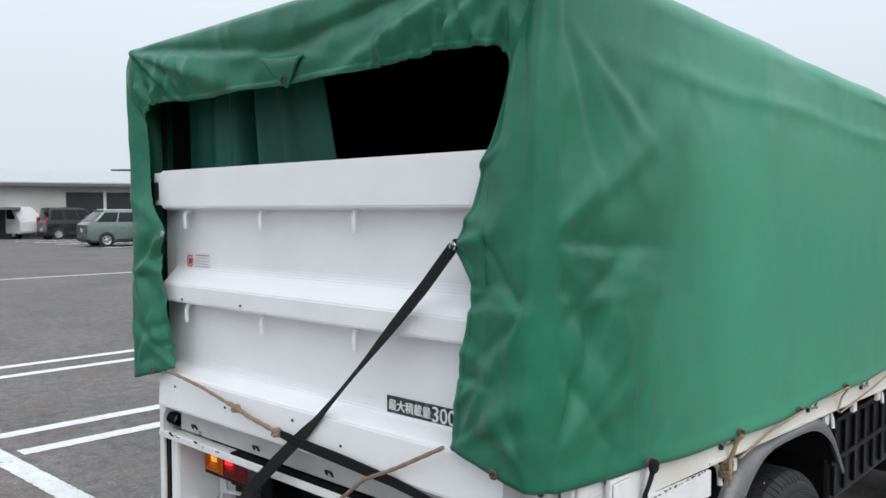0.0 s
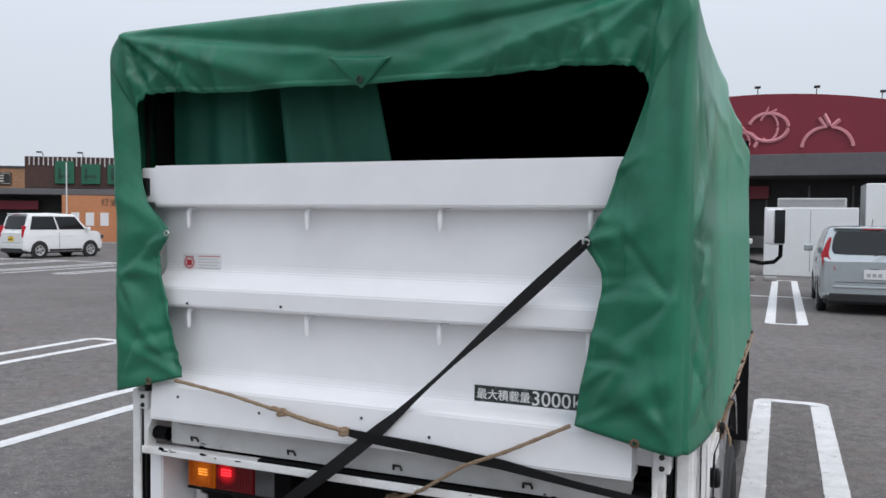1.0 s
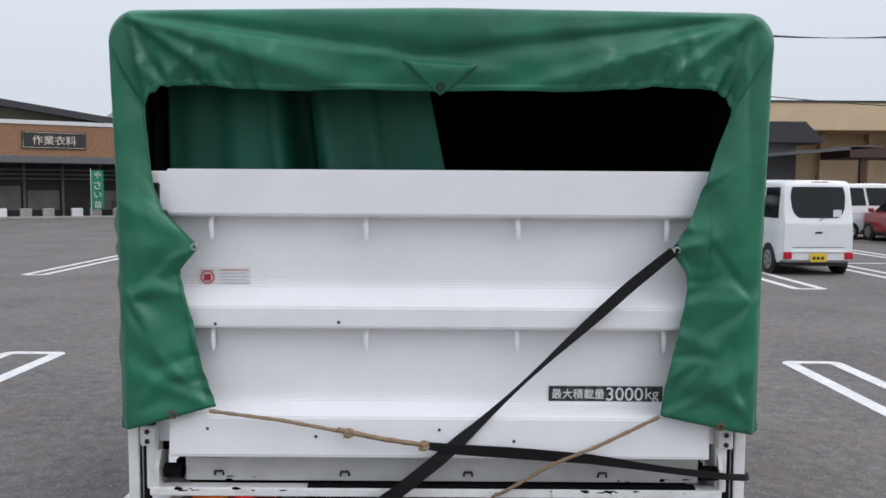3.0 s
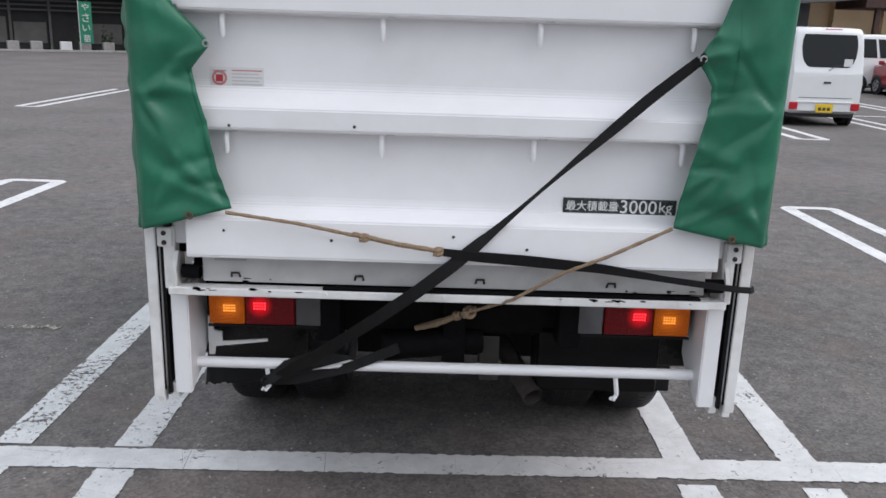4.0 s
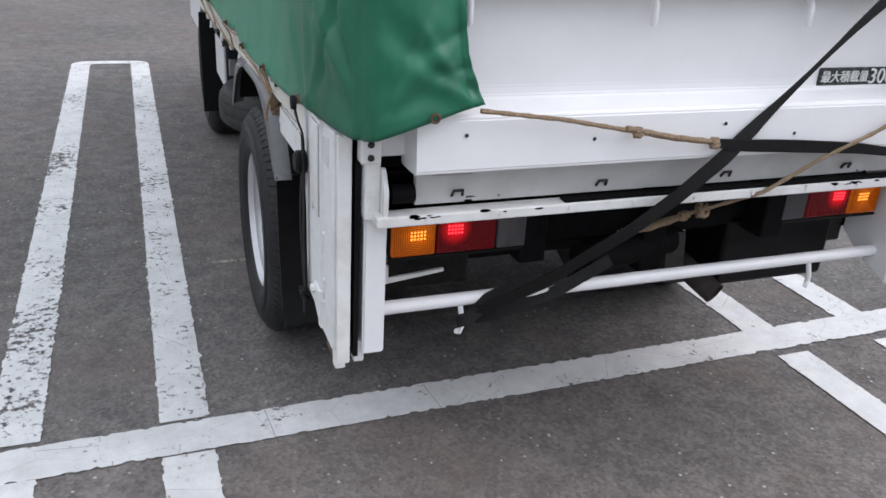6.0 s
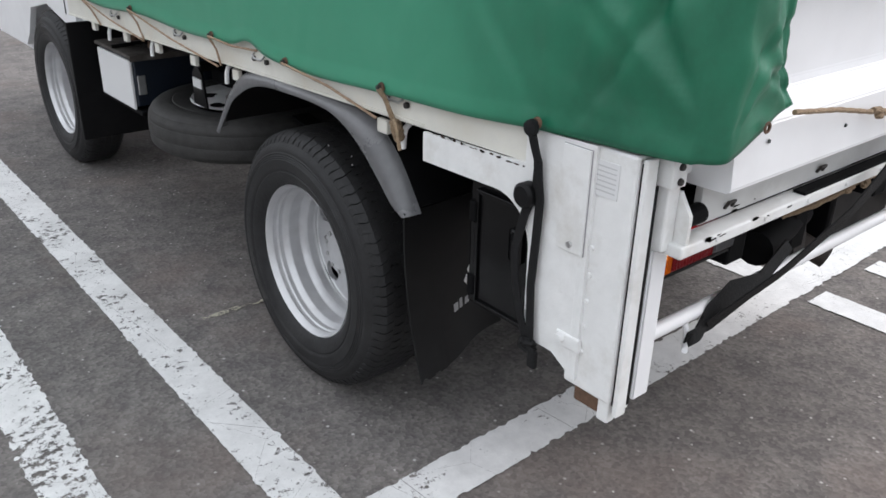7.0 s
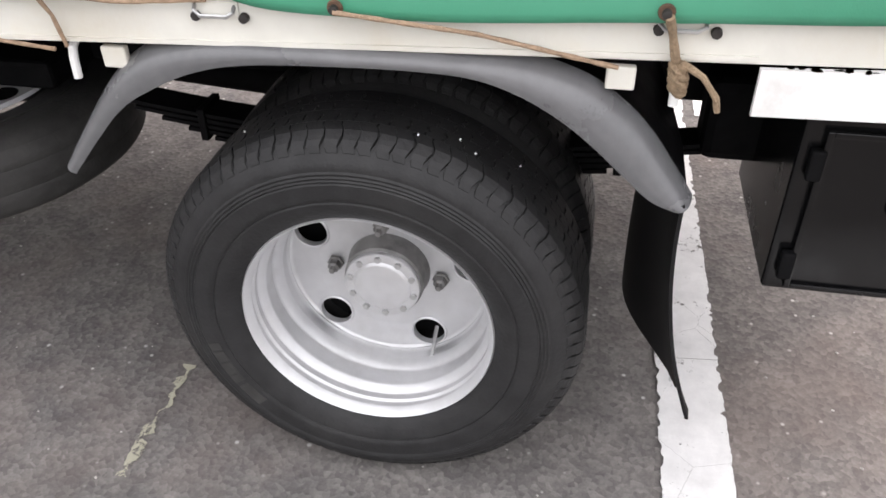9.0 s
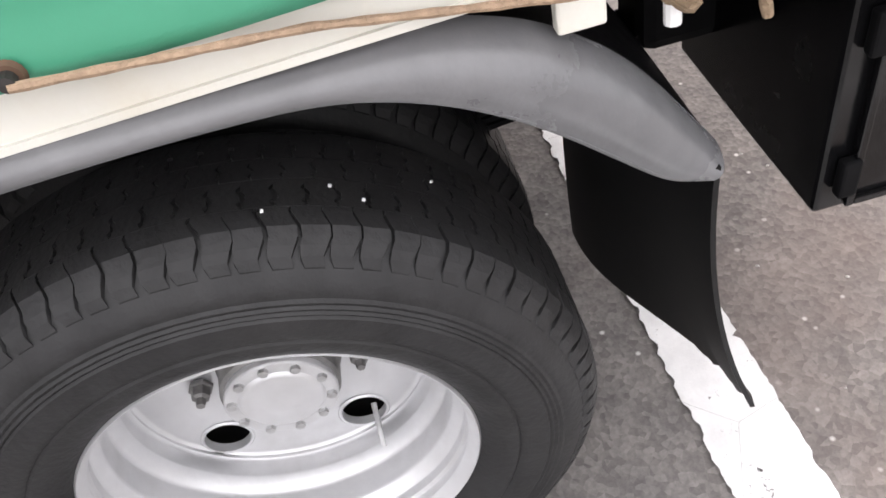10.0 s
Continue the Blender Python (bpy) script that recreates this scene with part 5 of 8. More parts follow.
# sides: metres forward of the rear corner and height; rear: across and height
for s in (1, -1):
    crease_star((0.0, 1.52), 6, (-1.1, 0.9), 0.5, 0.009, 0.026, s)
    crease_star((0.0, 1.06), 5, (0.15, 1.3), 0.5, 0.010, 0.026, s)
    crease_star((0.05, 1.98), 4, (-1.3, -0.3), 0.6, 0.006, 0.03, s)
    crease_star((0.12, 1.40), 6, (0.3, 6.5), 0.38, 0.008, 0.018, s)
    crease_star((0.55, 1.97), 3, (-2.6, -0.6), 0.4, 0.006, 0.04, s)
    crease_star((1.10, 1.98), 3, (-2.4, -0.7), 0.3, 0.006, 0.04, s)
    crease_star((2.1, 1.95), 3, (-2.4, -0.7), 0.3, 0.006, 0.045, s)
    for y in (0.3, 0.79, 1.22, 1.66, 2.31):
        crease_star((y, bed_z(1.0, y)), 4, (0.6, 2.5), 0.42 if y < 0.5 else 0.22, 0.014 if y < 0.5 else 0.009, 0.02, s)
    # rear flaps and valance
    fold = (lambda a: a) if s > 0 else (lambda a: math.pi - a)
    crease_star((s * 0.61, 1.505), 3, (fold(-0.9), fold(0.7)), 0.30, 0.005, 0.022, 2)
    crease_star((s * 0.60, 1.07), 4, (fold(0.2), fold(1.35)), 0.40, 0.009, 0.022, 2)
    crease_star((s * 0.81, 1.38), 5, (fold(1.9), fold(4.4)), 0.24, 0.010, 0.018, 2)
    crease_star((s * 0.80, 1.08), 4, (fold(1.7), fold(3.0)), 0.25, 0.006, 0.022, 2)
    crease_star((s * 0.79, 2.09), 4, (fold(-2.0), fold(-1.5)), 0.55, 0.010, 0.016, 2)
    for k, (ang, ln) in enumerate(((3.03, 0.95), (3.26, 1.05), (3.45, 0.75), (3.75, 0.36))):
        CREASES.append((2, (s * 0.80, 2.10), math.cos(fold(ang)), math.sin(fold(ang)), ln, (0.016, -0.014, 0.018, 0.015)[k], (0.022, 0.022, 0.03, 0.02)[k]))


# short sharp pleats where the hem of the valance is gathered by its cord
for s, x0, x1, count in ((-1, 0.44, 0.74, 9), (1, 0.34, 0.74, 12)):
    for k in range(count):
        x = s * (x0 + (x1 - x0) * (k + tarp_rnd.uniform(0.1, 0.9)) / count)
        a = math.pi / 2 + tarp_rnd.uniform(-0.5, 0.5) - s * 0.25
        CREASES.append((2, (x - 0.05 * math.cos(a), 1.92 - 0.05 * math.sin(a)), math.cos(a), math.sin(a), tarp_rnd.uniform(0.10, 0.19),
                        tarp_rnd.choice((-1, 1, 1)) * tarp_rnd.uniform(0.010, 0.017), tarp_rnd.uniform(0.009, 0.016)))
# small pinched folds along the free edges of the rear flaps
for s in (-1, 1):
    for k in range(9):
        z = 1.09 + 0.07 * k + tarp_rnd.uniform(-0.02, 0.02)
        a = tarp_rnd.uniform(-0.55, 0.75)
        CREASES.append((2, (s * (0.60 + 0.02 * (k % 3)), z), s * math.cos(a), math.sin(a), tarp_rnd.uniform(0.08, 0.17),
                        tarp_rnd.choice((-1, 1)) * tarp_rnd.uniform(0.006, 0.011), tarp_rnd.uniform(0.010, 0.018)))


def rumple(face, along, up):
    d = 0.0
    for f, o, ca, sa, ln, amp, w in CREASES:
        if f != face:
            continue
        da, du = along - o[0], up - o[1]
        t = da * ca + du * sa
        if t < -0.04 or t > ln:
            continue
        off = (-da * sa + du * ca) / (w * (0.75 + 0.9 * max(t, 0) / ln))
        if abs(off) < 3:
            d += amp * math.exp(-off * off if off > 0 else -off * off * 3) * math.sin(math.pi * min(1, max(0, (t + 0.04) / (ln + 0.04)))) ** 0.7
    p = Vector((face * 3.1, along * 1.4, up * 1.1))
    near = 0.35 * math.exp(-max(0.0, along) / 0.35) if face != 2 else 0.6
    ridge = 0.016 * (0.35 - abs(noise.noise(p * 3.1 + Vector((0, 0, 7.3))))) + 0.007 * (0.3 - abs(noise.noise(p * 7.0)))
    loose = d + 0.005 * noise.noise(p * 4.3) + ridge * (0.45 + 0.75 * near)
    wave = 0.014 * noise.noise(p * 1.5)
    if face == 2:
        return loose + wave
    # forward of the corner the cloth is drawn taut, with a slack roll under the roof's edge
    slack = 0.28 + 0.72 * math.exp(-max(0.0, along - 0.22) / 0.2)
    crest = 1.925 + 0.03 * noise.noise(Vector((along * 1.3, face * 5.0, 0.4)))
    roll = 0.007 * math.exp(-((up - crest) / 0.022) ** 2) * min(1.0, max(0.0, (along - 0.1) / 0.4)) * (0.7 + 0.6 * noise.noise(Vector((along * 2.1, face, 3.0))))
    return loose * max(slack, 0.75 * math.exp(-max(0.0, up - 0.98) / 0.06)) + wave * (0.5 + 0.5 * slack) + roll


EDGE_R = [(1.067, 0.586), (1.148, 0.597), (1.25, 0.618), (1.40, 0.648), (1.441, 0.645), (1.475, 0.625), (1.505, 0.600), (1.53, 0.618), (1.598, 0.655), (1.698, 0.690),
          (1.80, 0.728), (1.86, 0.747), (1.91, 0.752)]
EDGE_L = [(1.085, 0.592), (1.178, 0.629), (1.32, 0.652), (1.441, 0.685), (1.475, 0.66), (1.507, 0.628), (1.535, 0.655), (1.60, 0.720), (1.66, 0.748), (1.717, 0.757), (1.824, 0.767),
          (1.91, 0.768)]
VALANCE = [(-0.78, 1.88), (-0.75, 1.915), (-0.716, 1.922), (-0.64, 1.928), (-0.52, 1.918), (-0.4, 1.913), (-0.2, 1.917), (0.0, 1.914), (0.15, 1.916), (0.338, 1.913),
           (0.47, 1.921), (0.548, 1.927), (0.65, 1.922), (0.70, 1.918), (0.735, 1.905), (0.77, 1.87)]
LENGTH, ROOF, ROUND = 3.14, 2.118, 0.075
SIDE_N, ARC_N, TOP_N = 84, 14, 168
REAR_Y = -0.028


def hem_height(side, along):
    h = bed_z(1.022, along) - 0.026 * math.exp(-((along - 0.95) / 0.35) ** 2) - 0.012 * math.exp(-((along - 1.6) / 0.3) ** 2)
    h += 0.006 * math.sin(along * 9.0) * min(1, along / 0.5)
    if side < 0:
        h += 0.026 * math.exp(-((along - 1.46) / 0.07) ** 2)
    return h


def outline(k, along):
    """Point k of the cover's cross-section at a distance along the bed: side, x, z, part of the section and share in it."""
    total = 2 * (SIDE_N + ARC_N) + TOP_N
    side = -1 if k <= total / 2 else 1
    j = k if side < 0 else total - k
    drop = SLOPE * along
    tuck = math.exp(-max(along, 0) / 0.16)
    if j <= SIDE_N:
        v = j / SIDE_N
        z0, z1 = hem_height(side, along), ROOF - ROUND + drop
        half = 0.857 + 0.030 * (1 - v) ** 1.5 - tuck * (0.003 + 0.046 * (1 - v) ** 1.2)
        return side, side * half, z0 + (z1 - z0) * v, "side", v
    if j <= SIDE_N + ARC_N:
        t = (j - SIDE_N) / ARC_N
        a = t * math.pi / 2
        half = 0.857 - tuck * 0.003
        return side, side * (half - ROUND + ROUND * math.cos(a)), ROOF - ROUND + drop + ROUND * math.sin(a), "arc", t
    t = (j - SIDE_N - ARC_N) / (TOP_N / 2)
    x = (0.857 - tuck * 0.003 - ROUND) * (1 - t)
    return side, side * x, ROOF + drop + 0.01 * t, "top", t


def over_step(x, z, side):
    """The side flap lies over the end of the valance along a slanting edge."""
    edge = 0.752 + (z - 1.91) * 0.17
    return max(0.0, min(1.0, (abs(x) - edge) / 0.012 + 0.5)) if z > 1.86 else 1.0


def rear_relief(x, z, q, side, zone, t):
    d = rumple(2, x, z)
    gather = math.exp(-((abs(x) - 0.68) / 0.11) ** 2) if zone != "side" else 0.3 * max(0.0, 1 - abs(z - 1.88) / 0.08)
    phase = abs(x) * 80 + 30 * (z - 1.9) + 4 * noise.noise(Vector((x * 7, z * 4, 0)))
    d += gather * q ** 0.8 * (0.018 * (0.6 - abs(math.sin(0.5 * phase))) + 0.012 * noise.noise(Vector((x * 14, z * 9, 5))))
    # turned hem along the free edge
    d += 0.003 if q > 0.93 else 0.0
    d += 0.008 * math.exp(-((abs(x) - 0.45) / 0.2) ** 2) * q ** 2 * math.sin(x * 52 + 3 * noise.noise(Vector((x * 5, z * 6, 2))))
    if zone != "side":
        d += 0.012 * math.sin(min(1.0, q) * math.pi * 0.7)
    return d + 0.012 * over_step(x, z, side)


def cover():
    total = 2 * (SIDE_N + ARC_N) + TOP_N
    n_len, n_bend, n_rear = 150, 7, 48
    r = 0.03

    def at(u, w):
        k = int(round(u * total))
        row = int(round(w * (n_len + n_bend + n_rear)))
        if row <= n_len:
            f = row / n_len
            along = r + (LENGTH - r) * (1 - f) ** 1.35
            side, x, z, zone, t = outline(k, along)
            fade = min(1.0, max(0.0, (along - r) / 0.03))
            bow = 0.016 * math.sin(math.pi * (along % 1.05) / 1.05)
            if zone == "side":
                ease = min(1.0, 0.2 + 5 * t) * min(1.0, 0.25 + 4 * (1 - t))
                ease_hem = 0.003 if t < 0.03 else 0.0
                return (x + side * (ease_hem + rumple(side, along, z - SLOPE * along) * fade * ease - bow * t * fade), along + REAR_Y, z)
            top = t if zone == "top" else 0.0
            lump = 0.008 * noise.noise(Vector((x * 2.5, along * 2.5, 4.0))) * fade
            if zone == "arc":
                return (x - side * bow * (1 - t) * fade + side * lump * (1 - t), along + REAR_Y, z + lump * t)
            return (x, along + REAR_Y, z - bow * min(1, top * 3) + lump)
        side, x, z, zone, t = outline(k, 0.0)
        # where this strand of the cloth ends at the opening
        edge = EDGE_R if side > 0 else EDGE_L
        if zone == "side":
            lo, hi = edge[0][0], 1.862
            iz = lo + (hi - lo) * t
            ix = side * curve_at(edge, iz)
            iz -= 0.010 * math.sin(t * 40) * 0.2
        elif zone == "arc":
            a, b = (curve_at(edge, 1.862), 1.862), (0.69, curve_at(VALANCE, side * 0.69))
            ix, iz = side * (b[0] + (a[0] - b[0]) * math.cos(t * math.pi / 2)), a[1] + (b[1] - a[1]) * math.sin(t * math.pi / 2)
            iz += 0.004 * math.sin(t * 19)
        else:
            ix = side * 0.69 * (1 - t)
            iz = curve_at(VALANCE, ix) + 0.0025 * math.sin(ix * 60) * abs(ix)
        out, inn = Vector((x, z)), Vector((ix, iz))
        d = (inn - out).normalized()
        ln = (inn - out).length
        if row <= n_len + n_bend:
            a = (row - n_len) / n_bend * math.pi / 2
            p = out + d * r * (1 - math.cos(a))
            y = r * (1 - math.sin(a))
            swell = rear_relief(p.x, p.y, 0.0, side, zone, t) * math.sin(a) ** 2
            return (p.x, y + REAR_Y - swell, p.y)
        q = (row - n_len - n_bend) / n_rear
        p = out + d * (r + (ln - r) * q)
        y = REAR_Y - rear_relief(p.x, p.y, q, side, zone, t) + (0.030 if zone == "side" else 0.034) * q ** 1.6
        return (p.x, y, p.y)
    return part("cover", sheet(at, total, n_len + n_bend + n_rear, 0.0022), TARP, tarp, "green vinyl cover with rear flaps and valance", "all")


cover()
# hem bead along the valance and a triangular tie patch with its eyelet
def patch_at(u, v):
    x = -0.10 + 0.195 * u + (0.5 - u) * 0.19 * v
    z = 1.992 - 0.012 * u - (0.088 - 0.012 * u) * v
    q = (ROOF - 0.05 - z) / 0.155
    return (x, REAR_Y - 0.006 - rear_relief(x, z, q, 1, "top", 1) + 0.034 * max(0.0, q) ** 1.6, z)


tri = part("tie_patch", sheet(patch_at, 10, 8, 0.003), TARP, tarp, "triangular tie patch with an eyelet", "all")
ring_prof = [(-0.002, 0.011), (-0.004, 0.0095), (-0.004, 0.006), (0.0, 0.0055)]
part("eyelet", lathe(ring_prof, (-0.002, patch_at(0.5, 0.72)[1] - 0.004, 1.925), "y", 20), DARK_METAL, tri, "dark eyelet", True)
pts = []
for z in np.linspace(1.43, 1.63, 16):
    q = (0.82 - 0.70) / (0.82 - curve_at(EDGE_R, z))
    pts.append((0.70, REAR_Y - rear_relief(0.70, z, min(1, q), 1, "side", 0.5) + 0.03 * min(1, q) ** 1.6 - 0.002, z))
part("seam", tube(pts, 0.0014, 5), TARP, tarp, "stitched seam")
for side, c in ((1, (0.612, REAR_Y - rear_relief(0.612, 1.508, 1, 1, "side", 0.5) + 0.027, 1.508)), (-1, (-0.640, REAR_Y - rear_relief(-0.64, 1.509, 1, -1, "side", 0.5) + 0.027, 1.509))):
    part("corner_eyelet", lathe([(a, r * 0.9) for a, r in ring_prof], c, "y", 20), STEEL, tarp, "steel corner eyelet", True)
for c in ((0.735, REAR_Y - rear_relief(0.735, 1.05, 0.5, 1, "side", 0) + 0.004, 1.047), (-0.70, REAR_Y - rear_relief(-0.70, 1.065, 0.5, -1, "side", 0) + 0.004, 1.066)):
    part("hem_eyelet", lathe(ring_prof, c, "y", 18), RUST, tarp, "rusty eyelet", True)
for side in (-1, 1):
    for y in (0.30, 0.785, 1.216, 1.655, 2.31, 2.85):
        z = hem_height(side, y) + 0.014
        part("lash_eyelet", lathe([(side * 0.0, 0.0115), (side * 0.005, 0.010), (side * 0.005, 0.006), (0, 0.005)], (side * 0.893, y, z), "x", 14), RUST, tarp, "rusty lashing eyelet", True)
        part("lash_knob", lathe([(0, 0.007), (side * 0.012, 0.006), (side * 0.013, 0)], (side * 0.894, y, z), "x", 10), DARK_METAL, tarp, smooth=True)


def drape(u, v):
    x = -0.757 + 0.705 * u + 0.125 * u * v
    fold = 0.016 * math.sin(u * 15) + 0.011 * math.sin(u * 37 + 1 + 0.5 * v) - 0.035 * math.exp(-((u - 0.585) / 0.035) ** 2) + 0.15 * math.exp(-((u - 0.485) / 0.05) ** 4) - 0.02 * math.exp(-((u - 0.40) / 0.03) ** 2) + 0.03 * math.exp(-((u - 0.80) / 0.03) ** 2)
    return (x, 0.135 + fold * (0.5 + 0.5 * v) + 0.01 * v, 2.03 - 0.62 * v)


part("inner_curtain", sheet(drape, 90, 16, 0.002), CURTAIN, tarp, "green curtain hanging inside the opening", "all")
for y in (0.07, 1.05, 2.1, 3.08):
    pts = [(-0.795, y, bed_z(1.0, y)), (-0.795, y, bed_z(1.95, y)), (-0.78, y, bed_z(2.02, y)), (-0.72, y, bed_z(2.055, y)), (0.72, y, bed_z(2.055, y)), (0.78, y, bed_z(2.02, y)), (0.795, y, bed_z(1.95, y)), (0.795, y, bed_z(1.0, y))]
    part("hoop", tube(pts, 0.012, 10), DARK_METAL, tarp, "steel hoop under the cloth", True)
# black sheets added inside the cover so that the opening stays dark
part("front_panel", box(-0.85, 0.85, 3.095, 3.1, 0.9, 2.03), INNER, tarp, "black sheet added to close the front against light")
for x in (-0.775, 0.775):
    part("side_shade_sheet", prism([(0.09, 1.0), (0.09, 2.035), (3.07, bed_z(2.035, 3.07)), (3.07, bed_z(1.0, 3.07))], x - 0.003, x + 0.003), INNER, tarp, "black sheet added to keep the cargo space dark")
part("roof_shade_sheet", prism([(0.18, 2.036), (0.18, 2.04), (3.07, bed_z(2.04, 3.07)), (3.07, bed_z(2.036, 3.07))], -0.775, 0.775), INNER, tarp, "black sheet added to keep the cargo space dark")

# ---- straps and ropes ----
strap = thing("strap", "black rubber strap pulled from tarpaulin corner to lower bar", "strap")
nodes = [Vector(p) for p in ((0.606, -0.026, 1.505), (0.5, -0.006, 1.41), (0.3, 0.0, 1.222), (0.1, -0.003, 1.032), (0.0, -0.014, 0.944), (-0.1, -0.012, 0.862), (-0.2, 0.0, 0.785), (-0.35, 0.05, 0.665), (-0.50, 0.122, 0.55))]
pts = [a.lerp(b, k / 6) for a, b in zip(nodes, nodes[1:]) for k in range(6)] + [nodes[-1]]


def strap_sheet(pts, w, twist=0.0):
    def at(u, v):
        f = u * (len(pts) - 1)
        k = min(int(f), len(pts) - 2)
        p = pts[k].lerp(pts[k + 1], f - k)
        d = (pts[k + 1] - pts[k]).normalized()
        n = d.cross(Vector((0, 1, 0))).normalized()
        b = d.cross(n)
        a = twist * math.sin(u * 5)
        ww = w(u) if callable(w) else w
        return p + (n * math.cos(a) + b * math.sin(a)) * (v - 0.5) * ww
    return sheet(at, 60, 3, 0.004)


part("webbing", strap_sheet(pts, lambda u: 0.036 - 0.010 * max(0, 0.3 - u) / 0.3 - 0.026 * math.exp(-((u - 0.3) / 0.09) ** 2), 0.25), BELT, strap, "", True)
part("strap_hook", tube([(0.612, -0.026, 1.52), (0.618, -0.032, 1.508), (0.606, -0.034, 1.496), (0.598, -0.028, 1.49)], 0.007, 8), BELT, strap, "black strap hook", True)
part("strap_loop", strap_sheet([Vector(p) for p in ((-0.50, 0.125, 0.56), (-0.53, 0.12, 0.535), (-0.555, 0.125, 0.53), (-0.52, 0.14, 0.52), (-0.46, 0.135, 0.53), (-0.3, 0.13, 0.575), (-0.15, 0.14, 0.64))], 0.03, 0.5), BELT, strap, "", True)
belt = thing("belt", "black flat belt tied from rope to lift column", "belt")
b_pts = [Vector(p) for p in ((-0.045, -0.022, 0.984), (0.05, -0.02, 0.972), (0.2, -0.016, 0.962), (0.4, -0.012, 0.946), (0.6, -0.010, 0.918), (0.78, 0.010, 0.892), (0.834, 0.028, 0.884), (0.848, 0.045, 0.884))]
part("webbing", strap_sheet(b_pts, lambda u: 0.018 + 0.014 * math.sin(min(1, u * 1.8) * math.pi), 0.25), BELT, belt, "", True)


def rope(name, label, pts, r, material, knots=(), fray=()):
    ob = thing(name, label, "rope")
    fine = []
    for a, b in zip(pts, pts[1:]):
        a, b = Vector(a), Vector(b)
        n = max(2, int((b - a).length / 0.012))
        fine += [a.lerp(b, k / n) for k in range(n)]
    fine.append(Vector(pts[-1]))
    part("strand", tube(fine, [r * (1 + 0.12 * math.sin(k * 1.7)) for k in range(len(fine))], 7), material, ob, "", True)
    for c, size in knots:
        bm = bmesh.new()
        for k in range(3):
            loop = [Vector(c) + Vector((math.cos(t) * size, math.sin(t * 1.0 + k) * size * 0.7, math.sin(t + k * 2.1) * size * 0.75)) for t in np.linspace(0, math.tau, 14)]
            add_tube(bm, loop, r * 1.05, 6)
        part("knot", bm, material, ob, "", True)
    return ob


rope("rope", "tan rope tied across the foot of the tailgate", [(-0.606, -0.03, 1.076), (-0.42, -0.022, 1.05), (-0.25, -0.02, 1.018), (-0.15, -0.02, 0.998), (-0.045, -0.022, 0.984)], 0.005, ROPE, [((-0.24, -0.022, 1.016), 0.009), ((-0.04, -0.024, 0.984), 0.010)])
rope("rope", "doubled tan rope near the knot", [(-0.27, -0.022, 1.026), (-0.16, -0.026, 1.004), (-0.05, -0.026, 0.988)], 0.0062, ROPE)
rope("rope", "tan rope slanting down to a hook under the truck", [(0.58, -0.03, 1.068), (0.42, -0.022, 0.985), (0.3, -0.01, 0.93), (0.17, 0.02, 0.84), (0.05, 0.09, 0.775), (-0.09, 0.2, 0.69)], 0.005, ROPE, [((0.055, 0.088, 0.776), 0.016), ((0.02, 0.11, 0.757), 0.01)])
rope("rope", "frayed tan rope end", [(0.03, 0.10, 0.765), (-0.04, 0.15, 0.715), (-0.10, 0.2, 0.682)], 0.009, ROPE)
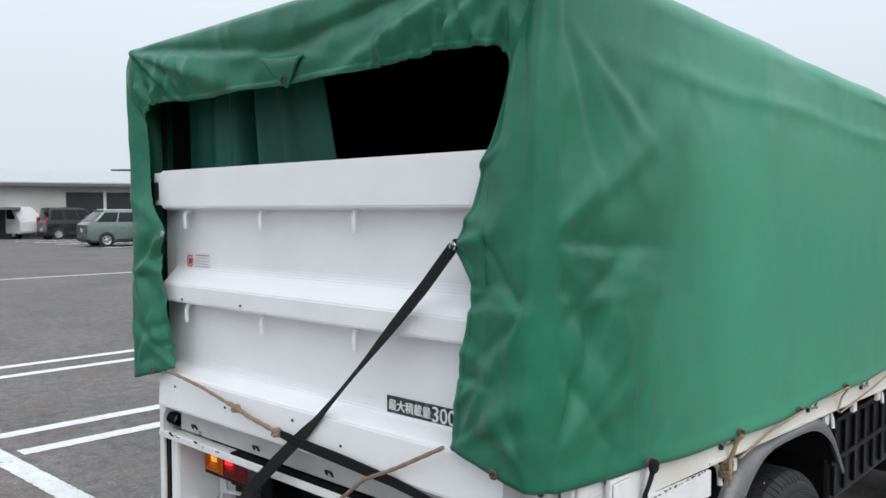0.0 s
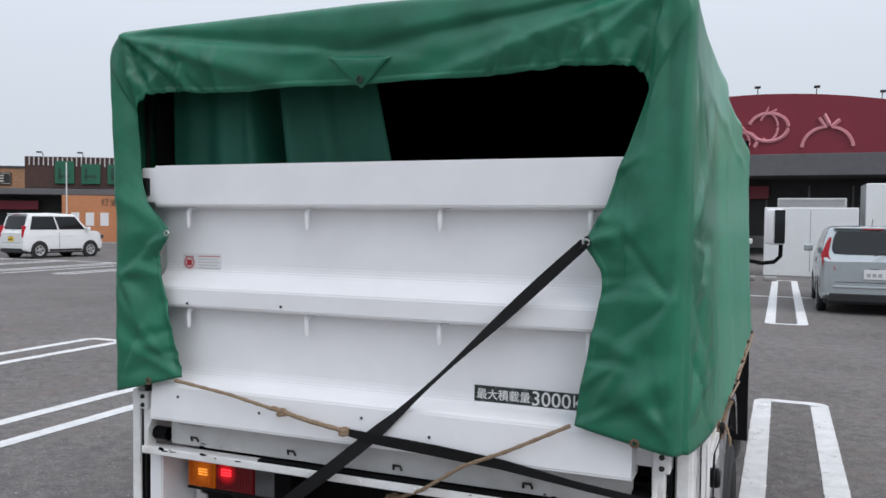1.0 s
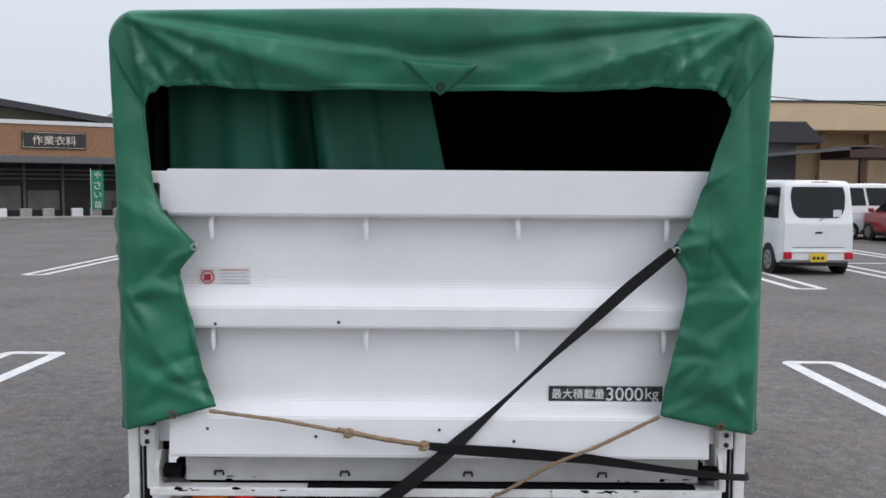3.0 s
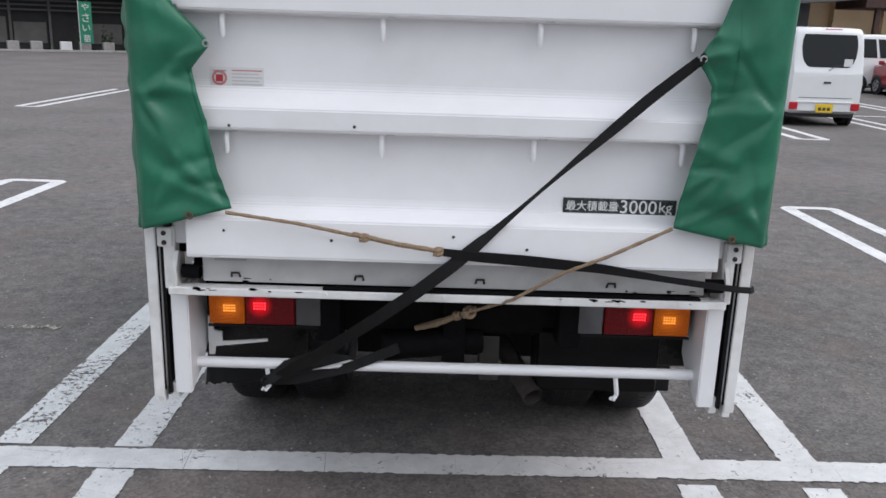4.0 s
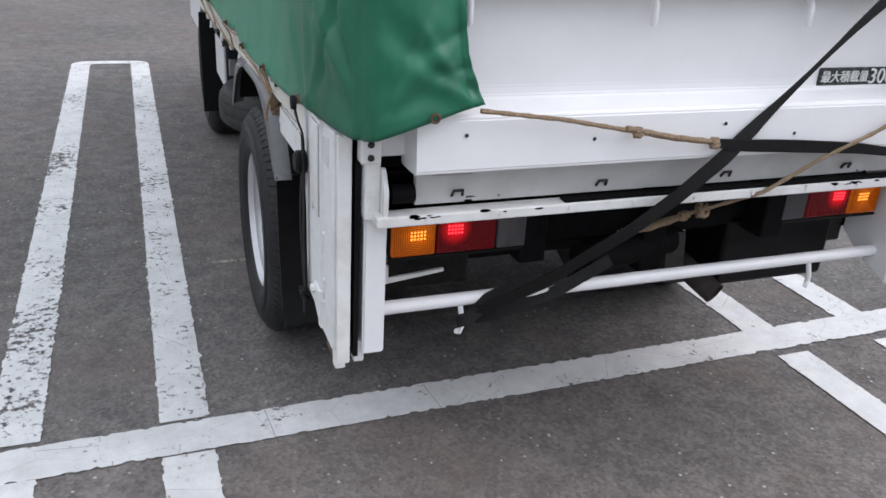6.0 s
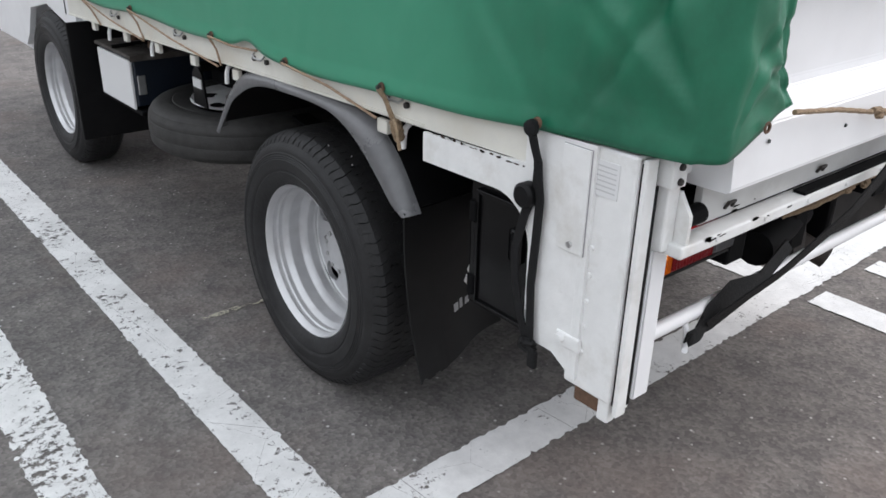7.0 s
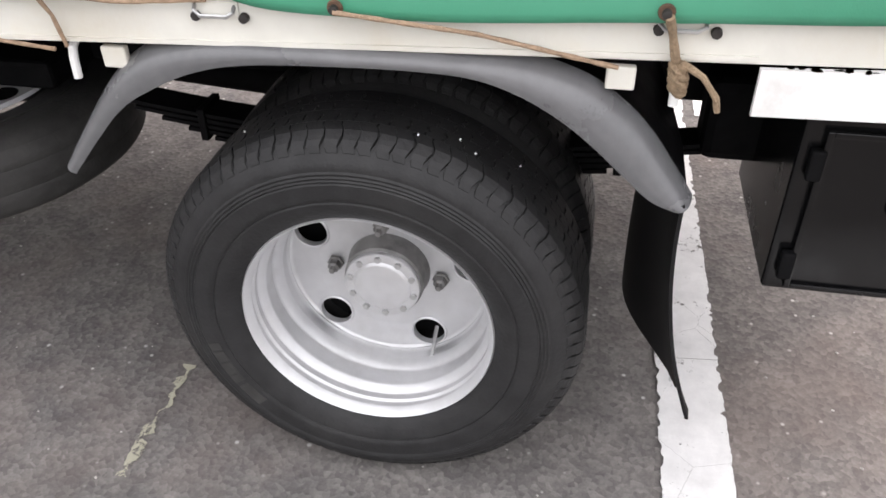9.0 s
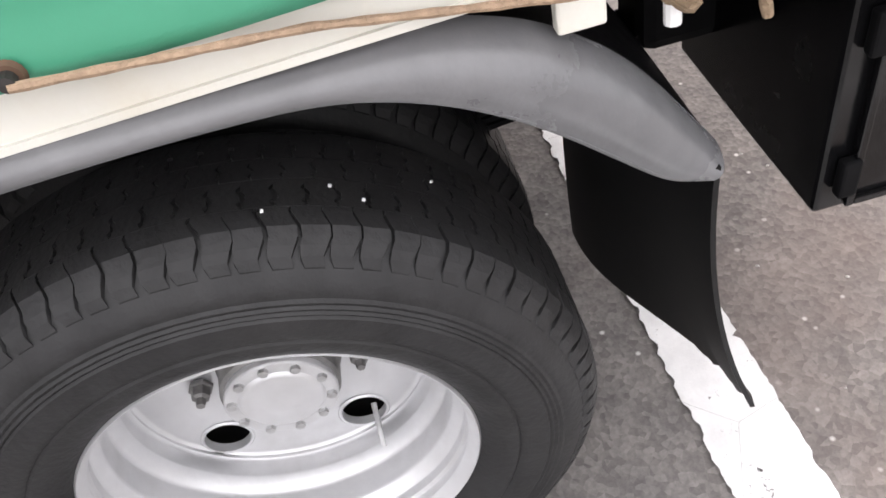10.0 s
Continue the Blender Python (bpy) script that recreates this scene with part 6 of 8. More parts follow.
for side in (-1, 1):
    sx = side * 0.905
    hx = side * 0.872
    rope("rope", "tan rope knotted round a hook under the rail", [(sx, 0.781, hem_height(side, 0.785) + 0.012), (side * 0.892, 0.775, 0.975), (side * 0.882, 0.765, 0.935), (side * 0.872, 0.756, 0.905), (side * 0.866, 0.754, 0.885)], 0.006, ROPE,
         [((side * 0.874, 0.758, 0.915), 0.010), ((side * 0.872, 0.756, 0.901), 0.011), ((side * 0.868, 0.755, 0.888), 0.010)])
    rope("rope", "loose frayed rope end below the rail", [(side * 0.882, 0.755, 0.928), (side * 0.895, 0.727, 0.915), (side * 0.904, 0.708, 0.892), (side * 0.904, 0.703, 0.872)], 0.0045, ROPE)
    legs = [(1.216, 0.835), (1.655, 1.65), (2.31, 2.27), (2.85, 2.72)]
    for eye_y, hook_y in legs:
        a = (side * 0.906, eye_y, hem_height(side, eye_y) + 0.012)
        b = (side * 0.874, hook_y, bed_z(0.935, hook_y))
        mid = (side * 0.884, (eye_y + hook_y) / 2, (a[2] + b[2]) / 2 + 0.006)
        rope("rope", "thin orange cord laced from the tarpaulin to a hook", [a, mid, b], 0.0034, ROPE_ORANGE)
    for e0, h1 in ((1.655, 1.39), (2.31, 1.65), (2.85, 2.25)):
        a = (side * 0.906, e0, hem_height(side, e0) + 0.012)
        b = (side * 0.876, h1 + 0.02, bed_z(1.012 if h1 == 1.39 else 0.93, h1))
        rope("rope", "thin orange cord laced along the rail", [a, ((a[0] + b[0]) / 2, (a[1] + b[1]) / 2, (a[2] + b[2]) / 2 - 0.008), b], 0.0032, ROPE_ORANGE)
    # flat rubber strap from the hem over the side plate
    loop = thing("rubber_strap", "flat black rubber strap hooked from hem to side plate", "strap")
    s_pts = [Vector((side * x, y, z)) for x, y, z in ((0.906, 0.304, 1.02), (0.9, 0.298, 0.985), (0.888, 0.296, 0.95), (0.886, 0.30, 0.90), (0.886, 0.325, 0.84), (0.886, 0.345, 0.76), (0.886, 0.342, 0.70), (0.886, 0.32, 0.62), (0.886, 0.298, 0.565))]
    def flat_strap(u, v, s_pts=s_pts, side=side):
        f = u * (len(s_pts) - 1)
        k = min(int(f), len(s_pts) - 2)
        p = s_pts[k].lerp(s_pts[k + 1], f - k)
        d = (s_pts[k + 1] - s_pts[k]).normalized()
        n = d.cross(Vector((1, 0, 0))).normalized()
        return p + n * (v - 0.5) * 0.02
    part("webbing", sheet(flat_strap, 30, 2, 0.003 ), BELT, loop, "", True)
    t_pts = [Vector((side * x, y, z)) for x, y, z in ((0.89, 0.296, 0.95), (0.889, 0.285, 0.88), (0.889, 0.288, 0.80), (0.889, 0.293, 0.70), (0.889, 0.288, 0.62), (0.889, 0.285, 0.565))]
    part("webbing", sheet(lambda u, v, q=t_pts, fs=flat_strap, side=side: fs(u, v, q, side), 30, 2, 0.003), BELT, loop, "", True)
    part("strap_end", box(side * 0.882, side * 0.894, 0.262, 0.285, 0.515, 0.556, 0.004), BELT, loop)
    knot = bmesh.new()
    for k in range(3):
        add_tube(knot, [(side * (0.889 + 0.006 * math.cos(t + k)), 0.288 + 0.015 * math.cos(t), 0.562 + 0.012 * math.sin(t + 2.1 * k)) for t in np.linspace(0, math.tau, 12)], 0.006, 6)
    part("strap_knot", knot, BELT, loop, "", True)
    part("strap_button", lathe([(0, 0.016), (side * 0.01, 0.015), (side * 0.012, 0)], (side * 0.9, 0.304, 1.02), sides=16), BELT, loop, smooth=True)


# ---- parked cars ----
CAR_PAINT = {
    "silver": mat("silver_car_paint", (0.42, 0.46, 0.47), 0.25, 0.5, coat=0.5, grain=0.04, grain_size=8),
    "white": mat("white_car_paint", (0.74, 0.75, 0.75), 0.25, coat=0.5, grain=0.02, grain_size=5),
    "black": mat("black_car_paint", (0.012, 0.012, 0.014), 0.18, coat=0.6, grain=0.1, grain_size=8),
    "grey_green": mat("grey_green_car_paint", (0.16, 0.22, 0.2), 0.25, 0.4, coat=0.5, grain=0.05, grain_size=8),
    "cyan": mat("pale_cyan_car_paint", (0.16, 0.42, 0.42), 0.25, coat=0.5, grain=0.03, grain_size=8),
    "red": mat("red_car_paint", (0.3, 0.03, 0.035), 0.22, coat=0.6, grain=0.05, grain_size=8),
}
TAIL = mat("red_tail_lamp", (0.4, 0.012, 0.02), 0.15, emit=(1.0, 0.05, 0.08), emit_power=0.04)
CAR_TYRE = mat("car_tyre", (0.012, 0.012, 0.013), 0.75, grain=0.2, grain_size=20)
ALLOY = mat("car_alloy", (0.45, 0.45, 0.46), 0.35, 0.7, grain=0.1, grain_size=20)
TRIM_BLACK = mat("black_car_trim", (0.015, 0.015, 0.016), 0.5, grain=0.1, grain_size=20)


def car(name, label, paint, x, y, yaw, length, width, height, belt, cabin, hood, plate="white", roof=None, rails=False, group="parked cars", lamps=""):
    """x, y: the middle of the rear bumper; cabin: four lengths from the rear (belt, roof, roof, belt); hood: its height at the front."""
    c = thing(name, label, "car", group, pose(x, y, 0, 0, 0, yaw))
    w, p = width / 2, CAR_PAINT[paint]
    wy = (length * 0.18, length * 0.81)
    r = 0.29 if height < 1.9 else 0.28
    y0, y1, y2, y3 = cabin
    t = 0.80 if height < 1.62 else 0.87
    # outline from the side, its corners rounded by averaging
    line = ((-0.2, belt - 0.14), (0.0, belt - 0.08), (y0, belt), (y1, height - 0.03), ((y1 + y2) / 2, height), (y2, height - 0.03), (y3, belt + 0.01), (y3 + 0.12, belt - 0.01),
            (length - 0.35, hood + 0.02), (length - 0.1, hood - 0.10), (length, hood - 0.32), (length + 0.2, hood - 0.5))
    fine = np.linspace(-0.2, length + 0.2, 400)
    soft = np.convolve(np.pad(np.interp(fine, [q[0] for q in line], [q[1] for q in line]), 6, mode="edge"), np.ones(13) / 13, mode="valid")
    top_of = lambda yy: float(np.interp(yy, fine, soft))

    def plan(yy):
        back, front = max(0.0, 1 - yy / 0.35), max(0.0, 1 - (length - yy) / 0.7)
        return w * (1 - 0.09 * back ** 2.2 - 0.20 * front ** 2.2)

    def side_x(yy, zz):
        return plan(yy) * (0.975 if zz <= belt else 0.975 + (t - 0.975) * min(1.0, (zz - belt) / (height - belt)) ** 1.25)

    def half_ring(yy):
        wd, zt = plan(yy), top_of(yy)
        lift = 0.10 * max(0.0, 1 - min(yy, length - yy) / 0.25)
        lo, sh = 0.21 + lift, min(belt, zt)
        pts = [(0, lo), (0.86 * wd, lo), (0.955 * wd, lo + 0.035), (0.99 * wd, lo + 0.12), (wd, 0.5), (wd, max(0.52, sh - 0.2)), (0.992 * wd, max(0.54, sh - 0.08)), (0.975 * wd, sh)]
        rail = zt - min(0.07, 0.25 * (zt - sh))
        pts += [(side_x(yy, sh + (rail - sh) * f), sh + (rail - sh) * f) for f in (0.2, 0.4, 0.6, 0.8, 1.0)]
        e = side_x(yy, rail)
        return pts + [(e * 0.965, zt - (zt - rail) * 0.45), (e * 0.89, zt - (zt - rail) * 0.12), (e * 0.6, zt), (e * 0.3, zt + 0.004), (0, zt + 0.005)]
    ys = sorted({round(float(q), 3) for q in (*np.linspace(0.22, length - 0.22, 24), 0, 0.015, 0.05, 0.1, 0.16, *np.linspace(y0, y1, 7), *np.linspace(y2, y3, 8), length - 0.16, length - 0.1, length - 0.05, length - 0.015, length)})
    shell = bmesh.new()
    rings = []
    for yy in ys:
        pts = half_ring(yy)
        pts = pts + [(-a, b) for a, b in pts[-2:0:-1]]
        rings.append([shell.verts.new((a, yy, b)) for a, b in pts])
    for r0, r1 in zip(rings, rings[1:]):
        for k in range(len(r0)):
            shell.faces.new((r0[k], r0[(k + 1) % len(r0)], r1[(k + 1) % len(r0)], r1[k]))
    shell.faces.new(rings[0][::-1])
    shell.faces.new(rings[-1])
    body = part("body", shell, p, c, "", True)
    if roof:
        part("roof_panel", sheet(lambda a, b: ((2 * a - 1) * side_x(y1, height - 0.05) * 0.97, y1 + (y2 - y1) * b, top_of(y1 + (y2 - y1) * b) + 0.008 - 0.05 * abs(2 * a - 1) ** 4), 10, 10, 0.01), CAR_PAINT[roof], c, "white roof", True)
    for s in (-1, 1):
        part("side_crease", box(s * w * 0.985, s * w * 1.006, 0.5, length - 0.85, belt - 0.20, belt - 0.18, 0.006), p, body)
        part("door_seam", box(s * w * 0.992, s * w * 1.003, y0 + (y3 - y0) * 0.5, y0 + (y3 - y0) * 0.5 + 0.01, 0.36, belt - 0.05), TRIM_BLACK, body)
        for f in (0.30, 0.62):
            part("door_handle", box(s * w * 0.998, s * w * 1.02, y0 + (y3 - y0) * f, y0 + (y3 - y0) * f + 0.16, belt - 0.15, belt - 0.125, 0.006), p, body)
    lerp_y = lambda f, lo, hi: lo + (hi - lo) * f
    half = lambda f: w * (0.985 + (t - 0.985) * f) + 0.006
    tall = height - belt
    cuts = (0.05, 0.34, 0.66, 0.95) if length > 3.6 or height > 1.7 else (0.05, 0.5, 0.95)
    for s in (-1, 1):
        for q0, q1 in zip(cuts, cuts[1:]):
            def side_pane(a, f, q0=q0, q1=q1, s=s):
                g = 0.09 + 0.72 * f
                ya, yb = lerp_y(g, y0, y1), lerp_y(g, y3, y2)
                yy = ya + (yb - ya) * (q0 + 0.012 + (q1 - q0 - 0.024) * a)
                zz = belt + tall * g
                return (s * (side_x(yy, zz) + 0.006), yy, zz)
            part("side_window", sheet(side_pane, 6, 6, 0.005), GLASS, c, "", True)

    def end_pane(lo, hi, push, wide):
        def at(a, f):
            g = 0.10 + 0.72 * f
            yy = lerp_y(g, lo, hi) + push
            corner = 1 - 0.06 * abs(2 * f - 1) ** 5
            return ((2 * a - 1) * side_x(yy, belt + tall * g) * wide * corner, yy + abs(2 * a - 1) ** 4 * 0.02 * (1 if push < 0 else -1), belt + tall * g)
        return sheet(at, 10, 6, 0.006)
    part("rear_window", end_pane(y0, y1, -0.016, 0.83), GLASS, c, "", True)
    part("windscreen", end_pane(y3, y2, 0.016, 0.88), GLASS, c, "", True)
    yr = lambda f: lerp_y(f, y0, y1)
    for q in wy:
        for s in (-1, 1):
            wh = part("wheel", lathe([(s * -0.16, 0.2), (s * -0.16, r - 0.02), (s * -0.13, r), (s * -0.02, r), (0.0, r - 0.02), (s * 0.002, 0.2), (s * -0.02, 0.185)], (s * (w + 0.012), q, r), sides=28), CAR_TYRE, c, "", True)
            # flat black ring on the body stands for the shaded wheel well
            part("wheel_well", lathe([(s * -0.06, r + 0.055), (s * 0.003, r + 0.05), (s * 0.004, r - 0.02)], (s * (plan(q) - 0.002), q, r + 0.01), sides=28), TRIM_BLACK, c, "", True)
            part("rim", lathe([(s * -0.006, 0.196), (s * 0.002, 0.19), (s * 0.001, 0.176), (s * -0.006, 0.165), (s * -0.008, 0.07), (s * 0.002, 0.05), (s * 0.003, 0.0)], (s * (w + 0.012), q, r), sides=20), ALLOY, wh, "", True)
            for k in range(5):
                a = k * math.tau / 5
                # flat black discs stand for the shade between the spokes
                part("rim_gap", lathe([(0, 0), (s * 0.001, 0.036)], (s * (w + 0.0065), q + 0.12 * math.cos(a), r + 0.12 * math.sin(a)), sides=8), TRIM_BLACK, wh)
    for s in (-1, 1):
        if lamps == "low":
            part("tail_lamp", box(s * (w - 0.06), s * (w - 0.22), -0.026, 0.03, 0.33, 0.47, 0.015), TAIL, c, "red tail lamp in the bumper")
        elif height > 1.6:
            part("tail_lamp", box(s * w * 0.915, s * w * 0.80, -0.008, 0.12, belt - 0.22, belt + 0.20, 0.015), CLEAR if lamps == "clear" else TAIL, c, "clear tail lamp" if lamps == "clear" else "red tail lamp")
        else:
            # lamp that runs down the pillar and bends in under the window
            rows = []
            for f, a, b in ((0.62, 0.875, 0.93), (0.4, 0.87, 0.965), (0.15, 0.86, 0.99), (0.02, 0.83, 0.99)):
                yy, zz = yr(f) - 0.014, belt + (height - belt) * f
                rows.append(((s * half(f) * a, yy, zz), (s * half(f) * b, yy, zz)))
            rows += [((s * w * 0.76, 0.004, belt - 0.08), (s * w * 0.955, 0.06, belt - 0.06)), ((s * w * 0.70, -0.006, belt - 0.21), (s * w * 0.93, 0.045, belt - 0.23))]
            g = bmesh.new()
            grid = [[g.verts.new(p) for p in row] for row in rows]
            for p0, p1 in zip(grid, grid[1:]):
                g.faces.new((p0[0], p0[1], p1[1], p1[0]))
            bmesh.ops.solidify(g, geom=list(g.faces), thickness=0.03)
            part("tail_lamp", g, TAIL, c, "red tail lamp")
        part("wing_mirror", box(s * (w + 0.02), s * (w + 0.19), y3 - 0.25, y3 - 0.13, belt + 0.02, belt + 0.16, 0.03), p, c)
        part("head_lamp", box(s * (w - 0.05), s * (w - 0.36), length - 0.10, length + 0.005, hood - 0.3, hood - 0.14, 0.02), CLEAR, c)
        part("sill_trim", box(s * w, s * (w + 0.006), wy[0] + r + 0.1, wy[1] - r - 0.1, 0.26, 0.33), TRIM_BLACK, c)
    if lamps != "low":
        part("bumper_trim", box(-w * 0.82, w * 0.82, -0.012, 0.08, 0.22, 0.37, 0.02), TRIM_BLACK, c, "dark lower bumper")
    pz = 0.28 if lamps == "low" else 0.62 if height < 1.75 else 0.45
    part("number_plate", box(-0.165, 0.165, -0.028, -0.016, pz, pz + 0.165, 0.004), PLATE_YELLOW if plate == "yellow" else PLATE_WHITE, c, "number plate with dark bars")
    for k in range(3):
        part("plate_bar", box(-0.12 + 0.085 * k, -0.06 + 0.085 * k, -0.0295, -0.028, pz + 0.04, pz + 0.10), GREY_PRINT if plate == "white" else BLACK_PRINT, c)
    part("bumper_step", box(-w * 0.74, w * 0.74, -0.022, 0.05, 0.46, 0.50, 0.012), p, c, "moulded step of the bumper")
    part("gate_seam", box(-w * 0.7, w * 0.7, -0.0035, 0.02, 0.555, 0.565), TRIM_BLACK, c)
    part("high_brake_lamp", box(-0.16, 0.16, y1 - 0.106, y1 - 0.09, height - 0.068, height - 0.05), TAIL, c, "slim red high brake lamp")
    part("tailgate_handle", box(-0.07, 0.07, -0.014, 0.02, belt - 0.22, belt - 0.18, 0.008), TRIM_BLACK, c)
    if lamps != "low":
        part("spoiler", box(-w * 0.72, w * 0.72, y1 - 0.09, y1 + 0.05, height - 0.062, height - 0.03, 0.012), CAR_PAINT[roof] if roof else p, c)
    part("wiper", tube([(0.0, y0 - 0.035, belt + 0.03), (0.10, y0 - 0.012, belt + 0.10), (0.26, yr(0.16) - 0.03, belt + 0.13)], 0.008, 6), TRIM_BLACK, c)
    part("underbody", box(-w * 0.9, w * 0.9, 0.15, length - 0.15, 0.18, 0.3), TRIM_BLACK, c)
    if rails:
        for s in (-1, 1):
            part("roof_rail", tube([(s * w * 0.78, y1 + 0.1, height + 0.01), (s * w * 0.78, y2 - 0.05, height + 0.01)], 0.015, 8), ALLOY, c)
    part("aerial", tube([(0.0, y1 + 0.12, height - 0.01), (0.0, y1 + 0.0, height + 0.12)], 0.006, 6), TRIM_BLACK, c)
    return c


def kei_truck(name, label, x, y, yaw):
    c = thing(name, label, "truck", "parked cars", pose(x, y, 0, 0, 0, yaw))
    p, w = CAR_PAINT["white"], 0.735
    part("bed", box(-w, w, 0.0, 1.95, 0.62, 0.68, 0.01), p, c)
    for s in (-1, 1):
        part("bed_side", box(s * w, s * (w - 0.03), 0.0, 1.95, 0.66, 0.95, 0.008), p, c, "white drop side")
    part("tailboard", box(-w, w, -0.03, 0.0, 0.66, 0.95, 0.008), p, c, "white tailboard")
    part("cab", prism([(2.0, 0.5), (2.0, 1.45), (2.12, 1.76), (2.75, 1.77), (3.15, 1.1), (3.38, 0.95), (3.4, 0.4), (3.28, 0.3), (2.1, 0.3)], -w, w, bevel=0.03), p, c, "white cab")
    for s in (-1, 1):
        part("side_window", prism([(2.2, 1.1), (2.95, 1.08), (2.68, 1.6), (2.2, 1.6)], s * (w + 0.001), s * (w + 0.008)), GLASS, c)
        for q in (0.6, 2.75):
            wh = part("wheel", lathe([(s * -0.13, 0.12), (s * -0.13, 0.25), (s * -0.02, 0.27), (0, 0.25), (s * 0.002, 0.16)], (s * (w - 0.02), q, 0.27), sides=22), CAR_TYRE, c, "", True)
            part("rim", lathe([(0, 0.165), (s * -0.03, 0.1), (s * -0.01, 0.0)], (s * (w - 0.022), q, 0.27), sides=18), ALLOY, wh, "", True)
        part("tail_lamp", box(s * (w - 0.04), s * (w - 0.22), -0.04, 0.0, 0.52, 0.6), TAIL, c)
        part("guard_post", tube([(s * 0.62, 1.93, 0.68), (s * 0.62, 1.93, 1.5)], 0.02, 8), p, c)
    part("guard_bar", tube([(-0.62, 1.93, 1.5), (0.62, 1.93, 1.5)], 0.02, 8), p, c)
    part("rear_window", box(-0.55, 0.55, 1.985, 2.0, 1.1, 1.55), GLASS, c)
    part("chassis", box(-0.4, 0.4, 0.05, 2.0, 0.35, 0.6), TRIM_BLACK, c)
    part("number_plate", box(-0.165, 0.165, -0.05, -0.035, 0.45, 0.6), PLATE_YELLOW, c)
    return c


car("hatchback", "silver hatchback car parked in a bay", "silver", 2.5, 13.55, 0, 3.99, 1.695, 1.525, 0.98, (0.10, 0.58, 2.2, 3.05), 0.92)
car("small_wagon", "black boxy small car with a yellow plate", "black", 4.72, 17.1, 0, 3.39, 1.475, 1.67, 1.0, (0.06, 0.22, 2.0, 2.75), 1.0, "yellow", lamps="clear")
car("minivan", "black minivan parked in a bay", "black", 7.75, 18.9, 0, 4.7, 1.69, 1.82, 1.05, (0.08, 0.3, 3.0, 3.9), 1.05)
van = car("microvan", "white small van with a yellow plate", "white", 7.36, 13.85, 0, 3.39, 1.475, 1.9, 1.05, (0.03, 0.15, 2.55, 3.12), 1.08, "yellow", rails=False, lamps="low")
part("rear_sticker", box(0.28, 0.44, 0.02, 0.03, 1.16, 1.3), PLATE_WHITE, van, "white paper sticker in the rear window")
car("small_wagon", "white boxy small car seen past the cab", "white", -0.58, 17.8, 0, 3.39, 1.475, 1.78, 1.0, (0.06, 0.22, 2.1, 2.8), 1.0, "yellow")
car("hatchback", "red hatchback car parked far off", "red", 15.35, 22.6, 0, 3.9, 1.69, 1.5, 0.95, (0.1, 0.6, 2.2, 3.0), 0.9)
car("large_wagon", "white wagon parked far off", "white", 13.2, 27.0, -90, 4.8, 1.75, 1.95, 1.1, (0.08, 0.3, 3.3, 4.2), 1.1)
car("small_wagon", "white small wagon with a yellow plate", "white", -24.55, 19.2, -6, 3.39, 1.475, 1.65, 0.98, (0.06, 0.28, 2.1, 2.75), 0.98, "yellow")
car("box_car", "pale cyan boxy car with a white roof", "cyan", -32.4, 15.9, -2, 3.75, 1.69, 1.66, 1.02, (0.06, 0.2, 2.5, 3.1), 1.05, roof="white")
car("sports_utility_car", "grey-green crossover car parked in the far row", "grey_green", -34.0, 14.0, -8, 4.33, 1.79, 1.6, 1.02, (0.12, 0.75, 2.6, 3.35), 1.02, rails=True)
car("box_car", "dark green boxy car parked by the warehouse", "black", -44.2, 16.2, 0, 3.39, 1.475, 1.75, 1.0, (0.06, 0.2, 2.1, 2.75), 1.0)
car("small_car", "white small car at the far end of the row", "white", -28.9, 22.9, -4, 3.39, 1.475, 1.6, 0.98, (0.06, 0.3, 2.1, 2.75), 0.98)
kei_truck("pickup", "small white pickup truck in the far row", -28.9, 18.2, -6)
kei_truck("pickup", "small white pickup truck beside the warehouse", -48.6, 15.3, -75)

# ---- box truck and store sheds beyond the cars ----
btruck = thing("box_truck", "white box truck standing across the far row", "truck", at=pose(3.3, 25.0, 0))
part("cargo_box", box(0, 4.3, 0, 1.9, 0.85, 2.75, 0.03), CAR_PAINT["white"], btruck, "white cargo box")
part("chassis", box(0.1, 5.8, 0.4, 1.5, 0.5, 0.85, 0.02), TRIM_BLACK, btruck)
part("cab", prism([(4.4, 0.5), (4.4, 2.0), (4.55, 2.25), (5.6, 2.2), (5.95, 1.3), (6.0, 0.5)], 0.1, 1.8, "y", 0.04), CAR_PAINT["white"], btruck, "white cab")
part("side_window", prism([(4.7, 1.35), (5.75, 1.35), (5.55, 2.0), (4.7, 2.0)], 0.085, 0.098, "y"), GLASS, btruck)
part("roof_gear", box(4.5, 5.5, 0.4, 1.5, 2.25, 2.4, 0.04), TRIM_BLACK, btruck)
for q in (1.0, 5.2):
    part("wheel", lathe([(-0.1, 0.2), (-0.1, 0.35), (0.1, 0.38), (0.12, 0.2), (0.1, 0.0)], (q, 0.25, 0.38), "y", 22), CAR_TYRE, btruck, "", True)
shed = thing("storage_container", "white storage container with a vent unit on top", "container", at=pose(0.55, 24.0, 0))
part("container_body", box(0, 2.5, 0, 2.0, 0.0, 2.02, 0.03), CAR_PAINT["white"], shed)
part("vent_unit", box(0.35, 2.2, 0.3, 1.6, 2.02, 2.3, 0.03), GREY_WHITE, shed, "grey vent unit")
for k in range(5):
    part("vent_slat", box(0.4, 2.15, 0.28, 0.3, 2.06 + 0.045 * k, 2.085 + 0.045 * k), GREY_PRINT, shed)
part("door_seam", box(1.24, 1.26, -0.004, 0, 0.15, 1.95), GREY_PRINT, shed)

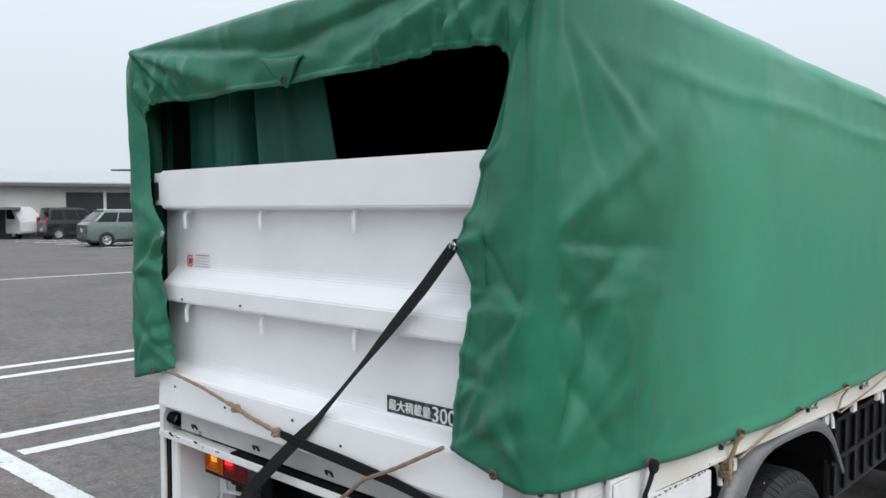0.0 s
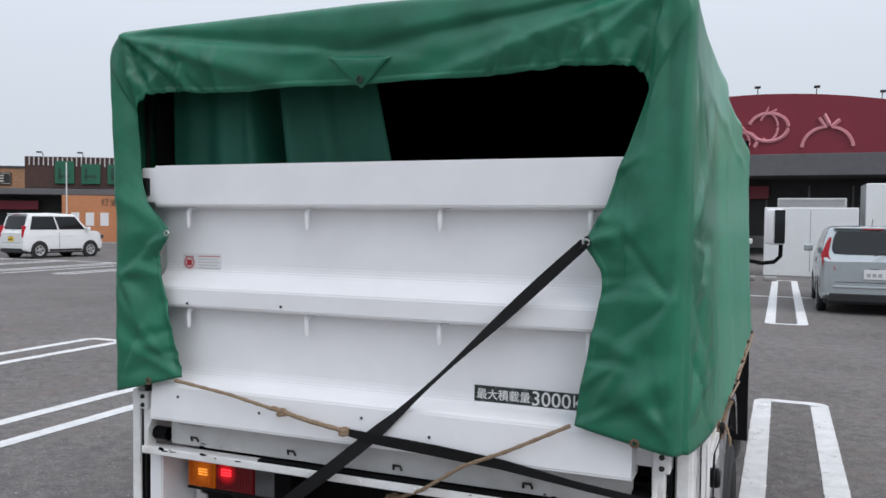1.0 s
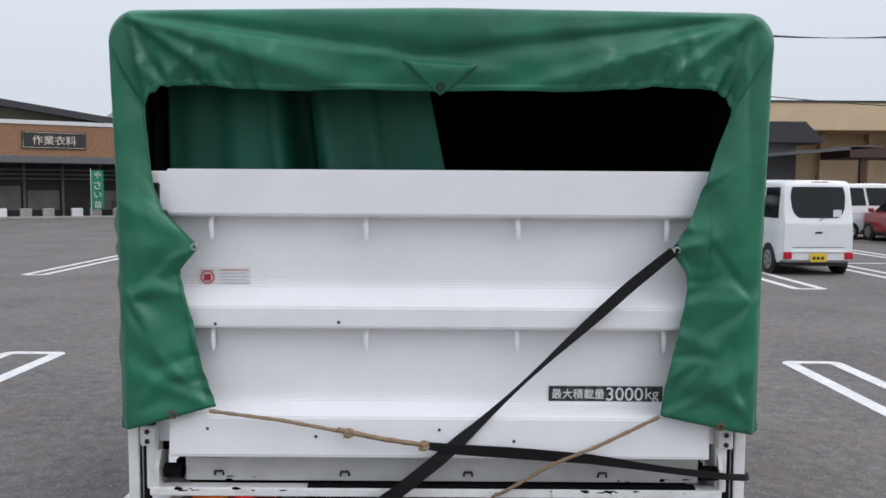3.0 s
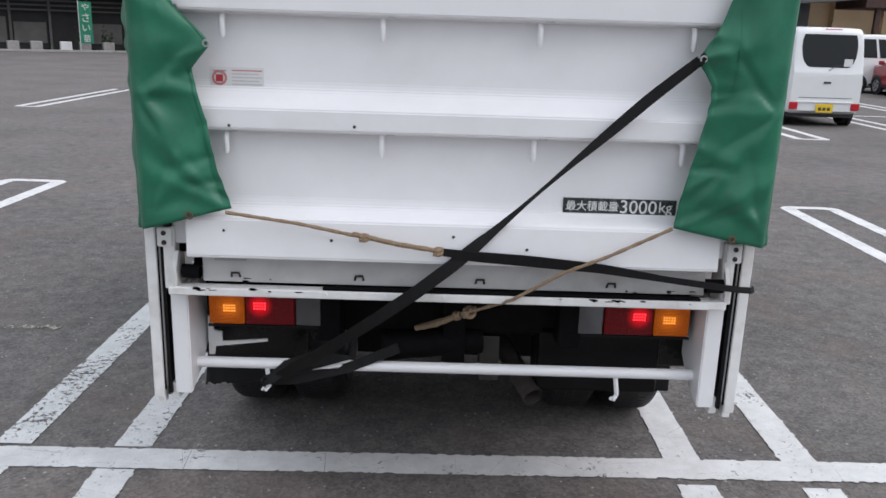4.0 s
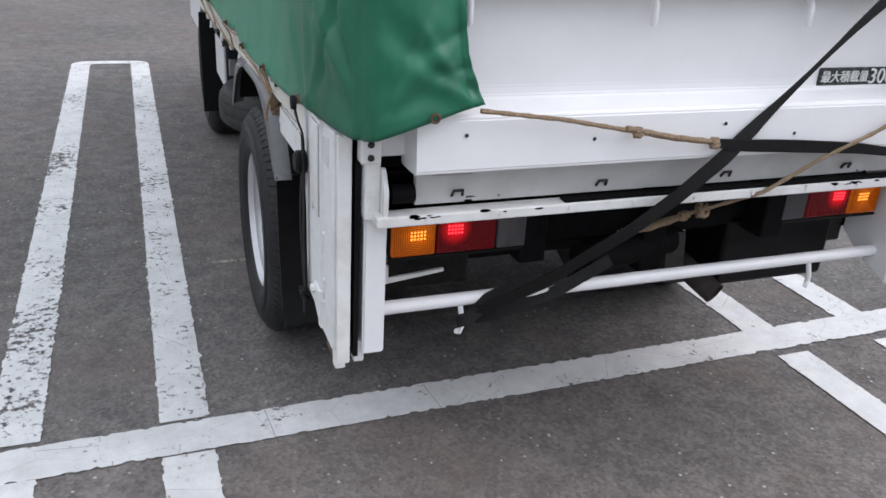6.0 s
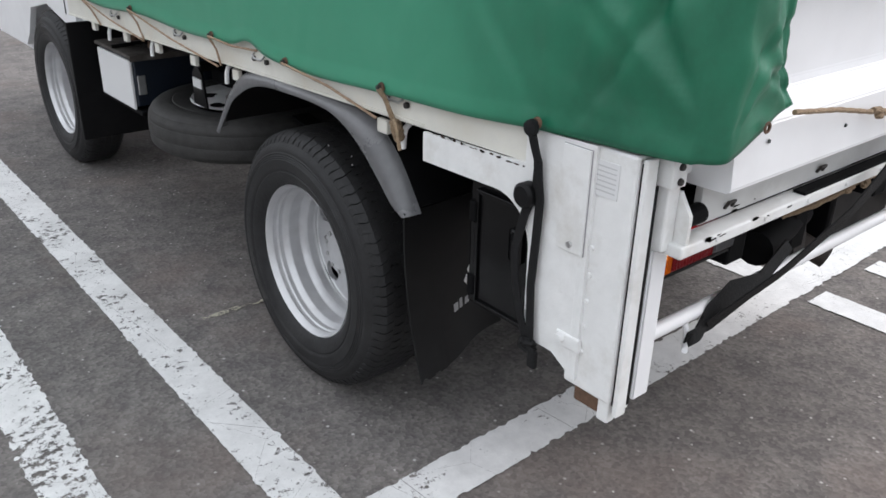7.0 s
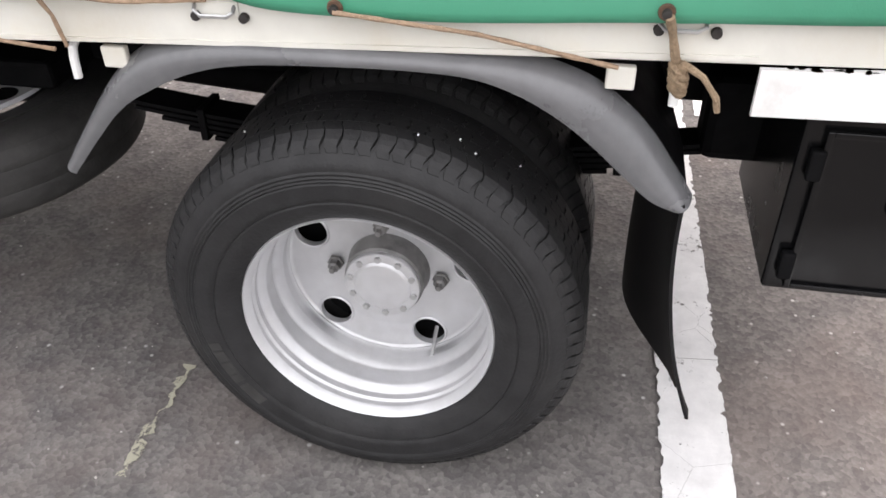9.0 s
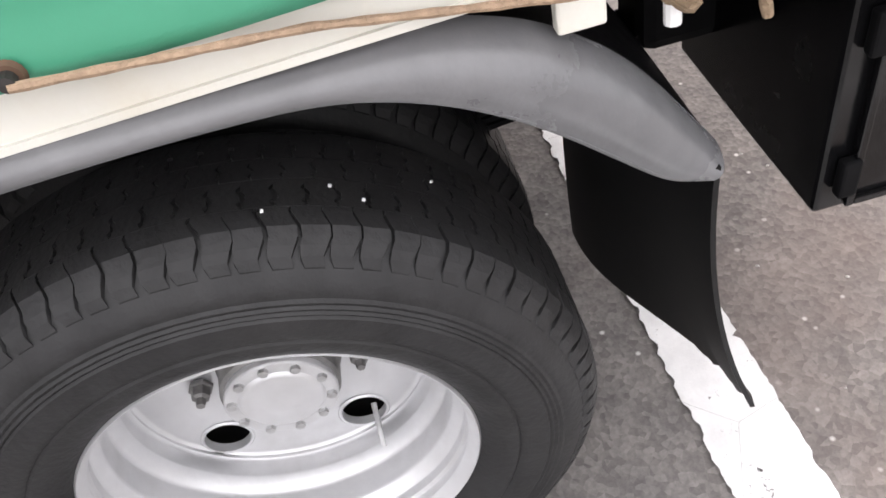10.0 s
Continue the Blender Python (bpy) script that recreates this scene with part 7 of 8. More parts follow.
# ---- shop buildings ----
WOOD = mat("brown_timber_cladding", (0.3, 0.16, 0.085), 0.6, grain=0.15, grain_size=6, stain=0.4, stain_size=1.2)
BROWN = mat("dark_brown_cladding", (0.06, 0.028, 0.022), 0.6, grain=0.15, grain_size=4)
OLIVE = mat("olive_stucco", (0.105, 0.115, 0.075), 0.8, grain=0.08, grain_size=2, stain=0.3, stain_size=0.6)
ROOF_DARK = mat("dark_metal_roof", (0.03, 0.032, 0.036), 0.5, grain=0.1, grain_size=2)
CANOPY = mat("grey_canopy", (0.11, 0.11, 0.115), 0.6, grain=0.1, grain_size=3, stain=0.4, stain_size=0.5)
# shop recesses and openings: their shade is put into this flat dark colour
SHOP_DARK = mat("painted_dim_interior", (0.012, 0.0115, 0.012), 0.6, grain=0.4, grain_size=2)
SHOP_GREY = mat("grey_shop_front", (0.11, 0.105, 0.1), 0.5, grain=0.2, grain_size=1.5)
ORANGE = mat("orange_wall", (0.48, 0.2, 0.09), 0.7, grain=0.06, grain_size=2, stain=0.3, stain_size=0.8)
TRIM_WHITE = mat("white_trim", (0.6, 0.6, 0.6), 0.6, grain=0.05, grain_size=3)
SIGN_BLACK = mat("black_sign", (0.022, 0.02, 0.02), 0.5, grain=0.1, grain_size=5)
SIGN_GREEN = mat("green_sign", (0.012, 0.11, 0.06), 0.4, grain=0.06, grain_size=2)
SIGN_DARK_GREEN = mat("dark_green_sign", (0.014, 0.055, 0.036), 0.4, grain=0.06, grain_size=2)
SIGN_RED = mat("dark_red_sign", (0.2, 0.012, 0.028), 0.45, grain=0.05, grain_size=1.5)
SIGN_PINK = mat("pink_sign_print", (0.62, 0.25, 0.28), 0.5)
SIGN_CREAM = mat("cream_sign_print", (0.62, 0.58, 0.5), 0.5)
WALL_GREY = mat("pale_grey_wall", (0.42, 0.42, 0.4), 0.8, grain=0.06, grain_size=1, stain=0.3, stain_size=0.4)
WALL_BEIGE = mat("beige_wall", (0.66, 0.49, 0.31), 0.8, grain=0.05, grain_size=1, stain=0.25, stain_size=0.4)
ROOF_PALE = mat("pale_metal_roof", (0.42, 0.43, 0.44), 0.45, grain=0.05, grain_size=1)
FLAG_GREEN = mat("green_banner_cloth", (0.01, 0.2, 0.11), 0.7, grain=0.05, grain_size=10)
CONCRETE = mat("concrete", (0.3, 0.29, 0.28), 0.85, grain=0.12, grain_size=6, stain=0.4, stain_size=2)
LEAF = mat("dark_foliage", (0.035, 0.075, 0.028), 0.7, grain=0.4, grain_size=6)
POLE_WOOD = mat("grey_concrete_pole", (0.2, 0.19, 0.175), 0.85, grain=0.1, grain_size=4)

FLAT = Matrix.Rotation(radians(90), 4, "X")


def sign_board(parent, u0, u1, z0, z1, y, text="", bars=0, board=None, ink=None):
    b = part("sign_board", box(u0, u1, y - 0.08, y, z0, z1, 0.01), board or SIGN_BLACK, parent, "black sign board with pale lettering")
    part("sign_edge", tube([(u0 + 0.06, y - 0.09, z0 + 0.06), (u1 - 0.06, y - 0.09, z0 + 0.06), (u1 - 0.06, y - 0.09, z1 - 0.06), (u0 + 0.06, y - 0.09, z1 - 0.06), (u0 + 0.06, y - 0.09, z0 + 0.06)], 0.012, 4), SIGN_CREAM, b)
    if text:
        lettering(text, (z1 - z0) * 0.6, ink or SIGN_CREAM, Matrix.Translation(((u0 + u1) / 2, y - 0.095, (z0 + z1) / 2)) @ FLAT, b, width=(u1 - u0) * 0.68, depth=0.005)
    for k in range(bars):
        x = u0 + (u1 - u0) * (0.16 + 0.68 * (k + 0.5) / bars)
        h = (z1 - z0) * 0.26
        zc = (z0 + z1) / 2
        for dz in (-h, -h * 0.1, h * 0.7):
            part("sign_bar", box(x - (u1 - u0) * 0.27 / bars, x + (u1 - u0) * 0.27 / bars, y - 0.1, y - 0.08, zc + dz, zc + dz + h * 0.35), ink or SIGN_CREAM, b)
    return b


store = thing("home_store", "long brown-clad store with dark canopy and sign boards", "building", at=pose(-23.5, 41.0, 0, 0, 0, 30))
part("wall", box(-11.0, 34.0, 2.2, 14.0, 0.0, 5.2), OLIVE, store, "olive stucco wall")
part("shop_front", box(-10.9, 33.0, 2.0, 2.2, 0.0, 2.9), SHOP_DARK, store, "dark sheet for the shaded glazed shop front")
for k in range(22):
    u = -10.4 + 1.95 * k
    part("shop_post", box(u - 0.06, u + 0.06, 1.85, 2.0, 0.0, 2.9), SHOP_GREY, store)
    if k % 3 != 1:
        part("shop_panel", box(u + 0.15, u + 1.75, 1.93, 2.0, 0.35, 1.45 + 0.25 * (k % 2)), SHOP_GREY, store, "grey goods behind glass")
for z in (2.05, 2.3, 2.55):
    part("louvre", box(-10.8, 33.0, 1.6, 1.66, z, z + 0.09), CANOPY, store)
part("canopy", box(-11.0, 34.0, -0.35, 2.0, 2.92, 3.3, 0.03), CANOPY, store, "grey canopy over the shop front")
clad = part("cladding", box(-10.0, 34.0, 0.05, 2.2, 3.3, 4.98), WOOD, store, "brown timber band")
for k in range(12):
    part("board", box(-10.0, 34.0, 0.02, 0.05, 3.33 + 0.137 * k, 3.44 + 0.137 * k), WOOD, clad)
part("trim", box(-10.2, 34.0, -0.05, 2.2, 4.98, 5.2, 0.02), TRIM_WHITE, store, "white trim along the cladding")
part("gable", prism([(-11.0, 5.2), (-5.0, 6.5), (6.5, 5.2)], 1.0, 13.0, "y"), OLIVE, store, "olive gable wall")
part("roof", prism([(-11.6, 5.25), (-5.0, 6.62), (9.0, 4.75), (9.0, 5.1), (-5.0, 7.0), (-11.6, 5.62)], 0.2, 14.0, "y"), ROOF_DARK, store, "dark low-pitched roof")
sign_board(store, -9.2, -6.3, 3.55, 4.5, 0.02, "園芸・グリーン")
sign_board(store, -4.35, -1.2, 3.72, 4.6, 0.02, "リフォーム")
sign_board(store, 1.15, 4.3, 3.70, 4.62, 0.02, "作業衣料")
sign_board(store, 6.6, 9.7, 3.70, 4.62, 0.02, bars=4)
# left wings
wing = thing("store_wing", "dark brown store wing with green sign blocks", "building", at=pose(-23.5, 41.0, 0, 0, 0, 30))
part("wall", box(-34.0, -10.6, 1.6, 12.0, 0.0, 3.3), SHOP_GREY, wing)
part("brown_front", box(-18.0, -10.4, 0.3, 1.6, 3.15, 4.95), BROWN, wing, "dark brown ribbed front")
for k in range(58):
    u = -17.9 + 0.13 * k
    part("rib", box(u, u + 0.05, 0.26, 0.3, 4.45 - 0.02 * (k // 10), 4.93), TRIM_WHITE if k % 2 else BROWN, wing)
for k in range(4):
    u = -16.3 + 1.45 * k
    blk = part("sign_block", box(u, u + 1.05, 0.12, 0.26, 3.4, 4.55 if k else 4.7, 0.02), SIGN_GREEN, wing, "green sign block")
    part("block_stroke", box(u + 0.2, u + 0.85, 0.10, 0.12, 3.75, 3.9), SIGN_DARK_GREEN, blk)
    part("block_stroke", box(u + 0.2, u + 0.35, 0.10, 0.12, 3.6, 4.3), SIGN_DARK_GREEN, blk)
part("canopy", box(-34.0, -10.4, -0.3, 1.6, 2.75, 3.1, 0.02), CANOPY, wing)
part("dim_front", box(-33.0, -15.8, 1.5, 1.6, 0.0, 2.7), SHOP_DARK, wing)
part("brown_band", box(-34.0, -18.0, 0.3, 1.6, 3.1, 4.25), WOOD, wing, "brown timber band")
part("band_trim", box(-34.0, -18.0, 0.25, 1.6, 4.25, 4.38), ROOF_DARK, wing)
sign_board(wing, -21.0, -18.7, 3.3, 4.0, 0.28, bars=5)
sign_board(wing, -25.6, -23.3, 3.3, 4.0, 0.28, bars=4)
orange = part("orange_wall", box(-15.7, -10.75, -0.6, 1.5, 0.0, 2.72, 0.02), ORANGE, wing, "orange fuel store wall")
lettering("灯油販売所", 0.42, BLACK_PRINT, Matrix.Translation((-12.4, -0.62, 2.36)) @ FLAT, orange, width=2.3, depth=0.005)
for k in range(3):
    part("poster", box(-15.2 + 0.8 * k, -14.75 + 0.8 * k, -0.62, -0.6, 1.0, 1.75), PLATE_WHITE, orange)
part("notice", box(-20.0, -17.5, 0.9, 1.0, 1.9, 2.4), SIGN_RED, wing)
for u in (-17.0, -14.8, -12.7):
    lamp = thing("sign_lamp", "small lamp on an arm above the sign", "lamp", "sign lamps", pose(-23.5, 41.0, 0, 0, 0, 30))
    part("lamp_arm", tube([(u, 0.4, 4.95), (u, 0.2, 5.15), (u, -0.2, 5.17)], 0.02, 6), TRIM_BLACK, lamp)
    part("lamp_head", box(u - 0.14, u + 0.14, -0.35, -0.15, 5.12, 5.2, 0.02), TRIM_BLACK, lamp)
part("lamp_post", tube([(-15.0, -2.0, 0), (-15.0, -2.0, 4.5)], 0.04, 8), TRIM_WHITE, thing("lamp_post", "thin white post in front of the store", "post", at=pose(-23.5, 41.0, 0, 0, 0, 30)))

# sign tower on the roof
tower = thing("sign_tower", "square roof tower with a green and a red sign face", "sign", at=pose(-23.5, 41.0, 0, 0, 0, 30) @ pose(-3.3, 2.4, 0, 0, 0, -27))
part("tower_body", box(-3.45, 0.0, 0.0, 3.6, 5.9, 11.1, 0.02), SIGN_DARK_GREEN, tower)
green = part("green_face", box(-3.45, -0.002, -0.03, 0.0, 6.6, 11.1), SIGN_DARK_GREEN, tower, "green sign face with a white house outline")
part("house_outline", tube([(-2.95, -0.06, 8.7), (-2.95, -0.06, 10.1), (-1.75, -0.06, 10.6), (-0.55, -0.06, 10.1), (-0.55, -0.06, 8.7)], 0.075, 4), TRIM_WHITE, green)
lettering("ホーム", 0.55, TRIM_WHITE, Matrix.Translation((-1.75, -0.05, 9.65)) @ FLAT, green, width=1.45, depth=0.01)
lettering("センター", 0.55, TRIM_WHITE, Matrix.Translation((-1.7, -0.05, 8.95)) @ FLAT, green, width=1.95, depth=0.01)
for k, (w, h) in enumerate(((0.55, 0.7), (0.55, 0.14), (0.3, 0.7), (0.5, 0.7))):
    part("sign_shape", box(-3.05 + 0.72 * k, -3.05 + 0.72 * k + w, -0.05, -0.03, 8.2 - h / 2, 8.2 + h / 2), TRIM_WHITE, green)
for k in range(6):
    part("sign_shape", box(-2.5 + 0.27 * k, -2.3 + 0.27 * k, -0.05, -0.03, 7.1, 7.35 + 0.1 * (k in (0, 4))), TRIM_WHITE, green)
redf = part("red_face", box(0.0, 0.03, 0.0, 3.6, 6.5, 11.1), SIGN_RED, tower, "red sign face with pale swirls")
for k in range(6):
    part("sign_shape", box(0.03, 0.05, 0.35 + 0.5 * k, 0.7 + 0.5 * k, 8.35, 8.85 + 0.2 * (k in (0, 2, 4))), TRIM_WHITE, redf)
rnd_sw = random.Random(4)
for k in range(7):
    cy, cz, rr = rnd_sw.uniform(0.8, 2.8), rnd_sw.choice((7.2, 7.6, 9.8, 10.3)), rnd_sw.uniform(0.35, 0.8)
    part("swirl", tube([(0.05, cy + rr * math.cos(t), cz + rr * 0.8 * math.sin(t)) for t in np.linspace(0.4 * k, 0.4 * k + 4.2, 20)], 0.05, 4), SIGN_PINK, redf)
for k in range(5):
    part("tower_lamp", box(-3.2 + 0.8 * k, -2.95 + 0.8 * k, -0.7, -0.45, 11.25, 11.33, 0.02), TRIM_BLACK, tower)
    part("tower_lamp_arm", tube([(-3.08 + 0.8 * k, 0.0, 11.1), (-3.08 + 0.8 * k, -0.55, 11.28)], 0.02, 5), TRIM_BLACK, tower)

# things in front of the store
def banner(u, z0, z1, text, lean=0.0, paint=FLAG_GREEN):
    b = thing("banner", "green cloth banner with white writing on a pole", "banner", "shop banners", pose(-23.5, 41.0, 0, 0, 0, 30))
    part("banner_cloth", sheet(lambda a, c: (u + 0.6 * a + lean * c, -1.5 + 0.05 * math.sin(a * 5), z0 + (z1 - z0) * c), 8, 8, 0.006), paint, b, "", True)
    part("banner_pole", tube([(u - 0.03, -1.5, 0.0), (u - 0.03 + lean, -1.5, z1 + 0.1)], 0.02, 6), TRIM_WHITE, b)
    for k, ch in enumerate(text):
        lettering(ch, 0.5, TRIM_WHITE, Matrix.Translation((u + 0.3 + lean * (1 - (k + 0.5) / len(text)), -1.58, z1 - (z1 - z0) * (k + 0.5) / len(text))) @ FLAT, b, width=0.36, depth=0.004)
    return b


banner(4.35, 0.45, 2.55, "やさい苗", 0.0)
banner(-4.4, 0.6, 2.65, "", 0.0)
banner(-8.6, 0.55, 2.5, "", 0.0)
for u in (-2.15, -6.6):
    p = thing("post_sign", "small white sign on a thin post", "sign", "", pose(-23.5, 41.0, 0, 0, 0, 30))
    part("post", tube([(u, -1.2, 0), (u, -1.2, 1.35)], 0.03, 6), TRIM_WHITE, p)
    part("panel", box(u - 0.14, u + 0.14, -1.24, -1.2, 1.1, 1.6, 0.01), PLATE_WHITE, p)
rnd_p = random.Random(8)
for k in range(16):
    u = -10.2 + 1.15 * k + rnd_p.uniform(-0.2, 0.2)
    g = thing("planter", "pale concrete planter box before the shop", "planter", "planters", pose(-23.5, 41.0, 0, 0, 0, 30) @ pose(u, -0.5, 0))
    part("tub", box(-0.28, 0.28, -0.28, 0.28, 0.0, 0.5, 0.04), CONCRETE if k % 3 else PLATE_WHITE, g)
    if k in (1, 2, 3, 13, 14):
        bm = bmesh.new()
        for j in range(70):
            c = Vector((rnd_p.uniform(-0.35, 0.35), rnd_p.uniform(-0.3, 0.3), 0.5 + abs(rnd_p.gauss(0, 0.3))))
            d = Vector((rnd_p.uniform(-1, 1), rnd_p.uniform(-1, 1), rnd_p.uniform(-0.2, 1))).normalized()
            e = d.cross(Vector((0.3, 0.5, 0.8))).normalized() * 0.05
            bm.faces.new([bm.verts.new(c - d * 0.1), bm.verts.new(c + e), bm.verts.new(c + d * 0.1), bm.verts.new(c - e)])
        part("plant", bm, LEAF, g, "dark green leafy plant", kind="stuff")
part("kerb", box(-40.0, 34.0, -2.2, -1.9, 0.0, 0.12, 0.02), CONCRETE, thing("kerb", "low concrete kerb before the shops", "kerb", at=pose(-23.5, 41.0, 0, 0, 0, 30)))

# warehouse
ware = thing("warehouse", "pale grey warehouse with dark openings and a metal roof", "building", at=pose(-44.0, 18.0, 0, 0, 0, 66))
part("wall", box(-22.0, 8.8, 1.2, 12.0, 0.0, 3.0), WALL_GREY, ware, "pale grey wall")
part("roof", prism([(0.6, 2.95), (0.6, 3.15), (7.0, 4.1), (13.0, 3.15), (13.0, 2.95)], -22.5, 9.2, "x"), ROOF_PALE, ware, "pale metal roof")
part("gutter", box(-22.5, 9.2, 0.5, 0.62, 2.92, 3.08), CANOPY, ware)
for u0, u1 in ((-0.55, 1.4), (1.58, 3.38), (3.56, 5.3)):
    part("opening", box(u0, u1, 1.17, 1.2, 0.4, 2.6), SHOP_DARK, ware, "dark sheet for a shaded warehouse opening")
    part("opening_post", box(u1 + 0.02, u1 + 0.14, 1.1, 1.2, 0.0, 2.7), TRIM_WHITE, ware)
part("small_window", box(5.6, 6.0, 1.16, 1.2, 1.7, 2.2), SHOP_DARK, ware)
part("small_window", box(5.55, 6.05, 1.18, 1.2, 1.65, 2.25), TRIM_WHITE, ware)
part("awning", box(-9.0, -2.8, -1.2, 1.2, 1.6, 1.75, 0.02), CANOPY, ware, "grey awning")
part("awning_front", box(-9.0, -2.8, 1.0, 1.2, 0.0, 1.6), SHOP_DARK, ware)
part("roof_vent", lathe([(0, 0.25), (0.25, 0.25), (0.26, 0.35), (0.4, 0.35), (0.42, 0)], (7.7, 4.0, 3.55), "z", 14), CANOPY, ware)
for u, top in ((6.3, 6.4), (4.2, 5.3)):
    pole = thing("utility_pole", "grey utility pole behind the far row", "pole", "utility poles", pose(-44.0, 18.0, 0, 0, 0, 66) @ pose(u, -0.6 if u > 5 else 14.0, 0))
    part("pole_shaft", tube([(0, 0, 0), (0, 0, top if u > 5 else 7.6)], [0.14, 0.1], 10), POLE_WOOD, pole, "", True)
    for z in (4.2, 5.0):
        part("step_bolt", tube([(-0.2, 0, z), (0.2, 0, z)], 0.015, 5), TRIM_BLACK, pole)

# supermarket with the arched red sign
market = thing("supermarket", "low supermarket with an arched dark red sign and canopy", "building", at=pose(0, 40.0, 0))
part("wall", box(-10.0, 40.0, 2.5, 20.0, 0.0, 5.5), WALL_BEIGE, market, "beige wall")
part("shop_front", box(-10.0, 17.5, 2.3, 2.5, 0.0, 4.0), SHOP_DARK, market, "dark sheet for the shaded shop front")
for k in range(14):
    u = -9.5 + 1.95 * k
    part("mullion", box(u, u + 0.08, 2.2, 2.3, 0.0, 3.4), SHOP_GREY, market)
part("counter_band", box(-10.0, 17.5, 2.1, 2.3, 0.3, 0.9), SHOP_GREY, market)
part("canopy", box(-10.0, 17.5, -1.0, 2.5, 3.75, 4.75, 0.03), CANOPY, market, "deep grey canopy")
arch = [(-8.6, 4.75), (8.6, 4.75)] + [(x, 5.9 + 1.65 * math.sqrt(max(0, 1 - (x / 10.2) ** 2)) - 0.55 * (1 - abs(math.cos(x / 8.6 * math.pi / 2)))) for x in np.linspace(8.6, -8.6, 25)]
board = part("arched_sign", prism(arch, -0.9, -0.5, "y"), SIGN_RED, market, "dark red arched sign with pink fruit outlines")


def outline_shape(pts, r=0.09):
    part("fruit_outline", tube([(x, -0.95, z) for x, z in pts], r, 5), SIGN_PINK, board)


def ring_pts(cx, cz, rx, rz, a0=0.0, a1=math.tau):
    return [(cx + rx * math.cos(t), cz + rz * math.sin(t)) for t in np.linspace(a0, a1, 26)]


outline_shape(ring_pts(0.35, 6.0, 0.85, 0.65, -2.6, 2.9))
outline_shape(ring_pts(0.35, 6.0, 0.4, 0.62, -2.2, 2.6), 0.06)
outline_shape([(0.2, 6.6), (0.35, 6.95), (0.3, 6.6), (0.7, 6.8)], 0.06)
outline_shape(ring_pts(-0.75, 5.35, 0.6, 0.45, -0.6, 3.9))
outline_shape(ring_pts(-0.75, 5.35, 0.28, 0.42, -0.4, 3.7), 0.06)
outline_shape([(-1.0, 5.8), (-0.8, 6.05), (-0.6, 5.8)], 0.06)
outline_shape(ring_pts(2.85, 5.0, 1.05, 0.95, 0.05, 1.45))
outline_shape(ring_pts(2.85, 5.0, 1.05, 0.95, 1.7, 3.1))
outline_shape([(2.8, 5.9), (2.5, 6.35), (2.7, 6.5), (2.9, 6.1), (3.0, 5.95), (3.35, 6.25)], 0.1)
outline_shape(ring_pts(6.5, 5.35, 0.45, 0.4))
outline_shape(ring_pts(5.85, 5.75, 0.32, 0.28))
outline_shape(ring_pts(6.55, 5.95, 0.28, 0.22, 0, 5), 0.07)
for k in range(5):
    outline_shape([(-2.9 + 0.3 * k, 6.9 - 0.1 * k), (-2.2 + 0.2 * k, 6.3 - 0.1 * k), (-2.6 + 0.15 * k, 5.4), (-3.3 + 0.2 * k, 5.0)], 0.05)
for k in range(5):
    x = -7.6 + 0.85 * k
    part("sign_shape", box(x, x + 0.5, -0.97, -0.9, 5.5, 6.2 + 0.35 * (k % 2), 0.02), TRIM_WHITE, board)
for x in (-6.2, -3.0, -0.15, 2.35, 5.0, 7.3):
    z = 5.9 + 1.65 * math.sqrt(max(0, 1 - (x / 10.2) ** 2)) - 0.55 * (1 - abs(math.cos(x / 8.6 * math.pi / 2)))
    lamp = thing("sign_lamp", "small lamp on an arm above the sign", "lamp", "sign lamps", pose(x, 39.0, z))
    part("lamp_arm", tube([(0, 0.2, 0), (0, 0, 0.22), (0, -0.35, 0.25)], 0.02, 6), TRIM_BLACK, lamp)
    part("lamp_head", box(-0.13, 0.13, -0.5, -0.3, 0.2, 0.3, 0.02), TRIM_BLACK, lamp)
part("red_lantern_board", box(-1.0, 0.4, 1.8, 2.0, 2.75, 3.4, 0.02), SIGN_RED, market, "red notice under the canopy")
part("parapet", box(8.6, 40.0, -0.4, 2.5, 4.75, 6.15, 0.02), WALL_BEIGE, market, "beige parapet")
part("parapet_cap", box(8.6, 40.0, -0.46, 2.5, 6.15, 6.24), ROOF_DARK, market)
for k in range(9):
    x = 17.6 + 2.6 * k
    part("pilaster", box(x, x + 0.35, 2.0, 2.5, 0.0, 5.3), WALL_BEIGE, market)
for z in (4.2, 5.05):
    part("wall_band", box(17.5, 40.0, 2.3, 2.5, z, z + 0.12), WALL_BEIGE, market)
part("porch_roof", prism([(13.5, 4.0), (18.4, 4.0), (17.4, 5.0), (13.5, 5.0)], -2.5, 1.0, "y"), ROOF_DARK, market, "dark porch roof")
part("porch_wall", box(13.5, 17.2, -2.0, 2.0, 0.0, 4.0), CANOPY, market)
part("walkway_roof", box(18.6, 40.0, -4.5, -1.5, 3.2, 3.72, 0.02), BROWN, market, "dark brown walkway roof")
part("sloped_roof", prism([(14.5, 3.2), (19.6, 3.65), (19.6, 3.8), (14.5, 3.35)], -4.5, -1.5, "y"), CANOPY, market)
for x in (19.2, 21.3, 26.0, 31.0):
    part("walkway_post", box(x, x + 0.22, -4.3, -4.1, 0.0, 3.2), BROWN, market)

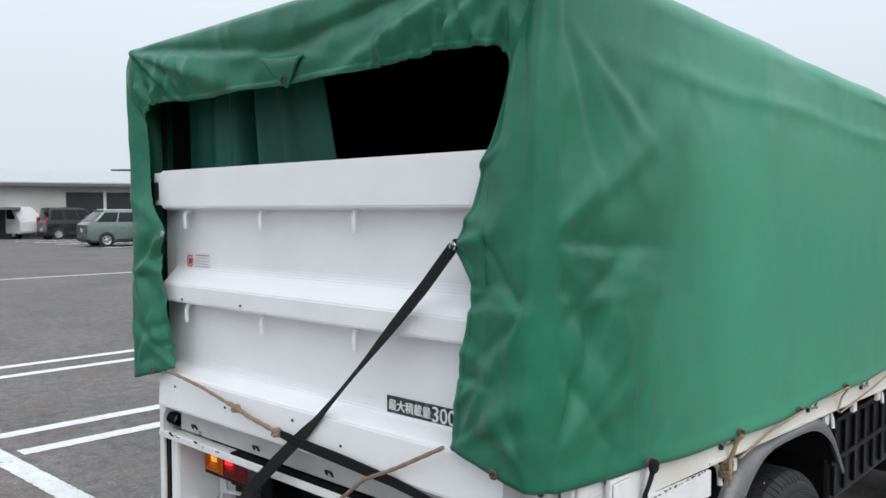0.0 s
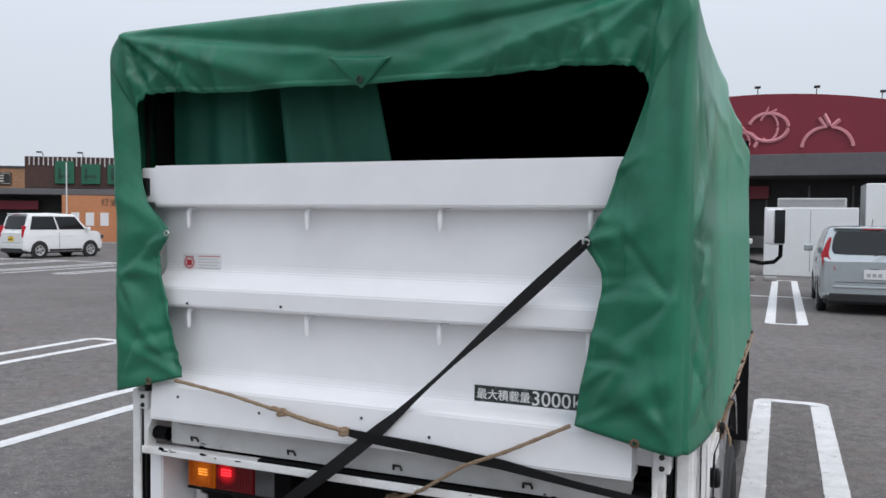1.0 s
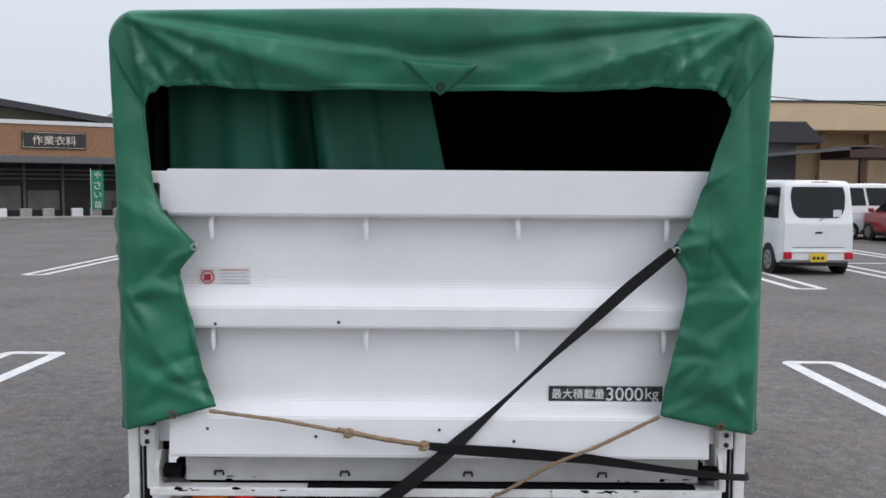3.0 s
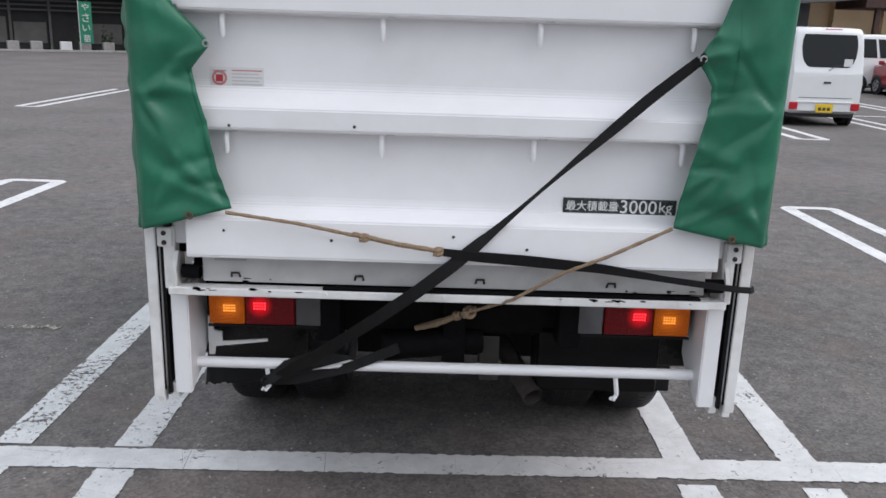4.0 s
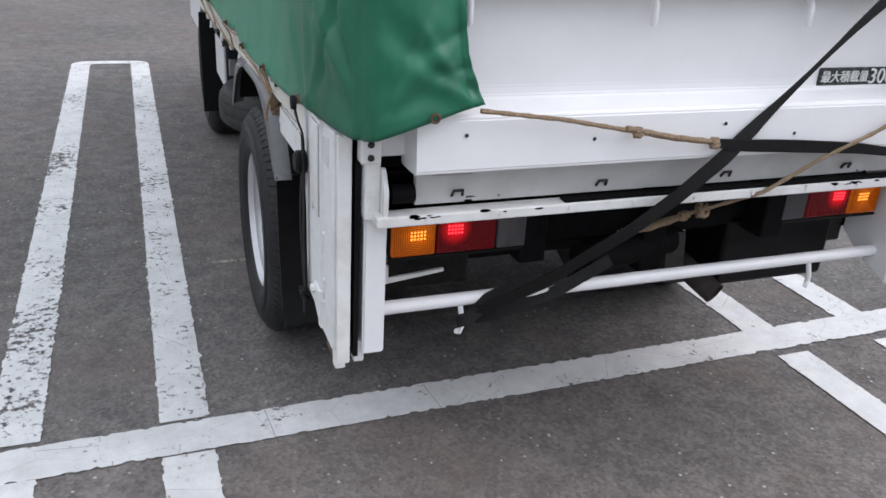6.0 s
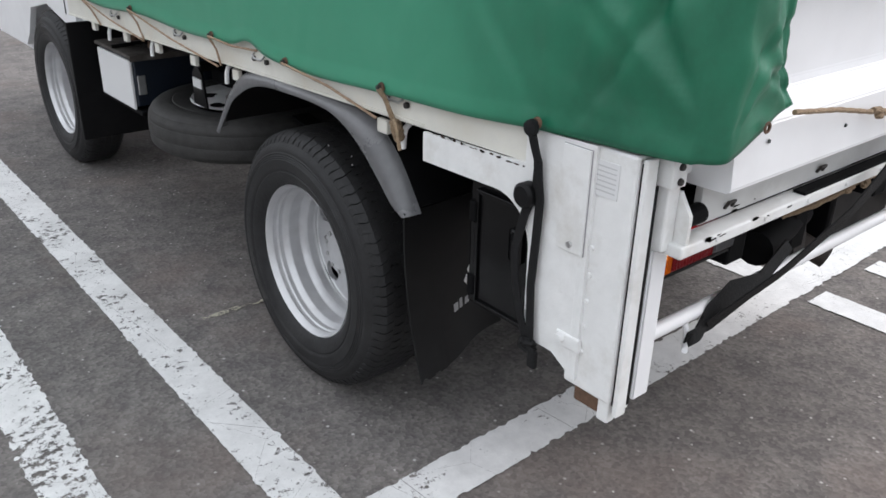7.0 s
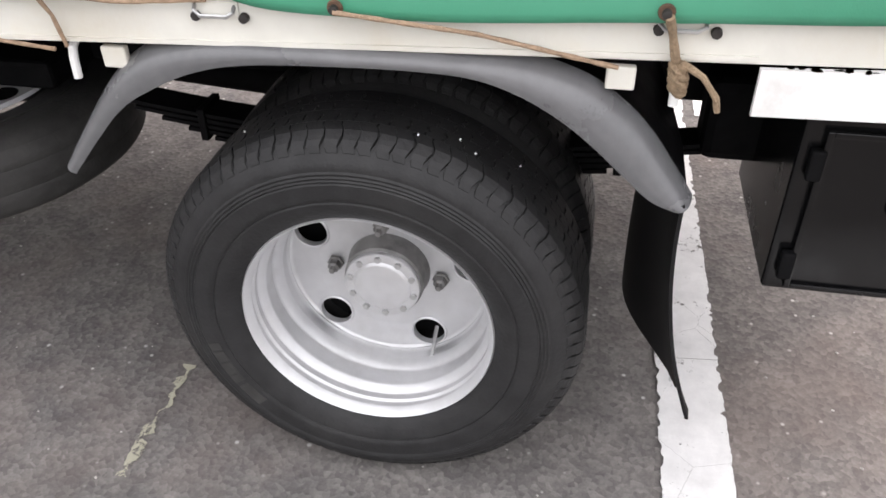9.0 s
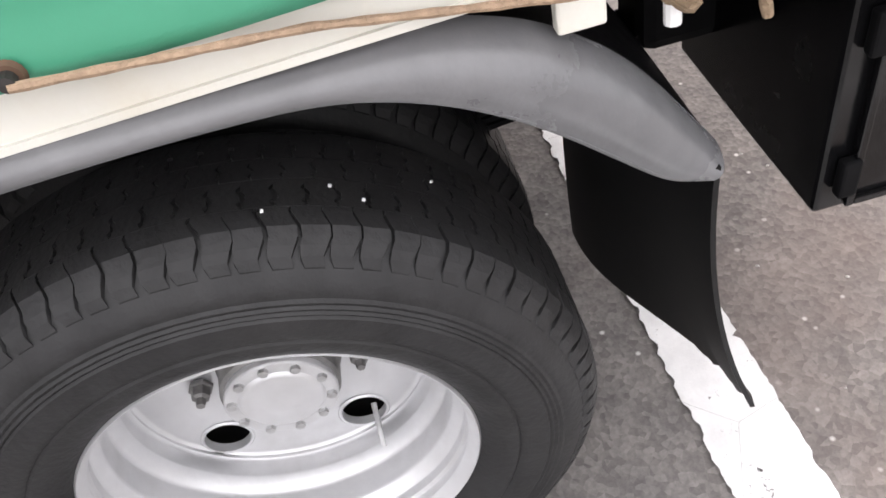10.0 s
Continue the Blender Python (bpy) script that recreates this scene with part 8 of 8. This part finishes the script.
# utility pole with braces and wires
pole = thing("utility_pole", "tall utility pole with transformers, cross-arms and slanting braces", "pole", "utility poles", pose(9.3, 32.0, 0))
part("pole_shaft", tube([(0, 0, 0), (0, 0, 8.5)], [0.18, 0.12], 12), POLE_WOOD, pole, "", True)
for z, h in ((8.25, 0.85), (7.0, 0.9), (5.7, 0.6)):
    part("cross_arm", box(-h * 0.9, h, -0.06, 0.06, z - 0.05, z + 0.05), POLE_WOOD, pole)
    for k in range(4):
        x = -h * 0.8 + h * 1.6 * k / 3
        part("insulator", lathe([(0, 0.05), (0.1, 0.06), (0.16, 0.03), (0.18, 0)], (x, 0, z + 0.05), "z", 10), TRIM_WHITE, pole)
for x, z in ((-0.5, 6.55), (-0.45, 5.1), (-0.55, 7.4)):
    part("transformer", lathe([(0, 0.0), (0, 0.22), (0.5, 0.24), (0.52, 0.2), (0.55, 0)], (x, 0, z), "z", 14), GREY_WHITE, pole, "", True)
for x1 in (1.3, 3.0):
    part("brace", tube([(x1, -0.3, 0.0), (0.15 if x1 < 2 else 0.35, 0, 6.0 if x1 < 2 else 6.2)], 0.13, 10), POLE_WOOD, pole, "", True)
for k in range(4):
    x, z = -0.7 + 0.48 * k, 8.35
    pts = [(x + 20 * f, 2.0 * f, z + 1.3 * f - 3.2 * f * (1 - f)) for f in np.linspace(0, 1, 14)]
    part("wire", tube(pts, 0.012, 4, caps=False), TRIM_BLACK, pole)
part("wire", tube([(22 * f, 3 * f, 6.0 - 0.6 * f - 1.6 * f * (1 - f)) for f in np.linspace(0, 1, 14)], 0.02, 4, caps=False), TRIM_BLACK, pole)
cones = thing("wheel_stop", "small pale kerb stones by the container", "kerb", at=pose(0.4, 21.5, 0))
for k in range(3):
    part("stone", box(-0.9 + 0.55 * k, -0.55 + 0.55 * k, 0, 0.3, 0, 0.12, 0.03), CONCRETE, cones)

# far hills, with the distance haze put into their colour
HILL = mat("haze_tinted_hill", (0.2, 0.26, 0.29), 0.95, grain=0.15, grain_size=0.02)
bm = bmesh.new()
cols = []
for k in range(161):
    x = -1400 + 17.5 * k
    h = 84 * math.exp(-((x + 268) / 95) ** 2) + 30 * math.exp(-((x + 560) / 160) ** 2) + 26 * math.exp(-((x - 500) / 260) ** 2) + 6 * noise.noise(Vector((x * 0.012, 0, 0))) + 4
    cols.append([bm.verts.new((x, 720 + 60 * j, max(-2, h * (1 - (1 - j) ** 2 if j < 1 else 1) if j else -2))) for j in (0, 0.5, 1, 2)])
for a, b in zip(cols, cols[1:]):
    for j in range(3):
        bm.faces.new((a[j], b[j], b[j + 1], a[j + 1]))
part("backdrop", bm, HILL, label="wooded hills tinted hazy blue beyond the shops", smooth="all", kind="structure")
